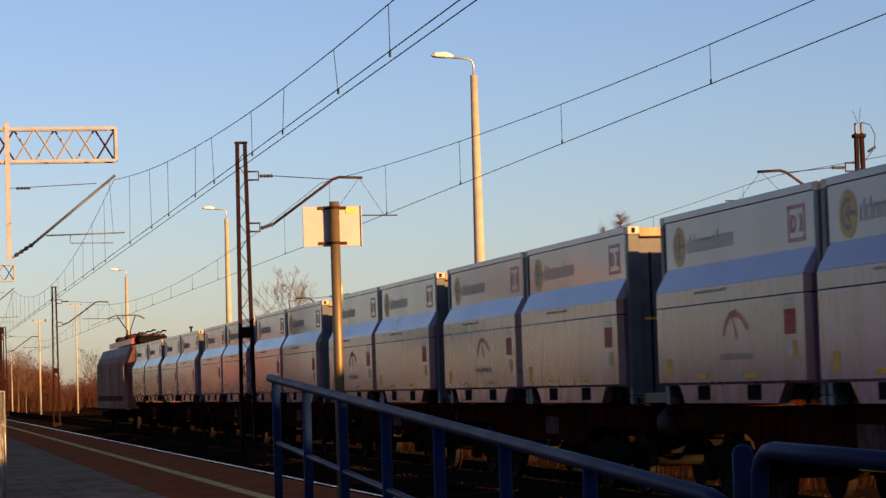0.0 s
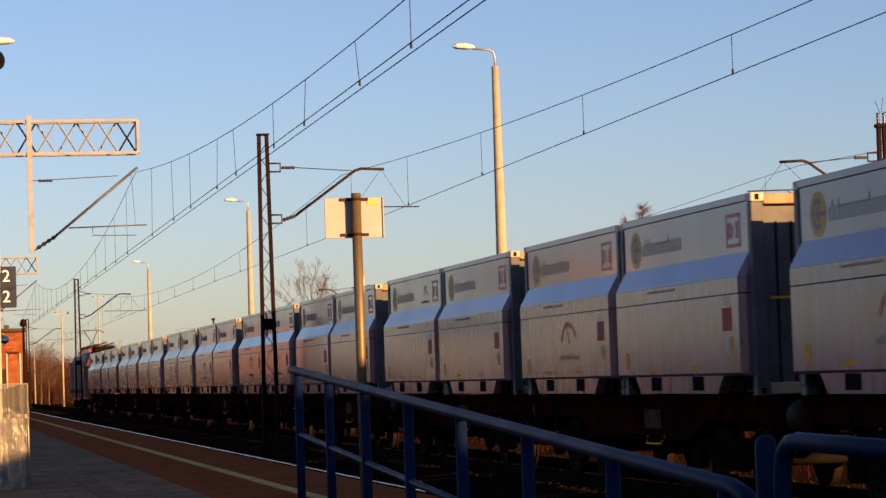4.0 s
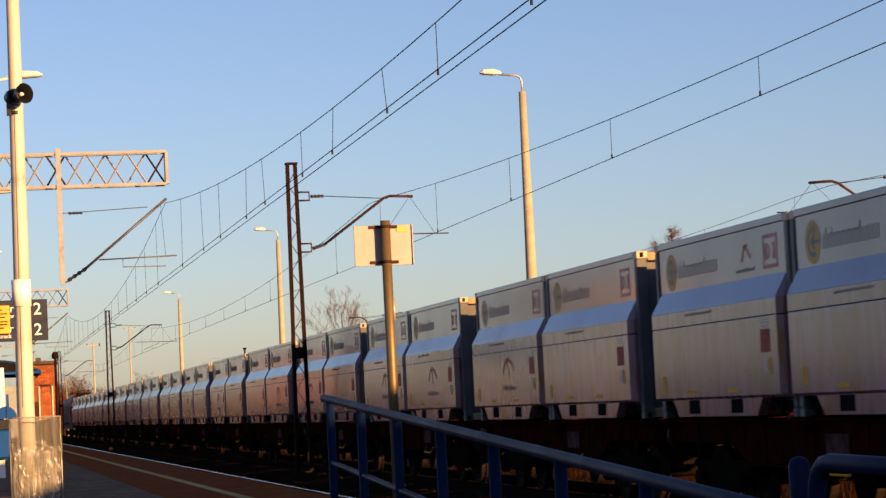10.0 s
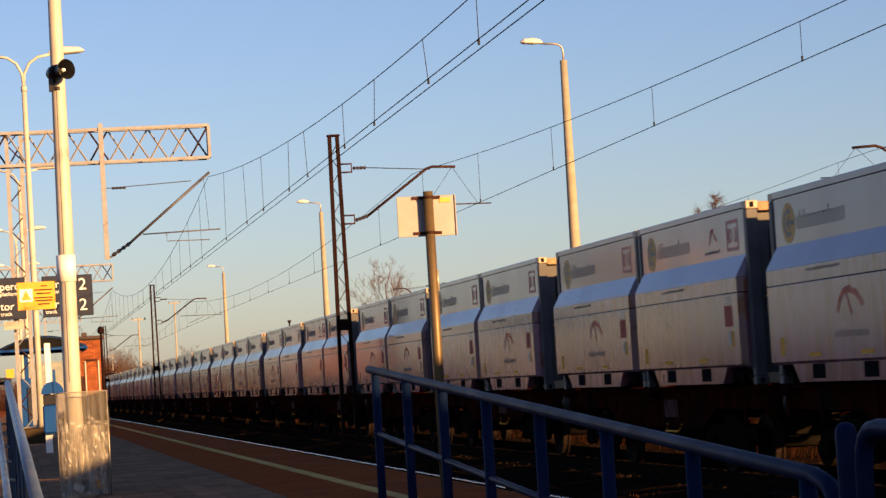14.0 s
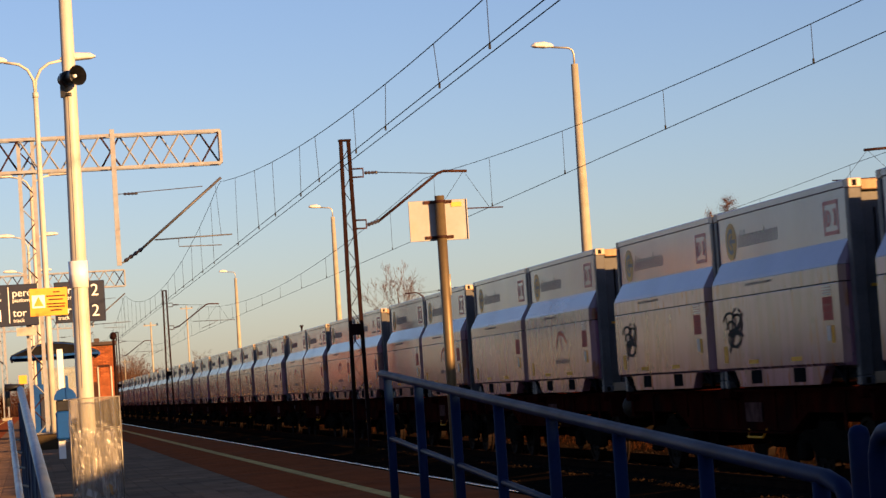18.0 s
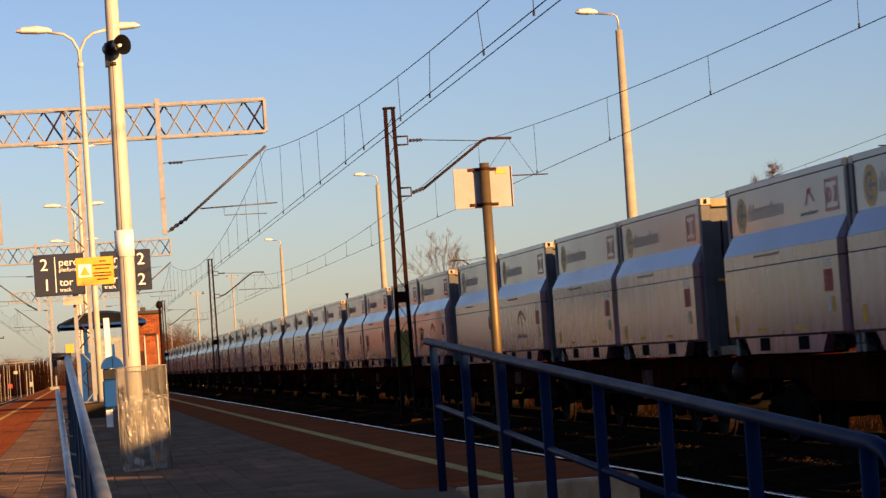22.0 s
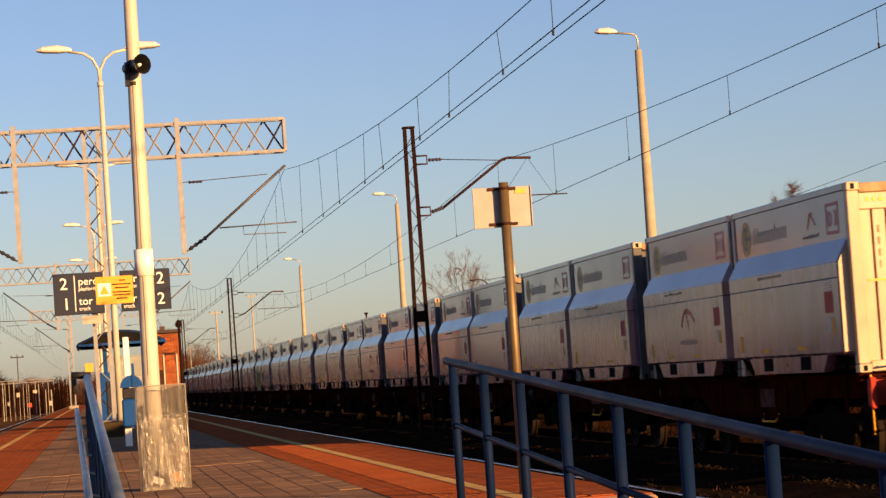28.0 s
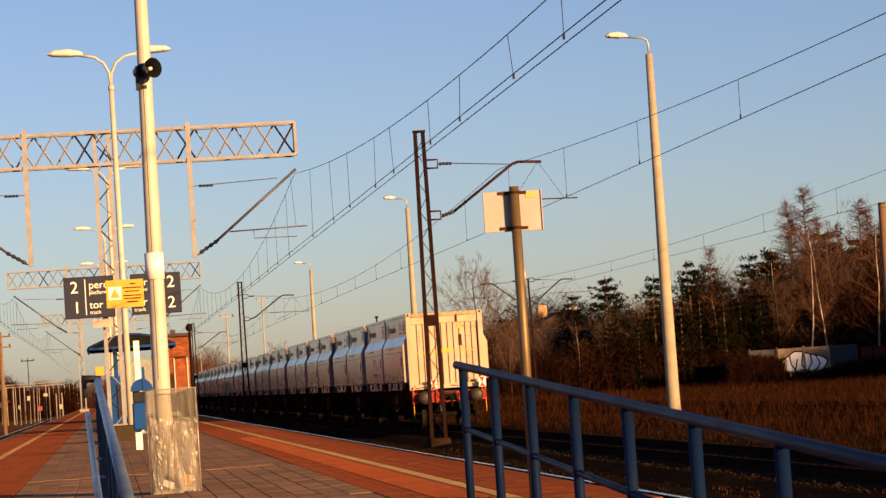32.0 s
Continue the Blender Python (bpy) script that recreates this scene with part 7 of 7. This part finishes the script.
def yard_fence():
    t = thing("yard_fence", "long row of pale slim posts beyond the yard", "fence")
    rnd = random.Random(6)
    for k in range(60):
        y = (255 if k < 44 else 342) + rnd.uniform(-6, 6)
        bm = B()
        x = (-13.5 + k * 0.21 if k < 44 else -8.2 + (k - 44) * 0.29) + rnd.uniform(-0.14, 0.14)
        tube(bm, [(x, y, -0.4), (x + rnd.uniform(-0.05, 0.05), y, rnd.choice((2.6, 3.3, 3.5, 3.7)) + (0.8 if k > 43 else 0) + rnd.uniform(-0.2, 0.2))], rnd.choice((0.025, 0.035, 0.05)), 5)
        part("fence_post", bm, M_GALV if k % 2 else M_RUSTARM, t)
    for k in range(9):
        bm = B()
        x = -13.0 + k * 1.02 + rnd.uniform(-0.3, 0.3)
        soft_box(bm, (x, 250 + rnd.uniform(-3, 3), 1.6 + rnd.uniform(-0.5, 1.0)), (rnd.uniform(0.2, 0.45), 0.04, rnd.uniform(0.25, 0.5)), 0.01)
        part("fence_plate", bm, M_GALV if k % 3 else M_SIGNRED, t, "small weathered plate")
    for z in (3.55, 3.8):
        bm = B()
        tube(bm, [(-13.6, 255, z), (-4.2, 255, z)], 0.05, 4)
        part("fence_rail", bm, M_GALV, t)


yard_fence()

# ------------------------------------------------------------------ paving pieces
def pavers():
    bm = B()
    soft_box(bm, (0, 0, -0.03), (0.237, 0.489, 0.06), 0.005)
    me = mesh_of("paver", bm, M_GREYPIECE)
    rnd = random.Random(4)
    for j in range(20):
        for i in range(15):
            ob = new("paver", me)
            ob.location = (-1.15 + 0.122 + i * 0.2435, 24.0 + 0.25 * (i % 2) + j * 0.5, PLAT_Z + 0.006 + rnd.uniform(-0.001, 0.0015))
            ob.rotation_euler = (rnd.uniform(-0.002, 0.002), rnd.uniform(-0.004, 0.004), 0)
            ob.parent = platform
    def field(x0, x1, y0, y1, w, l, m, nm):
        verts, faces = [], []
        r = random.Random(5)
        i = 0
        x = x0
        while x + w <= x1 + 0.001:
            y = y0 + (l / 2 if i % 2 else 0)
            while y < y1:
                z = PLAT_Z + 0.006 + r.uniform(-0.0008, 0.0008)
                g = 0.0035
                k = len(verts)
                verts += [(x + g, y + g, z), (x + w - g, y + g, z), (x + w - g, y + l - g, z), (x + g, y + l - g, z), (x + g, y + g, z - 0.04), (x + w - g, y + g, z - 0.04), (x + w - g, y + l - g, z - 0.04), (x + g, y + l - g, z - 0.04)]
                faces += [(k, k + 1, k + 2, k + 3), (k + 4, k + 5, k + 1, k), (k + 7, k + 4, k, k + 3), (k + 5, k + 6, k + 2, k + 1)]
                y += l
            x += w
            i += 1
        me2 = bpy.data.meshes.new(nm)
        me2.from_pydata(verts, [], faces)
        me2.materials.append(m)
        ob = new(nm, me2)
        ob.parent = platform
        tagged(ob, kind="stuff")
    field(-1.15, 2.5, 34.25, 90, 0.2435, 0.5, M_GREYPAVE, "far_pavers")
    field(-1.15, 2.5, 19.4, 23.8, 0.2435, 0.5, M_GREYPAVE, "near_pavers")
    field(2.5, 3.3, 19.4, 70, 0.2, 0.2, M_REDPAVE, "red_pavers")
    field(3.475, 4.07, 19.4, 70, 0.195, 0.2, M_REDPAVE, "red_pavers")
    field(-3.17, -2.36, 19.4, 90, 0.2, 0.2, M_REDPAVE, "red_pavers")
    field(-2.17, -1.17, 19.4, 90, 0.2, 0.2, M_REDPAVE, "red_pavers")
    bm = B()
    for k in range(220):
        for x in (2.86, 2.93, 3.0, 3.07, 3.14, 3.21):
            y = 20.0 + k * 0.16
            quad(bm, [(x - 0.022, y, PLAT_Z + 0.014), (x + 0.022, y, PLAT_Z + 0.014), (x + 0.022, y + 0.10, PLAT_Z + 0.014), (x - 0.022, y + 0.10, PLAT_Z + 0.014)])
            quad(bm, [(x - 0.03, y - 0.008, PLAT_Z + 0.008), (x + 0.03, y - 0.008, PLAT_Z + 0.008), (x + 0.022, y, PLAT_Z + 0.014), (x - 0.022, y, PLAT_Z + 0.014)])
            quad(bm, [(x + 0.022, y, PLAT_Z + 0.014), (x + 0.03, y, PLAT_Z + 0.008), (x + 0.03, y + 0.1, PLAT_Z + 0.008), (x + 0.022, y + 0.10, PLAT_Z + 0.014)])
    tagged(part("tactile_studs", bm, M_REDPAVE, platform, "raised tactile studs beside the yellow line"), kind="stuff")


pavers()


def motions():
    for ob, off, z in MOVERS:
        walk(ob, [(t, pose(TRAIN_X + TRAIN_LEAN * (s + off - 30), s + off, z, 0, 0, math.degrees(-TRAIN_LEAN))) for t, s in TAIL])
    # the wheels of the last wagons roll at the train's speed
    turn = [(k / 30, -math.degrees(12.46 * k / 30 / 0.46)) for k in range(961)]
    for ob in TURNING:
        for axle in [c for c in ob.children if c.name.startswith("axle") and not c.name.startswith("axle_box")]:
            spot = axle.location.copy()
            walk(axle, [(t, pose(spot.x, spot.y, spot.z, a % 360, 0, 0)) for t, a in turn])


motions()
